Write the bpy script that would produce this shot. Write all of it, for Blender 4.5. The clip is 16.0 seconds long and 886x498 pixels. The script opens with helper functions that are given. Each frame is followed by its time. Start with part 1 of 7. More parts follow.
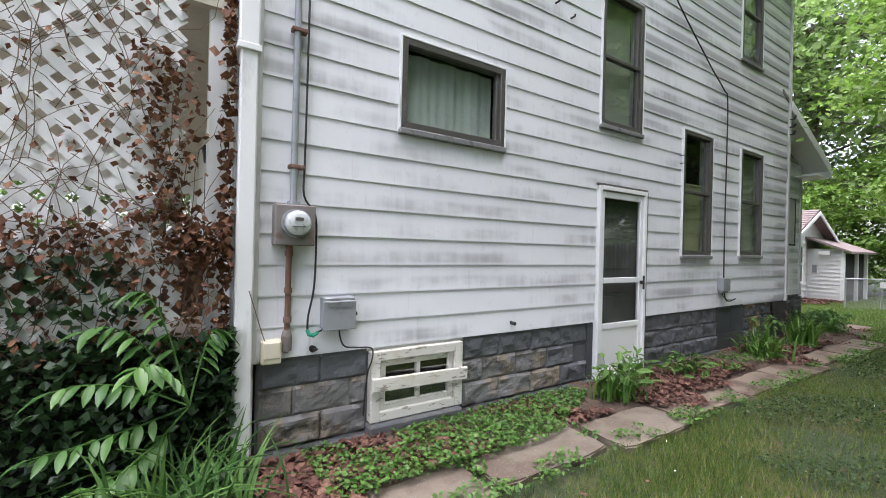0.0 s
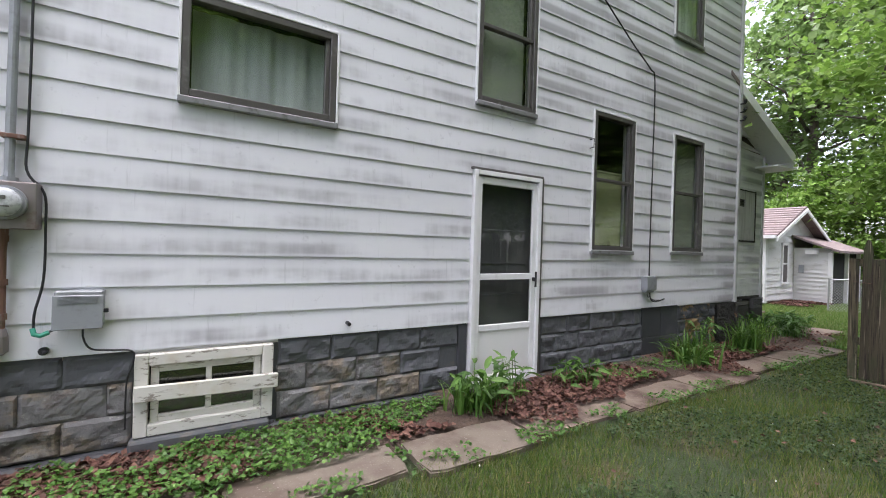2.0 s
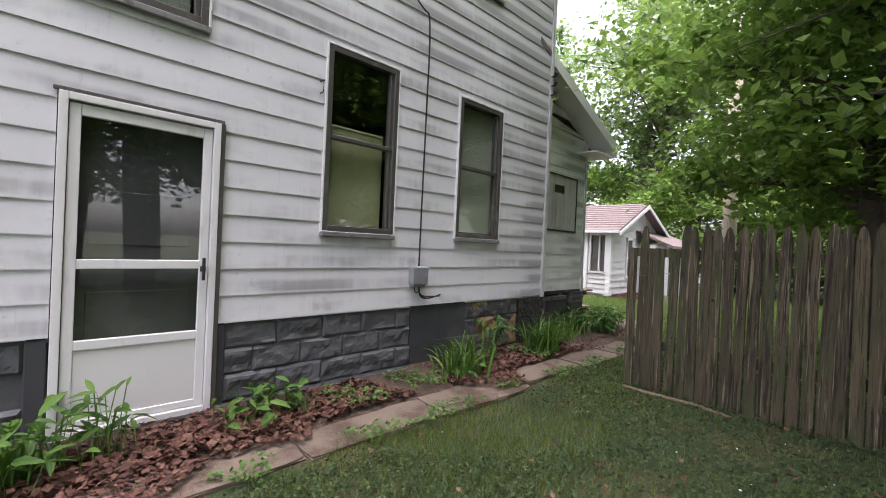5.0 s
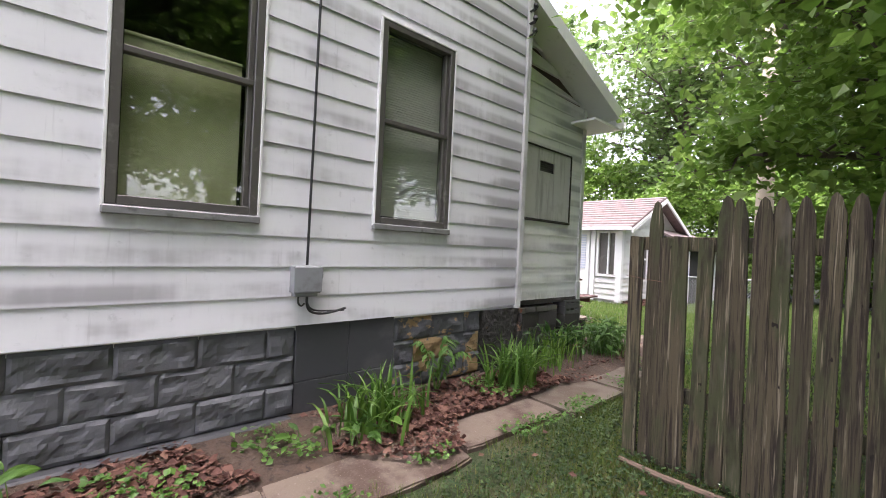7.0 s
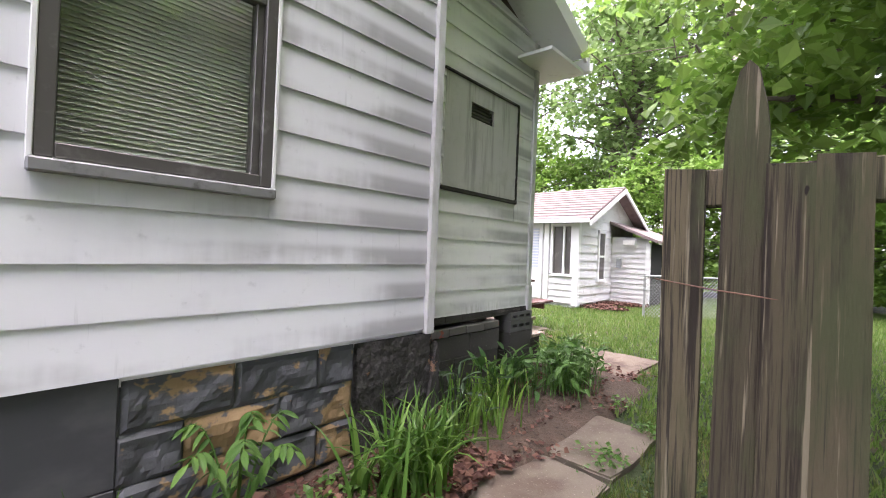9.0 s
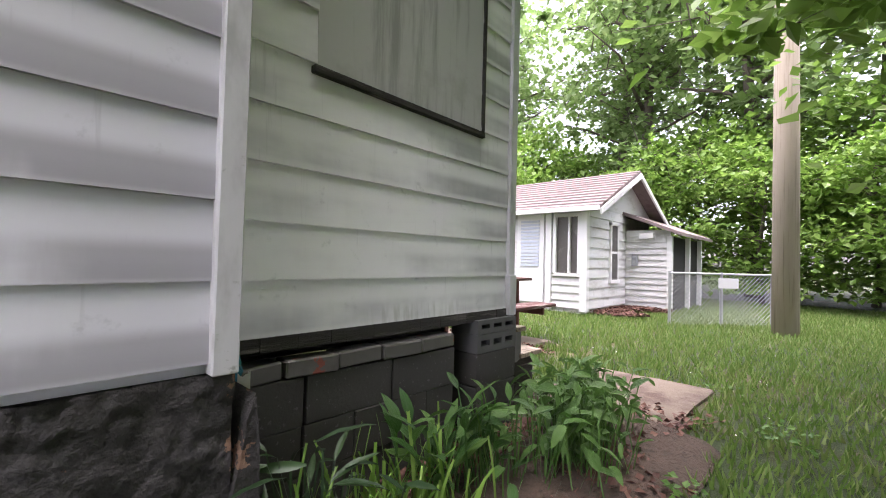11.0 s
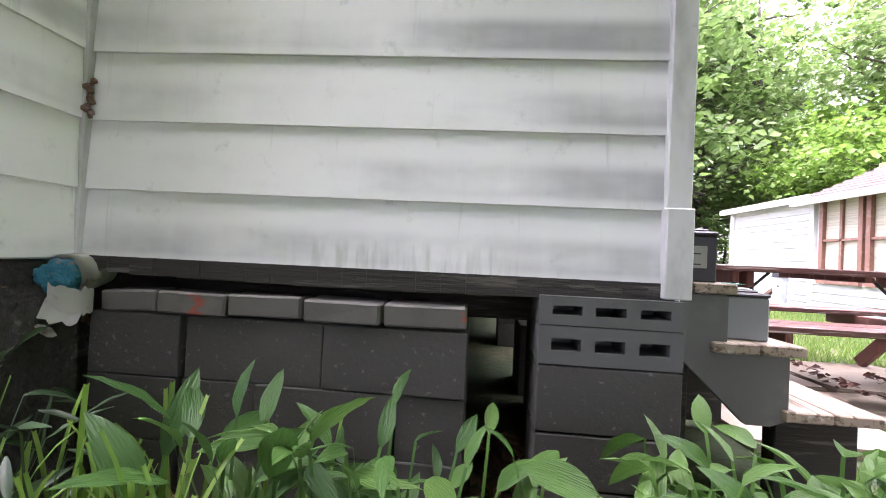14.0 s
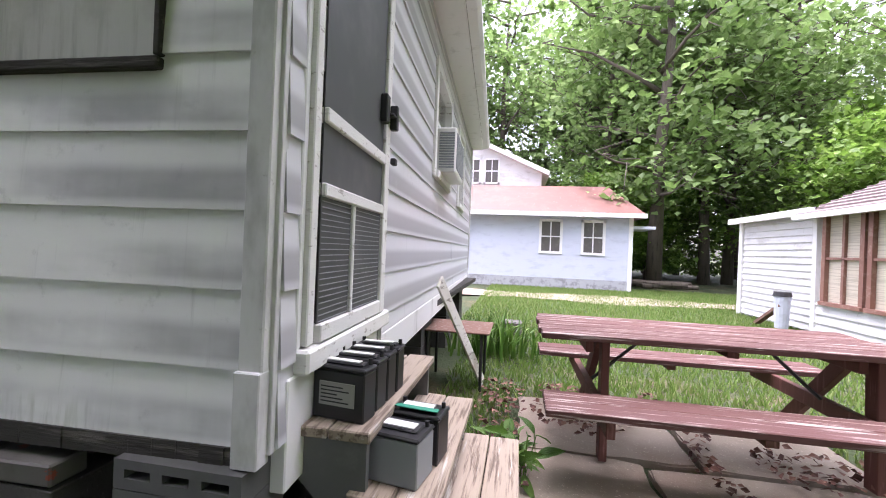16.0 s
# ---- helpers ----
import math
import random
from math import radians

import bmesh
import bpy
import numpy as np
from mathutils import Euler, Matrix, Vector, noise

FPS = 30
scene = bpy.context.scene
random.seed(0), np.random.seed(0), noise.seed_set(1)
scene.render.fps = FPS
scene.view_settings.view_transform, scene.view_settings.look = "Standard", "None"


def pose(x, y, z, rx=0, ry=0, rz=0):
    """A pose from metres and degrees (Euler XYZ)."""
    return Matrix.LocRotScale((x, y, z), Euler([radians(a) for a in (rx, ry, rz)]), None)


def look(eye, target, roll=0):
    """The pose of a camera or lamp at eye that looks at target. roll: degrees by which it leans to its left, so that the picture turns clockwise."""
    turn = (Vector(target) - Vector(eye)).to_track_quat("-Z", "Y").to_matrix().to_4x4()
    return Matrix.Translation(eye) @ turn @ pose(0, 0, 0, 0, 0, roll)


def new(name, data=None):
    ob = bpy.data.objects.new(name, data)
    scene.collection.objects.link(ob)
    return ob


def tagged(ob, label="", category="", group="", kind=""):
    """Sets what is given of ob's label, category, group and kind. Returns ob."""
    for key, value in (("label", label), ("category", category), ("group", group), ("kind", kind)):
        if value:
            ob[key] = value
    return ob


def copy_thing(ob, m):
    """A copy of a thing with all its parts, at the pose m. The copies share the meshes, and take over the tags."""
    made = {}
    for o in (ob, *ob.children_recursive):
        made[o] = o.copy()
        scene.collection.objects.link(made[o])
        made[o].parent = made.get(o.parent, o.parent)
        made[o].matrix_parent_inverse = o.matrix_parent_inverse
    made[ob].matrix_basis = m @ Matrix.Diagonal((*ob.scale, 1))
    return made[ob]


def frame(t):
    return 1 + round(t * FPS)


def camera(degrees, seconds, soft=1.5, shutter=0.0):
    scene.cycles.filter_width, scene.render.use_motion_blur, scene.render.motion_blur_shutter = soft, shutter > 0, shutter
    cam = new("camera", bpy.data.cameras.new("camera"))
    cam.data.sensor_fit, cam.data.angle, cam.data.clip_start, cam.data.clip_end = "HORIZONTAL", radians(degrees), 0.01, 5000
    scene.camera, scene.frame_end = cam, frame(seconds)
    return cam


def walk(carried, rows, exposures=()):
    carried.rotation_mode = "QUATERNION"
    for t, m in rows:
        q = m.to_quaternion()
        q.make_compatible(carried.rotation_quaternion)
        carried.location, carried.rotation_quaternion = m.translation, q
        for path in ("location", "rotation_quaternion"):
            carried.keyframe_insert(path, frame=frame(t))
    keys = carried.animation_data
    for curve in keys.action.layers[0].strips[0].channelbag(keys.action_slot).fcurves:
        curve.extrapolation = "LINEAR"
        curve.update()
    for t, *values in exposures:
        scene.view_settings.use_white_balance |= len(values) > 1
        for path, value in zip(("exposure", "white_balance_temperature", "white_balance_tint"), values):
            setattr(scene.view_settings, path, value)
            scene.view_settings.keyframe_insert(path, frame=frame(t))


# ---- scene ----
cam = camera(93.5, 16.0, 1.0)
PATH = [
    (0, (-0.024, 0.182, 1.431), (1.059, 1.863, 1.431), 1.4),
    (0.5, (0.374, 0.08, 1.446), (1.439, 1.772, 1.445), 1.5),
    (1, (0.727, -0.107, 1.434), (1.78, 1.594, 1.434), 1.5),
    (1.5, (1.135, -0.158, 1.424), (2.178, 1.549, 1.418), 1.7),
    (2, (1.48, -0.212, 1.396), (2.518, 1.497, 1.392), 1.7),
    (2.5, (1.831, -0.319, 1.374), (2.867, 1.392, 1.369), 1.8),
    (3, (2.228, -0.32, 1.386), (3.305, 1.365, 1.38), 1.9),
    (3.5, (2.625, -0.38, 1.361), (3.753, 1.272, 1.352), 1.9),
    (4, (3.01, -0.413, 1.355), (4.192, 1.2, 1.337), 2.5),
    (4.5, (3.419, -0.359, 1.396), (4.782, 1.104, 1.393), 2.4),
    (4.7, (3.552, -0.351, 1.368), (4.925, 1.103, 1.356), 2.6),
    (7, (5.369, 0.239, 1.281), (6.686, 1.744, 1.276), 2.7),
    (7.5, (5.766, 0.452, 1.195), (7.103, 1.939, 1.192), 2.6),
    (8, (6.2, 0.728, 1.198), (7.54, 2.212, 1.188), 3.0),
    (8.5, (6.56, 0.998, 1.162), (7.99, 2.396, 1.171), 2.6),
    (9, (7.015, 1.2, 1.205), (8.484, 2.557, 1.213), 2.4),
    (11.3, (8.677, 2.009, 0.957), (10.111, 3.401, 1.02), 1.2),
    (11.4, (8.733, 2.029, 0.95), (10.061, 3.523, 1.011), 1.2),
    (11.5, (8.792, 2.02, 0.936), (9.963, 3.639, 1.001), 1.6),
    (12, (9.047, 2.067, 0.841), (9.579, 3.994, 0.9), 2.1),
    (12.5, (9.315, 2.143, 0.783), (9.667, 4.111, 0.842), 2.3),
    (13, (9.586, 2.115, 0.743), (9.692, 4.112, 0.779), 2.5),
    (13.5, (9.851, 2.123, 0.761), (9.687, 4.116, 0.786), 2.6),
    (14, (10.113, 2.207, 0.749), (9.932, 4.198, 0.777), 2.7),
    (14.5, (10.361, 2.187, 0.739), (10.158, 4.176, 0.768), 2.7),
    (15, (10.708, 2.188, 1.014), (10.487, 4.176, 1.035), 2.3),
    (15.5, (11.011, 2.346, 1.276), (10.778, 4.332, 1.279), 2.4),
    (16, (11.273, 2.425, 1.222), (10.912, 4.392, 1.223), 2.3),
]
EXPOSURES = [(0, 2.05, 6200, 18), (3.5, 1.88, 6300, 22), (4.6, 1.95, 6400, 23), (7, 2.5, 6450, 24), (9, 2.85, 6400, 25), (11.4, 2.6, 6400, 26), (12.5, 2.95, 6150, 30), (13.5, 3.2, 6150, 32), (14.5, 3.62, 6250, 31), (15, 3.6, 6200, 31), (15.5, 3.1, 6200, 31), (16, 2.52, 6150, 28)]
walk(cam, [(t, look(eye, target, roll)) for t, eye, target, roll in PATH], EXPOSURES)

# ---- world, sun, exposure ----
world = bpy.data.worlds.new("overcast_sky")
scene.world = world
world.use_nodes = True
wn, wl = world.node_tree.nodes, world.node_tree.links
sky = wn.new("ShaderNodeTexSky")
sky.sky_type, sky.sun_disc = "NISHITA", False
sky.sun_elevation, sky.sun_rotation = radians(84), radians(278)
sky.air_density, sky.dust_density, sky.ozone_density = 1.0, 4.0, 1.0
grey = wn.new("ShaderNodeHueSaturation")
grey.inputs["Saturation"].default_value = 0.42
wl.new(sky.outputs[0], grey.inputs["Color"])
wl.new(grey.outputs[0], wn["Background"].inputs["Color"])
wn["Background"].inputs["Strength"].default_value = 0.15
sun_data = bpy.data.lights.new("sun", "SUN")
sun_data.energy, sun_data.angle, sun_data.color = 1.5, radians(80), (1.0, 0.985, 0.97)
sun = new("sun", sun_data)
sun.matrix_basis = look((0, 0, 30), (0.3, 0.3, 30 - 17.0))


# ---- materials ----
def mat(name, base, rough=0.6, metal=0.0, layers=(), bump=(), spec=0.5, tint=0.0, trans=0.0):
    """layers: (scale xyz, detail, colour, from, to); bump: (scale xyz, strength, distance)."""
    m = bpy.data.materials.new(name)
    m.use_nodes = True
    n, l = m.node_tree.nodes, m.node_tree.links
    b = n["Principled BSDF"]
    b.inputs["Roughness"].default_value, b.inputs["Metallic"].default_value = rough, metal
    b.inputs["Specular IOR Level"].default_value = spec
    co = n.new("ShaderNodeTexCoord")

    shift = None
    if tint:
        own, far = n.new("ShaderNodeObjectInfo"), n.new("ShaderNodeVectorMath")
        far.operation = "SCALE"
        far.inputs[0].default_value = (31.0, 17.0, 23.0)
        l.new(own.outputs["Random"], far.inputs["Scale"])
        shift = far

    def noise_at(scale, detail):
        mp = n.new("ShaderNodeMapping")
        if shift:
            l.new(shift.outputs[0], mp.inputs["Location"])
        mp.inputs["Scale"].default_value = scale
        l.new(co.outputs["Object"], mp.inputs["Vector"])
        t = n.new("ShaderNodeTexNoise")
        t.inputs["Scale"].default_value, t.inputs["Detail"].default_value, t.inputs["Roughness"].default_value = 1.0, detail, 0.65
        l.new(mp.outputs[0], t.inputs["Vector"])
        return t

    rgb = n.new("ShaderNodeRGB")
    rgb.outputs[0].default_value = (*base, 1)
    col = rgb.outputs[0]
    if tint:
        info, hs = n.new("ShaderNodeObjectInfo"), n.new("ShaderNodeHueSaturation")
        rg = n.new("ShaderNodeMapRange")
        rg.inputs["To Min"].default_value, rg.inputs["To Max"].default_value = 1 - tint, 1 + tint
        l.new(info.outputs["Random"], rg.inputs["Value"])
        l.new(rg.outputs[0], hs.inputs["Value"])
        l.new(col, hs.inputs["Color"])
        col = hs.outputs[0]
    for scale, detail, colour, lo, hi in layers:
        t = noise_at(scale, detail)
        rg = n.new("ShaderNodeMapRange")
        rg.interpolation_type = "SMOOTHSTEP"
        rg.inputs["From Min"].default_value, rg.inputs["From Max"].default_value = lo, hi
        l.new(t.outputs[0], rg.inputs["Value"])
        mx = n.new("ShaderNodeMix")
        mx.data_type = "RGBA"
        l.new(rg.outputs[0], mx.inputs["Factor"])
        l.new(col, mx.inputs["A"])
        mx.inputs["B"].default_value = (*colour, 1)
        col = mx.outputs["Result"]
    l.new(col, b.inputs["Base Color"])
    last = None
    for scale, strength, dist in bump:
        t = noise_at(scale, 6)
        bp = n.new("ShaderNodeBump")
        bp.inputs["Strength"].default_value, bp.inputs["Distance"].default_value = strength, dist
        l.new(t.outputs[0], bp.inputs["Height"])
        if last:
            l.new(last.outputs[0], bp.inputs["Normal"])
        last = bp
    if last:
        l.new(last.outputs[0], b.inputs["Normal"])
    if trans:
        tr, mixer = n.new("ShaderNodeBsdfTranslucent"), n.new("ShaderNodeMixShader")
        l.new(col, tr.inputs["Color"])
        mixer.inputs[0].default_value = trans
        l.new(b.outputs[0], mixer.inputs[1])
        l.new(tr.outputs[0], mixer.inputs[2])
        l.new(mixer.outputs[0], n["Material Output"].inputs[0])
    return m


def leafy(name, a, b_, c, rough=0.45, trans=0.3):
    """Leaf colour that varies from leaf to leaf."""
    m = mat(name, a, rough, trans=trans)
    n, l = m.node_tree.nodes, m.node_tree.links
    geo, ramp = n.new("ShaderNodeNewGeometry"), n.new("ShaderNodeValToRGB")
    own, both, part_of = n.new("ShaderNodeObjectInfo"), n.new("ShaderNodeMath"), n.new("ShaderNodeMath")
    both.operation, part_of.operation = "ADD", "FRACT"
    l.new(geo.outputs["Random Per Island"], both.inputs[0])
    l.new(own.outputs["Random"], both.inputs[1])
    l.new(both.outputs[0], part_of.inputs[0])
    l.new(part_of.outputs[0], ramp.inputs[0])
    e = ramp.color_ramp.elements
    e[0].color, e[1].color = (*a, 1), (*c, 1)
    e.new(0.5).color = (*b_, 1)
    for node in n:
        for socket in node.inputs:
            if socket.name in ("Base Color", "Color") and node.bl_idname in ("ShaderNodeBsdfPrincipled", "ShaderNodeBsdfTranslucent"):
                l.new(ramp.outputs[0], socket)
    return m


def glass_mat(name, tint=(0.9, 0.92, 0.91), clear=0.75):
    m = bpy.data.materials.new(name)
    m.use_nodes = True
    n, l = m.node_tree.nodes, m.node_tree.links
    tr, gl, fr, mx = (n.new("ShaderNode" + k) for k in ("BsdfTransparent", "BsdfGlossy", "LayerWeight", "MixShader"))
    power, scale = n.new("ShaderNodeMath"), n.new("ShaderNodeMath")
    power.operation, scale.operation = "POWER", "MULTIPLY_ADD"
    power.inputs[1].default_value, scale.inputs[1].default_value, scale.inputs[2].default_value = 4.0, 0.75, 0.11
    tr.inputs[0].default_value, gl.inputs["Roughness"].default_value = (*tint, 1), 0.02
    fr.inputs[0].default_value = 0.5
    l.new(fr.outputs["Facing"], power.inputs[0])
    l.new(power.outputs[0], scale.inputs[0])
    l.new(scale.outputs[0], mx.inputs[0])
    l.new(tr.outputs[0], mx.inputs[1])
    l.new(gl.outputs[0], mx.inputs[2])
    l.new(mx.outputs[0], n["Material Output"].inputs[0])
    return m


def siding_mat(name, base, grime, lo, hi, pitch=0.2028, foot=0.692, streaks=0.0, tint=0.03, drift=(0.0, 0.0, 1.0), brushed=0.16, high=0.0):
    """Painted lapped boards with soft mildew bands that follow the courses."""
    m = mat(name, base, 0.45, layers=[((14, 14, 14), 5, tuple(0.8 * c for c in base), 0.60, 0.76), ((30, 30, 0.9), 4, tuple(0.82 * c for c in base), 0.60, 0.76)], bump=[((0.8, 0.8, 6), 0.10, 0.01)], tint=tint)
    n, l = m.node_tree.nodes, m.node_tree.links
    bsdf = n["Principled BSDF"]
    clean = bsdf.inputs["Base Color"].links[0].from_socket
    co, sep = n.new("ShaderNodeTexCoord"), n.new("ShaderNodeSeparateXYZ")
    l.new(co.outputs["Object"], sep.inputs[0])

    def math_node(op, a, b):
        k = n.new("ShaderNodeMath")
        k.operation = op
        for q, v in enumerate((a, b)):
            if isinstance(v, (int, float)):
                k.inputs[q].default_value = v
            elif v is not None:
                l.new(v, k.inputs[q])
        return k.outputs[0]

    def soft(value, a, b):
        k = n.new("ShaderNodeMapRange")
        k.interpolation_type = "SMOOTHSTEP"
        k.inputs["From Min"].default_value, k.inputs["From Max"].default_value = a, b
        l.new(value, k.inputs["Value"])
        return k.outputs[0]

    def blot(scale, detail):
        mp, t = n.new("ShaderNodeMapping"), n.new("ShaderNodeTexNoise")
        mp.inputs["Scale"].default_value = scale
        t.inputs["Scale"].default_value, t.inputs["Detail"].default_value = 1.0, detail
        l.new(co.outputs["Object"], mp.inputs[0])
        l.new(mp.outputs[0], t.inputs["Vector"])
        return t.outputs[0]

    frac = math_node("FRACT", math_node("DIVIDE", math_node("SUBTRACT", sep.outputs[2], foot), pitch), None)
    band = n.new("ShaderNodeValToRGB")
    e = band.color_ramp.elements
    e[0].color, e[1].color = (0.35, 0.35, 0.35, 1), (0.30, 0.30, 0.30, 1)
    for at, v in ((0.05, 0.45), (0.16, 1.0), (0.42, 0.9), (0.64, 0.2)):
        e.new(at).color = (v, v, v, 1)
    band.color_ramp.interpolation = "EASE"
    l.new(frac, band.inputs[0])
    wide, fine = blot((0.95, 0.95, 2.6), 5), blot((16, 16, 2.0), 6)
    both = math_node("ADD", math_node("MULTIPLY", wide, 1.0 - brushed), math_node("MULTIPLY", fine, brushed))
    if drift[0]:
        both = math_node("ADD", both, math_node("MULTIPLY", soft(sep.outputs[0], drift[1], drift[2]), drift[0]))
    if high:
        both = math_node("ADD", both, math_node("MULTIPLY", math_node("MULTIPLY", soft(sep.outputs[2], 2.4, 4.2), soft(sep.outputs[0], 3.2, 6.5)), high))
    mask = math_node("MULTIPLY", soft(both, lo, hi), band.outputs[0])
    mx = n.new("ShaderNodeMix")
    mx.data_type = "RGBA"
    l.new(mask, mx.inputs["Factor"])
    l.new(clean, mx.inputs["A"])
    mx.inputs["B"].default_value = (*grime, 1)
    out = mx.outputs["Result"]
    if streaks:
        drip = math_node("MULTIPLY", soft(blot((48, 48, 5.0), 5), 0.42, 0.66), soft(sep.outputs[2], foot + 0.10, foot + 0.05))
        drip = math_node("MULTIPLY", drip, math_node("MULTIPLY", math_node("MULTIPLY", soft(sep.outputs[0], 9.45, 9.75), soft(sep.outputs[0], 10.3, 10.0)), streaks))
        m2 = n.new("ShaderNodeMix")
        m2.data_type = "RGBA"
        l.new(drip, m2.inputs["Factor"])
        l.new(out, m2.inputs["A"])
        m2.inputs["B"].default_value = (0.16, 0.17, 0.08, 1)
        out = m2.outputs["Result"]
    l.new(out, bsdf.inputs["Base Color"])
    return m


M_SIDING = siding_mat("white_aluminium_siding", (0.735, 0.74, 0.765), (0.36, 0.355, 0.37), 0.45, 0.68, drift=(0.28, 8.1, 8.85), high=0.16)
M_SIDING_B = siding_mat("dulled_white_siding", (0.87, 0.87, 0.865), (0.34, 0.34, 0.35), 0.46, 0.76, streaks=0.3, drift=(0.17, 9.0, 10.4), brushed=0.08)
M_POST = mat("dulled_white_corner_metal", (0.60, 0.60, 0.595), 0.5, layers=[((5, 5, 2.0), 5, (0.40, 0.40, 0.39), 0.46, 0.70), ((18, 18, 18), 5, (0.33, 0.33, 0.30), 0.64, 0.74)], bump=[((20, 20, 20), 0.1, 0.004)])
M_TRIM = mat("white_trim", (0.78, 0.78, 0.78), 0.5, layers=[((6, 6, 1.5), 5, (0.52, 0.52, 0.50), 0.55, 0.78)], bump=[((20, 20, 20), 0.08, 0.004)])
M_OLDPAINT = mat("peeling_cream_paint", (0.64, 0.62, 0.56), 0.7, layers=[((9, 9, 30), 6, (0.26, 0.23, 0.19), 0.56, 0.64), ((3, 3, 3), 4, (0.55, 0.50, 0.40), 0.5, 0.75)], bump=[((25, 25, 60), 0.4, 0.004)])
M_BLOCK = mat("grey_painted_rock_faced_block", (0.098, 0.102, 0.11), 0.7, layers=[((2.2, 2.2, 2.8), 6, (0.155, 0.157, 0.162), 0.50, 0.74), ((2.1, 2.1, 3.0), 7, (0.22, 0.17, 0.115), 0.655, 0.70), ((30, 30, 30), 4, (0.09, 0.09, 0.095), 0.58, 0.75)], bump=[((9, 9, 9), 0.4, 0.015), ((60, 60, 60), 0.3, 0.004)], tint=0.03)
M_BLOCK_W = mat("rock_faced_block_with_worn_paint", (0.165, 0.162, 0.158), 0.85, layers=[((2.6, 2.6, 3.4), 7, (0.22, 0.18, 0.135), 0.47, 0.58), ((7, 7, 7), 6, (0.085, 0.075, 0.065), 0.52, 0.66), ((26, 26, 26), 5, (0.26, 0.25, 0.235), 0.60, 0.70)], bump=[((12, 12, 12), 0.7, 0.02), ((60, 60, 60), 0.5, 0.006)], tint=0.12)
M_BLOCK_O = mat("grey_block_with_ochre_peeling", (0.072, 0.075, 0.081), 0.75, layers=[((2.4, 2.4, 3.2), 5, (0.27, 0.18, 0.09), 0.53, 0.56), ((25, 25, 25), 4, (0.07, 0.07, 0.075), 0.58, 0.75)], bump=[((9, 9, 9), 0.5, 0.02), ((60, 60, 60), 0.3, 0.004)], tint=0.1)
M_MORTAR = mat("painted_grey_mortar", (0.09, 0.094, 0.10), 0.9, layers=[((12, 12, 12), 5, (0.13, 0.12, 0.105), 0.5, 0.75)], bump=[((40, 40, 40), 0.5, 0.01)])
M_PARGE = mat("flat_grey_masonry_paint", (0.054, 0.056, 0.062), 0.6, layers=[((2, 2, 3), 5, (0.078, 0.08, 0.084), 0.5, 0.7)], bump=[((30, 30, 30), 0.2, 0.004)])
M_PARGING = mat("lumpy_grey_parging", (0.041, 0.038, 0.035), 0.85, layers=[((3, 3, 3), 6, (0.034, 0.032, 0.029), 0.45, 0.66), ((5, 5, 6), 5, (0.15, 0.145, 0.14), 0.60, 0.68), ((6, 6, 6), 6, (0.22, 0.13, 0.08), 0.655, 0.67)], bump=[((14, 14, 14), 1.0, 0.05), ((45, 45, 45), 0.7, 0.012)])
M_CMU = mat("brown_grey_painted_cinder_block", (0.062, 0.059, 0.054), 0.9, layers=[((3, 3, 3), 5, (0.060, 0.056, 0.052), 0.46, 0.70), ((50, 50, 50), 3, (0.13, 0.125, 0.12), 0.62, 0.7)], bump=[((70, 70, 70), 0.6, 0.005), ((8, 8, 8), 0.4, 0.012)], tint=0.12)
M_CMU_RAW = mat("grey_hollow_cinder_block", (0.095, 0.095, 0.094), 0.75, layers=[((4, 4, 4), 5, (0.08, 0.08, 0.08), 0.5, 0.75)], bump=[((70, 70, 70), 0.4, 0.003)], tint=0.08)
M_BRICK = mat("brick_under_grey_paint", (0.118, 0.112, 0.102), 0.6, layers=[((9, 9, 9), 5, (0.28, 0.07, 0.045), 0.63, 0.65), ((5, 5, 5), 4, (0.09, 0.085, 0.075), 0.5, 0.7)], bump=[((30, 30, 30), 0.4, 0.005)], tint=0.12)
M_CONCRETE = mat("weathered_concrete_slab", (0.25, 0.21, 0.168), 0.9, layers=[((1.6, 1.6, 1.6), 7, (0.21, 0.16, 0.12), 0.42, 0.66), ((60, 60, 60), 3, (0.45, 0.39, 0.33), 0.6, 0.75), ((6, 6, 6), 6, (0.17, 0.16, 0.10), 0.62, 0.74)], bump=[((90, 90, 90), 0.5, 0.004), ((7, 7, 7), 0.3, 0.02)])
M_SLAB = mat("worn_brown_grey_path_slab", (0.175, 0.145, 0.113), 0.9, layers=[((1.9, 1.9, 1.9), 7, (0.11, 0.08, 0.06), 0.42, 0.64), ((60, 60, 60), 3, (0.30, 0.265, 0.225), 0.6, 0.75), ((6, 6, 6), 6, (0.12, 0.115, 0.07), 0.60, 0.72)], bump=[((90, 90, 90), 0.5, 0.004), ((7, 7, 7), 0.3, 0.02)])
M_PATH = mat("dirt_covered_path_slab", (0.18, 0.14, 0.108), 0.95, layers=[((2.2, 2.2, 2.2), 7, (0.085, 0.055, 0.042), 0.45, 0.62), ((70, 70, 70), 3, (0.27, 0.22, 0.18), 0.60, 0.75), ((5, 5, 5), 6, (0.10, 0.095, 0.05), 0.60, 0.72)], bump=[((90, 90, 90), 0.6, 0.005), ((9, 9, 9), 0.5, 0.03)])
M_SOIL = mat("lawn_soil", (0.03, 0.045, 0.014), 0.95, layers=[((1.1, 1.1, 1.1), 6, (0.085, 0.07, 0.032), 0.46, 0.66), ((14, 14, 14), 5, (0.03, 0.055, 0.012), 0.5, 0.7)], bump=[((25, 25, 25), 0.8, 0.03)])
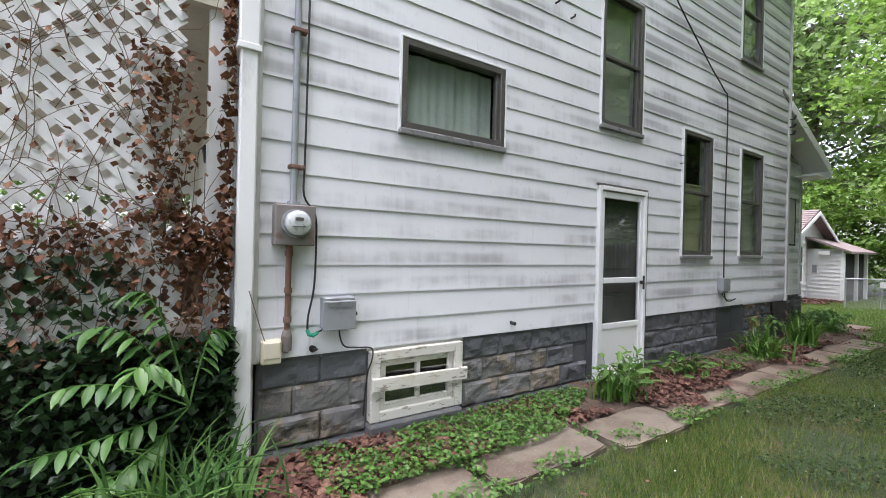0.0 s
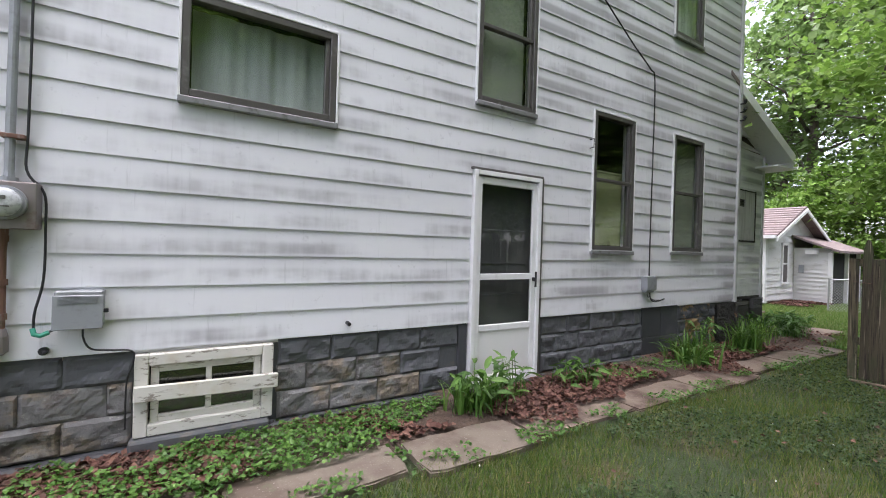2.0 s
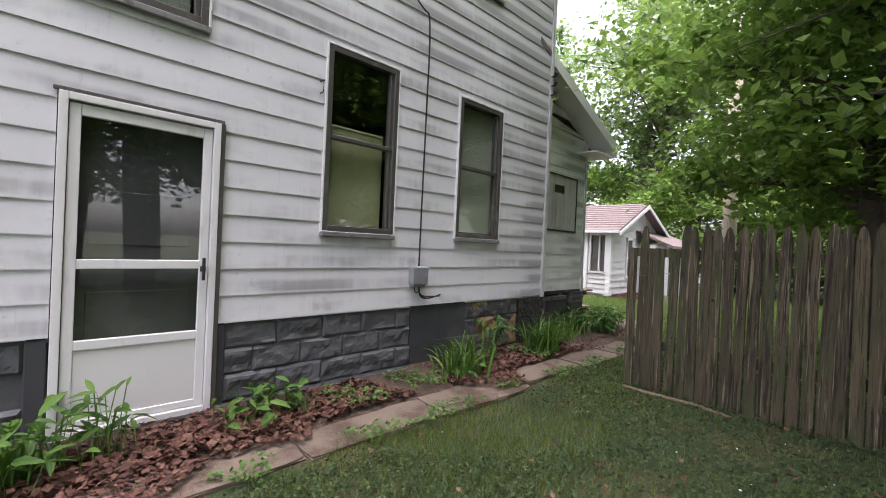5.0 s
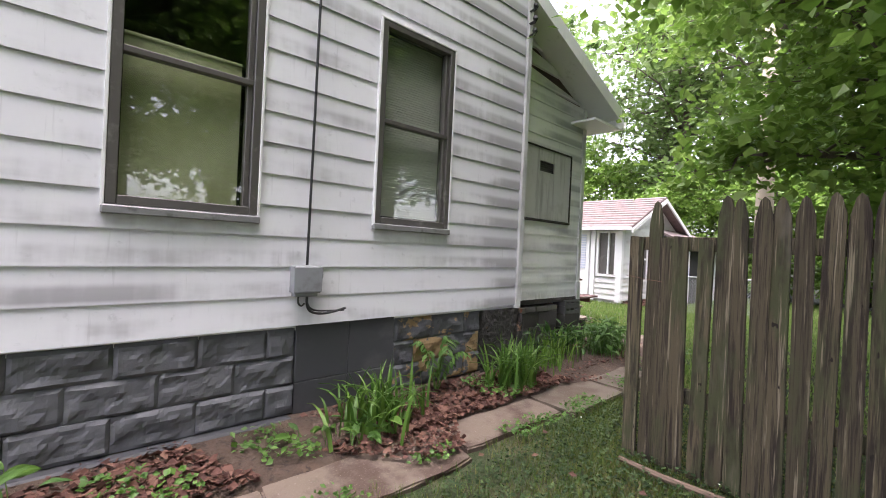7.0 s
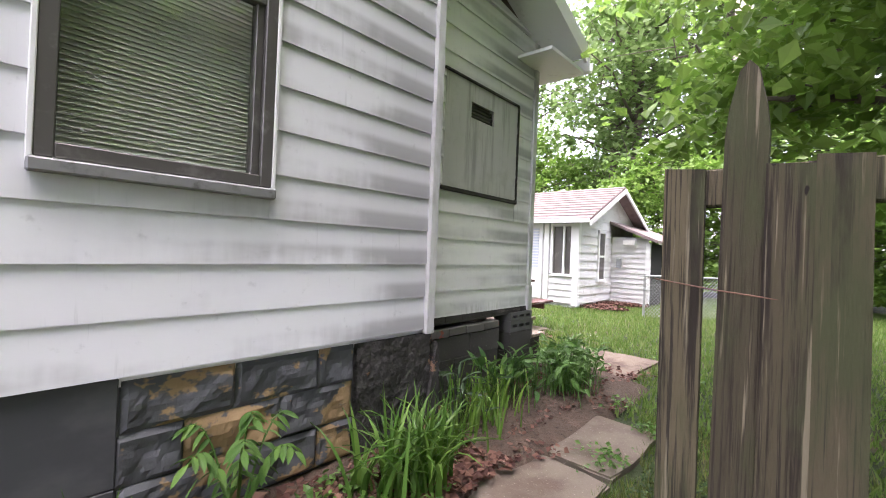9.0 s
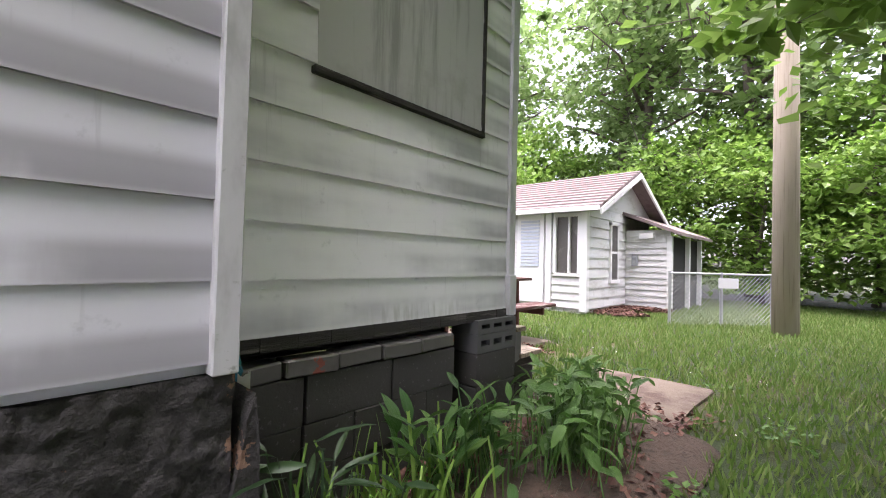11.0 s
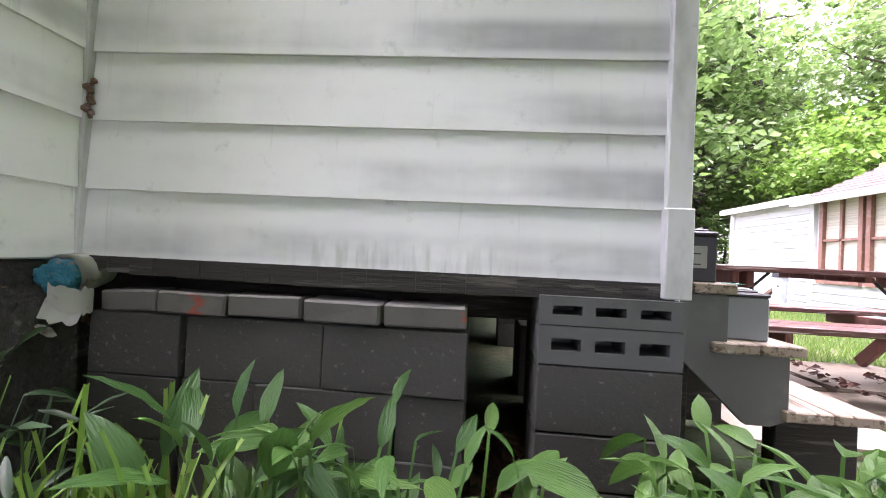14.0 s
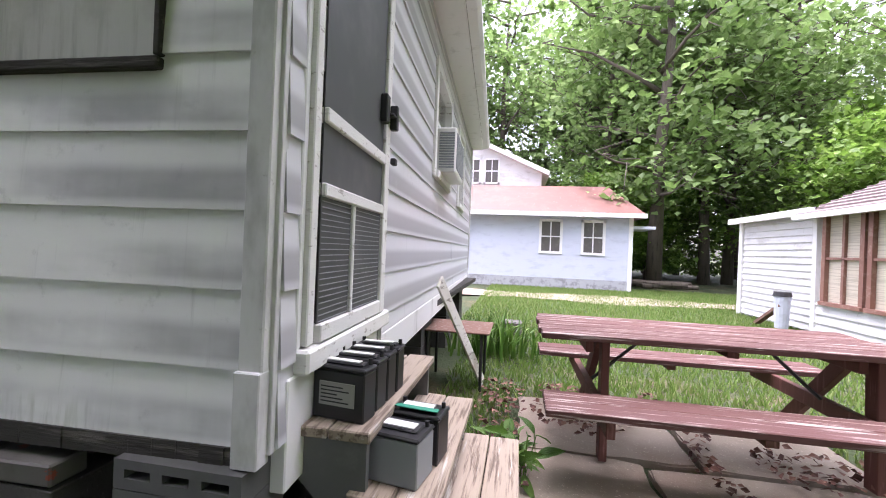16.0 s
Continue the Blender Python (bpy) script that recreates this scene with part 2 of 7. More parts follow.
M_DIRT = mat("mulch_dirt", (0.085, 0.058, 0.042), 0.95, layers=[((4, 4, 4), 6, (0.13, 0.085, 0.06), 0.5, 0.7), ((22, 22, 22), 5, (0.045, 0.03, 0.024), 0.5, 0.7)], bump=[((30, 30, 30), 0.9, 0.03)])
M_FENCE = mat("weathered_grey_brown_fence_wood", (0.088, 0.072, 0.043), 0.9, layers=[((150, 150, 2.6), 4, (0.028, 0.021, 0.015), 0.50, 0.62), ((26, 26, 1.3), 6, (0.022, 0.015, 0.011), 0.48, 0.60), ((5, 5, 1.4), 5, (0.054, 0.06, 0.026), 0.46, 0.64), ((60, 60, 1.8), 4, (0.21, 0.18, 0.125), 0.57, 0.68), ((24, 24, 9), 2, (0.012, 0.008, 0.006), 0.71, 0.74), ((4, 4, 1.0), 4, (0.11, 0.10, 0.075), 0.60, 0.72)], bump=[((60, 60, 2.0), 0.9, 0.010), ((160, 160, 4), 0.6, 0.003)], tint=0.30)
M_DARKWIN = mat("brown_grey_storm_frame", (0.115, 0.108, 0.10), 0.4, metal=0.35, layers=[((8, 8, 8), 5, (0.20, 0.19, 0.18), 0.55, 0.75)])
M_SILL = mat("dull_grey_metal_sill", (0.27, 0.27, 0.275), 0.5, metal=0.4, layers=[((9, 9, 9), 5, (0.12, 0.115, 0.11), 0.5, 0.7)])
M_GLASS = glass_mat("window_glass")
M_SHADE = mat("yellow_green_roller_shade", (0.44, 0.47, 0.27), 0.8, layers=[((1.5, 1.5, 1.5), 3, (0.33, 0.36, 0.17), 0.4, 0.7)], bump=[((1, 1, 40), 0.1, 0.002)])
M_BLIND = mat("cream_blind_slat", (0.74, 0.76, 0.66), 0.55)
M_SHEER = mat("sheer_grey_curtain", (0.60, 0.65, 0.61), 0.85, layers=[((9, 1, 0.6), 3, (0.50, 0.55, 0.52), 0.4, 0.7)])
M_LACE = mat("pale_patterned_shade", (0.40, 0.43, 0.36), 0.8, layers=[((45, 45, 45), 2, (0.27, 0.30, 0.25), 0.48, 0.54), ((1.5, 1.5, 1.5), 3, (0.32, 0.35, 0.28), 0.45, 0.7)])
# near-black colour that stands in for the lack of light in deep spaces
M_DARK = mat("painted_deep_shade", (0.022, 0.022, 0.022), 0.95)
M_SCREEN = mat("grey_insect_screen", (0.075, 0.078, 0.08), 0.55, layers=[((2, 2, 2), 4, (0.12, 0.12, 0.12), 0.45, 0.7)])
M_GREYMETAL = mat("grey_painted_metal_box", (0.30, 0.315, 0.33), 0.45, metal=0.2, layers=[((10, 10, 10), 5, (0.22, 0.225, 0.23), 0.5, 0.75)])
M_TAUPE = mat("brown_grey_meter_metal", (0.23, 0.205, 0.195), 0.5, metal=0.3, layers=[((8, 8, 8), 5, (0.17, 0.12, 0.10), 0.55, 0.72)])
M_RUST = mat("rusty_brown_pipe", (0.16, 0.085, 0.06), 0.85, layers=[((25, 25, 6), 5, (0.25, 0.20, 0.18), 0.5, 0.7)], bump=[((50, 50, 50), 0.4, 0.004)])
M_BEIGE = mat("beige_plastic", (0.62, 0.57, 0.44), 0.5)
M_BLACK = mat("black_cable", (0.018, 0.018, 0.02), 0.5)
M_GREEN = mat("green_ground_clamp", (0.02, 0.25, 0.16), 0.5)
M_MILK = mat("meter_glass_dome", (0.55, 0.57, 0.58), 0.12, layers=[((30, 30, 30), 3, (0.35, 0.37, 0.37), 0.5, 0.7)])
M_PLY = mat("grey_plywood_panel", (0.52, 0.52, 0.50), 0.75, layers=[((16, 16, 1.2), 6, (0.33, 0.33, 0.31), 0.48, 0.70), ((3, 3, 3), 5, (0.40, 0.40, 0.37), 0.5, 0.75)], bump=[((40, 40, 2), 0.25, 0.004)])
M_ROOF = mat("pink_grey_asphalt_shingle", (0.20, 0.16, 0.155), 0.95, layers=[((5, 5, 9), 5, (0.15, 0.115, 0.11), 0.45, 0.7), ((40, 40, 40), 3, (0.27, 0.22, 0.21), 0.55, 0.7)], bump=[((30, 30, 30), 0.5, 0.01)])
M_ROOF_R = mat("faded_red_metal_roof", (0.17, 0.08, 0.066), 0.7, layers=[((2, 2, 2), 5, (0.22, 0.10, 0.08), 0.45, 0.7), ((6, 3, 3), 5, (0.28, 0.18, 0.155), 0.62, 0.75)])
M_WHITEHOUSE = mat("white_clapboard", (0.66, 0.66, 0.655), 0.6, layers=[((2, 2, 5), 5, (0.50, 0.49, 0.46), 0.50, 0.72), ((9, 9, 3), 6, (0.36, 0.34, 0.30), 0.64, 0.74)], bump=[((10, 10, 10), 0.1, 0.01)], tint=0.03)
M_BLUEHOUSE = mat("pale_blue_clapboard", (0.55, 0.59, 0.68), 0.6, layers=[((2, 2, 5), 4, (0.46, 0.50, 0.58), 0.5, 0.75)], tint=0.03)
M_BROWNTRIM = mat("red_brown_window_trim", (0.24, 0.12, 0.09), 0.6, layers=[((10, 10, 10), 4, (0.32, 0.20, 0.16), 0.5, 0.7)])
M_CREAM = mat("cream_blind_behind_glass", (0.55, 0.50, 0.40), 0.7, layers=[((1, 1, 60), 2, (0.42, 0.38, 0.30), 0.45, 0.6)])
M_REDWOOD = mat("red_stained_table_wood", (0.085, 0.032, 0.027), 0.75, layers=[((2.2, 45, 45), 6, (0.34, 0.29, 0.27), 0.53, 0.64), ((2, 8, 8), 5, (0.07, 0.022, 0.02), 0.5, 0.75)], bump=[((3, 60, 60), 0.5, 0.005)], tint=0.1)
M_REDLEG = mat("red_stained_leg_wood", (0.11, 0.038, 0.03), 0.7, layers=[((30, 30, 3), 6, (0.22, 0.10, 0.085), 0.55, 0.72)], bump=[((50, 50, 4), 0.4, 0.004)])
M_STEPWOOD = mat("peeling_grey_brown_step_wood", (0.33, 0.27, 0.21), 0.85, layers=[((50, 3, 50), 6, (0.13, 0.095, 0.07), 0.48, 0.64), ((30, 2, 30), 5, (0.52, 0.48, 0.43), 0.58, 0.70)], bump=[((60, 4, 60), 0.5, 0.005)], tint=0.1)
M_STRINGER = mat("dark_grey_painted_stringer", (0.125, 0.128, 0.125), 0.6, layers=[((6, 6, 6), 5, (0.17, 0.17, 0.165), 0.5, 0.7)])
M_BATT = mat("black_battery_case", (0.018, 0.018, 0.02), 0.4)
M_BATTG = mat("grey_battery_case", (0.27, 0.285, 0.30), 0.5)
M_LABEL = mat("grey_paper_label", (0.30, 0.30, 0.28), 0.7)
M_WHITE = mat("white_plastic", (0.75, 0.75, 0.73), 0.4)
M_BLUERAG = mat("blue_foam_rag", (0.02, 0.16, 0.24), 0.8, layers=[((30, 30, 30), 5, (0.25, 0.14, 0.10), 0.58, 0.66)], bump=[((40, 40, 40), 0.8, 0.02)])
M_PVC = mat("broken_white_plastic_pipe", (0.70, 0.69, 0.65), 0.5, layers=[((14, 14, 14), 5, (0.28, 0.25, 0.2), 0.5, 0.7)])
M_OLDSILL = mat("rotted_black_sill_wood", (0.035, 0.032, 0.029), 0.95, layers=[((3, 40, 40), 6, (0.11, 0.10, 0.088), 0.54, 0.68)], bump=[((4, 60, 60), 0.8, 0.01)])
M_BARK = mat("grey_brown_bark", (0.12, 0.10, 0.08), 0.95, layers=[((9, 9, 1.5), 6, (0.06, 0.05, 0.04), 0.5, 0.7)], bump=[((20, 20, 3), 0.8, 0.03)])
M_POLE = mat("pale_utility_pole_wood", (0.40, 0.34, 0.27), 0.9, layers=[((30, 30, 1), 6, (0.27, 0.22, 0.17), 0.5, 0.7)], bump=[((60, 60, 2), 0.4, 0.01)])
M_TAN = mat("cream_porch_ceiling", (0.58, 0.54, 0.46), 0.8, layers=[((2, 2, 2), 5, (0.46, 0.42, 0.34), 0.45, 0.7)])
M_CHIMNEY = mat("red_chimney_brick", (0.36, 0.13, 0.09), 0.9, tint=0.15)
M_GALV = mat("galvanised_wire", (0.42, 0.43, 0.43), 0.45, metal=0.6)
M_LEAF = leafy("maple_leaf", (0.11, 0.21, 0.03), (0.17, 0.30, 0.05), (0.25, 0.38, 0.09), trans=0.5)
M_LEAF_D = leafy("woodland_leaf", (0.13, 0.22, 0.055), (0.185, 0.29, 0.09), (0.26, 0.36, 0.15), trans=0.55)
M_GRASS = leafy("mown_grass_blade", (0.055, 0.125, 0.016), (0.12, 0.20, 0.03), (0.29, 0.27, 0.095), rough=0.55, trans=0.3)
# lighter copy of the grass; the back yard's open light is in the colour
M_GRASS_FAR = leafy("lawn_blade_lit_copy", (0.10, 0.19, 0.03), (0.15, 0.25, 0.05), (0.24, 0.29, 0.10), rough=0.55, trans=0.35)
M_IVY = leafy("dark_ivy_leaf", (0.013, 0.033, 0.011), (0.022, 0.052, 0.017), (0.04, 0.085, 0.026), trans=0.15)
M_WEED = leafy("bright_weed_leaf", (0.05, 0.13, 0.02), (0.085, 0.19, 0.03), (0.13, 0.25, 0.045), trans=0.3)
M_SAPLING = leafy("soft_sapling_leaf", (0.04, 0.11, 0.022), (0.06, 0.15, 0.03), (0.10, 0.21, 0.045), trans=0.3)
M_STEM = leafy("cut_lily_stem", (0.10, 0.22, 0.03), (0.16, 0.30, 0.045), (0.24, 0.38, 0.08), rough=0.4, trans=0.3)
M_LILY = leafy("daylily_blade", (0.045, 0.12, 0.015), (0.08, 0.18, 0.025), (0.14, 0.25, 0.045), trans=0.3)
M_HOSTA = leafy("broad_garden_leaf", (0.055, 0.14, 0.025), (0.085, 0.19, 0.035), (0.13, 0.25, 0.06), rough=0.35, trans=0.3)
M_COMFREY = leafy("rough_garden_leaf", (0.035, 0.105, 0.02), (0.065, 0.16, 0.034), (0.13, 0.25, 0.055), rough=0.45, trans=0.3)
# clover colour darkened to carry the tree shade near the fence
M_CLOVER = leafy("clover_leaf_darkened_for_shade", (0.017, 0.042, 0.010), (0.028, 0.062, 0.015), (0.06, 0.10, 0.026), rough=0.8, trans=0.15)
for material, ribs in ((M_HOSTA, 62.0), (M_WEED, 40.0), (M_COMFREY, 30.0)):
    n, l = material.node_tree.nodes, material.node_tree.links
    co, mp, wave, bp = (n.new("ShaderNode" + k) for k in ("TexCoord", "Mapping", "TexNoise", "Bump"))
    mp.inputs["Scale"].default_value = (3.0, ribs, 3.0)
    wave.inputs["Scale"].default_value, wave.inputs["Detail"].default_value = 1.0, 2.0
    bp.inputs["Strength"].default_value, bp.inputs["Distance"].default_value = 0.5, 0.02
    l.new(co.outputs["Object"], mp.inputs[0])
    l.new(mp.outputs[0], wave.inputs["Vector"])
    l.new(wave.outputs[0], bp.inputs["Height"])
    l.new(bp.outputs[0], n["Principled BSDF"].inputs["Normal"])
M_LITTER = leafy("dry_brown_leaf", (0.06, 0.024, 0.017), (0.115, 0.048, 0.034), (0.20, 0.105, 0.072), rough=0.8, trans=0.05)
M_VINE = leafy("dried_vine_leaf", (0.075, 0.026, 0.014), (0.14, 0.055, 0.026), (0.22, 0.11, 0.055), rough=0.8, trans=0.1)
M_TWIG = mat("dry_vine_stem", (0.17, 0.12, 0.09), 0.9)


# ---- mesh helpers ----
def box(bm, x0, x1, y0, y1, z0, z1, bevel=0.0, m=None):
    v = [bm.verts.new((x, y, z)) for x in (x0, x1) for y in (y0, y1) for z in (z0, z1)]
    fs = [bm.faces.new([v[i] for i in f]) for f in ((0, 1, 3, 2), (4, 6, 7, 5), (0, 4, 5, 1), (2, 3, 7, 6), (0, 2, 6, 4), (1, 5, 7, 3))]
    if bevel:
        r = bmesh.ops.bevel(bm, geom=list({e for f in fs for e in f.edges}), offset=bevel, segments=1, affect="EDGES")
        v = list({w for f in r["faces"] for w in f.verts} | {w for w in v if w.is_valid})
    if m is not None:
        bmesh.ops.transform(bm, matrix=m, verts=v)
    return v


def tube(bm, pts, radii, sides=8, cap=True):
    pts = [Vector(p) for p in pts]
    if not isinstance(radii, (list, tuple)):
        radii = [radii] * len(pts)
    rings = []
    for i, p in enumerate(pts):
        d = (pts[min(i + 1, len(pts) - 1)] - pts[max(i - 1, 0)]).normalized()
        a = d.cross(Vector((0.13, 0.31, 0.94)) if abs(d.z) < 0.9 else Vector((1, 0.1, 0))).normalized()
        b = d.cross(a)
        rings.append([bm.verts.new(p + radii[i] * (math.cos(k * math.tau / sides) * a + math.sin(k * math.tau / sides) * b)) for k in range(sides)])
    for r, s in zip(rings, rings[1:]):
        for k in range(sides):
            bm.faces.new((r[k], r[(k + 1) % sides], s[(k + 1) % sides], s[k]))
    if cap:
        bm.faces.new(rings[0][::-1])
        bm.faces.new(rings[-1])


def prism(bm, outline, y0, y1, m=None):
    """A closed outline of (x, z) pushed from y0 to y1."""
    a = [bm.verts.new((x, y0, z)) for x, z in outline]
    b = [bm.verts.new((x, y1, z)) for x, z in outline]
    k = len(a)
    bm.faces.new(a)
    bm.faces.new(b[::-1])
    for i in range(k):
        bm.faces.new((a[i], b[i], b[(i + 1) % k], a[(i + 1) % k]))
    if m is not None:
        bmesh.ops.transform(bm, matrix=m, verts=a + b)


def mesh_of(name, bm, material, smooth=False):
    bmesh.ops.recalc_face_normals(bm, faces=bm.faces)
    me = bpy.data.meshes.new(name)
    bm.to_mesh(me)
    bm.free()
    me.materials.append(material)
    if smooth:
        me.shade_smooth()
    return me


def thing(name, at, label, category, group="", kind=""):
    ob = new(name)
    ob.empty_display_size = 0.1
    ob.matrix_basis = Matrix.Translation(at)
    return tagged(ob, label, category, group, kind)


def part(name, bm, material, parent, label="", smooth=False):
    ob = new(name, mesh_of(name, bm, material, smooth))
    if parent is not None:
        ob.parent = parent
        ob.matrix_parent_inverse = parent.matrix_basis.inverted() if parent.parent is None else Matrix()
    return tagged(ob, label)


def solid(name, bm, material, label, category, kind="", group="", smooth=False):
    return tagged(new(name, mesh_of(name, bm, material, smooth)), label, category, group, kind)


def from_arrays(name, verts, faces, material, smooth=False):
    me = bpy.data.meshes.new(name)
    me.from_pydata(verts, [], faces)
    me.materials.append(material)
    if smooth:
        me.shade_smooth()
    return me


rng = np.random.default_rng(7)


def leaf_cloud(centres, normals_up, size, length_ratio=1.7, n_seed=0, droop=0.0):
    """Folded four-cornered leaves at the given centres. Returns vertices and faces."""
    r = np.random.default_rng(n_seed)
    n = len(centres)
    s = size * r.uniform(0.6, 1.3, n)
    yaw = r.uniform(0, math.tau, n)
    tilt = r.normal(0, 1.0 - normals_up, n) - droop
    ax = np.stack([np.cos(yaw) * np.cos(tilt), np.sin(yaw) * np.cos(tilt), np.sin(tilt)], 1)
    side = np.stack([-np.sin(yaw), np.cos(yaw), np.zeros(n)], 1)
    roll = r.normal(0, 0.5, n)
    up = np.cross(ax, side)
    side = side * np.cos(roll)[:, None] + up * np.sin(roll)[:, None]
    up = np.cross(ax, side)
    a = centres - ax * (s * 0.5 * length_ratio)[:, None]
    c = centres + ax * (s * 0.5 * length_ratio)[:, None]
    m = centres - ax * (s * 0.1)[:, None] + up * (s * 0.12)[:, None]
    b = m + side * (s * 0.5)[:, None]
    d = m - side * (s * 0.5)[:, None]
    v = np.stack([a, b, c, d], 1).reshape(-1, 3)
    i = np.arange(n)[:, None] * 4
    f = np.concatenate([i + [0, 1, 2], i + [0, 2, 3]], 1).reshape(-1, 3)
    return v, f


# ---- ground ----
bm = bmesh.new()
bmesh.ops.create_grid(bm, x_segments=90, y_segments=90, size=1)
for v in bm.verts:
    sx, sy = math.copysign(abs(v.co.x) ** 2.2, v.co.x), math.copysign(abs(v.co.y) ** 2.2, v.co.y)
    x, y = 7 + 400 * sx, 3 + 400 * sy
    near = max(abs(x - 7), abs(y - 3)) < 25
    v.co = (x, y, 0.02 * noise.noise((x * 0.5, y * 0.5, 0)) - 0.022 if near else 0)
solid("ground", bm, M_SOIL, "green lawn ground with bare soil patches", "ground", "structure", smooth=True)

bm = bmesh.new()
bmesh.ops.create_grid(bm, x_segments=110, y_segments=8, size=1)
for v in bm.verts:
    x, u = 4.9 + 6.3 * v.co.x, v.co.y
    y = 2.72 + 0.36 * u
    v.co = (x, y, 0.02 + 0.03 * (u + 1) + 0.025 * noise.noise((x * 3, y * 3, 1)) - (0.04 if u < -0.9 else 0))
bed = solid("planting_bed", bm, M_DIRT, "strip of brown mulch dirt along the foundation", "flower bed", "structure", smooth=True)


def slab(x0, x1, y0, y1, z, seed, thick=0.08):
    """A worn concrete slab with a broken outline."""
    r = random.Random(seed)
    bm = bmesh.new()
    pts = []
    for (ax, ay), (bx, by) in (((x0, y0), (x1, y0)), ((x1, y0), (x1, y1)), ((x1, y1), (x0, y1)), ((x0, y1), (x0, y0))):
        k = max(2, int(math.hypot(bx - ax, by - ay) / 0.12))
        for i in range(k):
            t = i / k
            pts.append((ax + (bx - ax) * t + r.uniform(-0.018, 0.018), ay + (by - ay) * t + r.uniform(-0.018, 0.018)))
    top = [bm.verts.new((x, y, z + 0.004 * noise.noise((x * 4, y * 4, 3)))) for x, y in pts]
    low = [bm.verts.new((x * 1.0, y, z - thick)) for x, y in pts]
    f = bm.faces.new(top)
    for i in range(len(pts)):
        j = (i + 1) % len(pts)
        bm.faces.new((top[i], low[i], low[j], top[j]))
    bmesh.ops.bevel(bm, geom=list(f.edges), offset=0.012, segments=2, affect="EDGES")
    return bm


walkway = thing("walkway", (5, 2.25, 0), "cracked weathered concrete slab path along the house", "path", kind="structure")
edges = [0.1, 1.62, 2.72, 3.75, 4.95, 6.1, 7.25, 8.35, 9.3, 10.2]
for i, (a, b) in enumerate(zip(edges, edges[1:])):
    dirty = 2 < i < 7
    gap = 0.015 if dirty else 0.04
    part("slab", slab(a + gap, b - gap, 2.03 + 0.05 * math.sin(i * 2.3), 2.48 + 0.05 * math.cos(i * 1.7), 0.016 + 0.005 * math.sin(i * 1.3) - 0.004 * dirty, i), M_PATH if dirty else M_SLAB, walkway)
patio = thing("patio", (12.6, 5, 0), "stained concrete patio slabs with leaf-filled joints", "patio", kind="structure")
for i, (a, b, c, d) in enumerate(((11.15, 12.45, 2.65, 3.6), (11.30, 12.01, 4.1, 5.02), (12.06, 13.2, 4.5, 5.0), (11.32, 12.33, 5.07, 5.98), (12.38, 13.3, 5.05, 5.85))):
    part("slab", slab(a, b, c, d, (0.022 if i else -0.004) + 0.006 * math.sin(i * 2.0), 40 + i), M_PATH if i == 0 else M_CONCRETE, patio)

# ---- house: siding, walls, foundation ----
PITCH, BASE = 0.2028, 0.692
OPEN = [(1.40, 2.43, 2.35, 3.04), (3.76, 4.64, 0.0, 2.16), (3.78, 4.53, 2.82, 4.30), (5.46, 6.22, 1.43, 3.05), (7.09, 7.85, 1.45, 3.04), (7.03, 7.74, 4.40, 5.90)]


def free_cells(x0, x1, z0, z1, openings):
    """The rectangles of a wall that its openings leave."""
    xs = sorted({x0, x1, *(min(max(v, x0), x1) for o in openings for v in o[:2])})
    out = []
    for a, b in zip(xs, xs[1:]):
        spans, z = sorted((o[2], o[3]) for o in openings if o[0] < (a + b) / 2 < o[1]), z0
        for lo, hi in spans:
            if lo > z:
                out.append((a, b, z, min(lo, z1)))
            z = max(z, hi)
        if z < z1:
            out.append((a, b, z, z1))
    merged = []
    for c in out:
        if merged and abs(merged[-1][1] - c[0]) < 1e-6 and merged[-1][2:] == c[2:]:
            merged[-1] = (merged[-1][0], c[1], c[2], c[3])
        else:
            merged.append(c)
    return [c for c in merged if c[1] - c[0] > 1e-4 and c[3] - c[2] > 1e-4]


def siding(parent, x0, x1, top, openings, material, m, seed, slope=None, base=BASE, shear=0.0):
    """Lapped boards on the plane y = 0 of m, facing -y, one object for each course. slope: height of the wall's top at x."""
    r = random.Random(seed)
    k0 = round((base - BASE) / PITCH)
    for k in range(k0, int((top - BASE) / PITCH) + 1):
        zb = BASE + k * PITCH
        zt = min(zb + PITCH, top)
        bm = bmesh.new()
        seams = sorted(r.uniform(x0 + 0.4, x1 - 0.4) for _ in range(2 if x1 - x0 > 5 else 0))
        any_cell = False
        for a, b, lo, hi in free_cells(x0, x1, zb, zt, openings):
            cuts = [a, *(s for s in seams if a + 0.1 < s < b - 0.1), b]
            for ca, cb in zip(cuts, cuts[1:]):
                proud = r.choice((0.0, 0.0012, 0.002))
                if slope:
                    if lo >= slope(ca):
                        continue
                    lim = lambda x: max(lo + 0.002, min(hi, slope(x)))
                else:
                    lim = lambda x: hi
                out = lambda z: -(0.002 + 0.0105 * (1 - (z - zb) / PITCH)) - proud
                h0, h1 = lim(ca), lim(cb)
                p = [(ca, 0.02, lo), (ca, out(lo), lo), (ca, out(lo), lo + 0.004), (ca, out(h0), h0), (ca, 0.02, h0)]
                q = [(cb, 0.02, lo), (cb, out(lo), lo), (cb, out(lo), lo + 0.004), (cb, out(h1), h1), (cb, 0.02, h1)]
                vp, vq = [bm.verts.new(c) for c in p], [bm.verts.new(c) for c in q]
                for i in range(5):
                    bm.faces.new((vp[i], vp[(i + 1) % 5], vq[(i + 1) % 5], vq[i]))
                bm.faces.new(vp)
                bm.faces.new(vq[::-1])
                any_cell = True
        if any_cell:
            for v in bm.verts:
                v.co.z += shear * max(0.0, v.co.x - 4.7)
            bmesh.ops.transform(bm, matrix=m, verts=bm.verts)
            part("siding_board", bm, material, parent)
        else:
            bm.free()


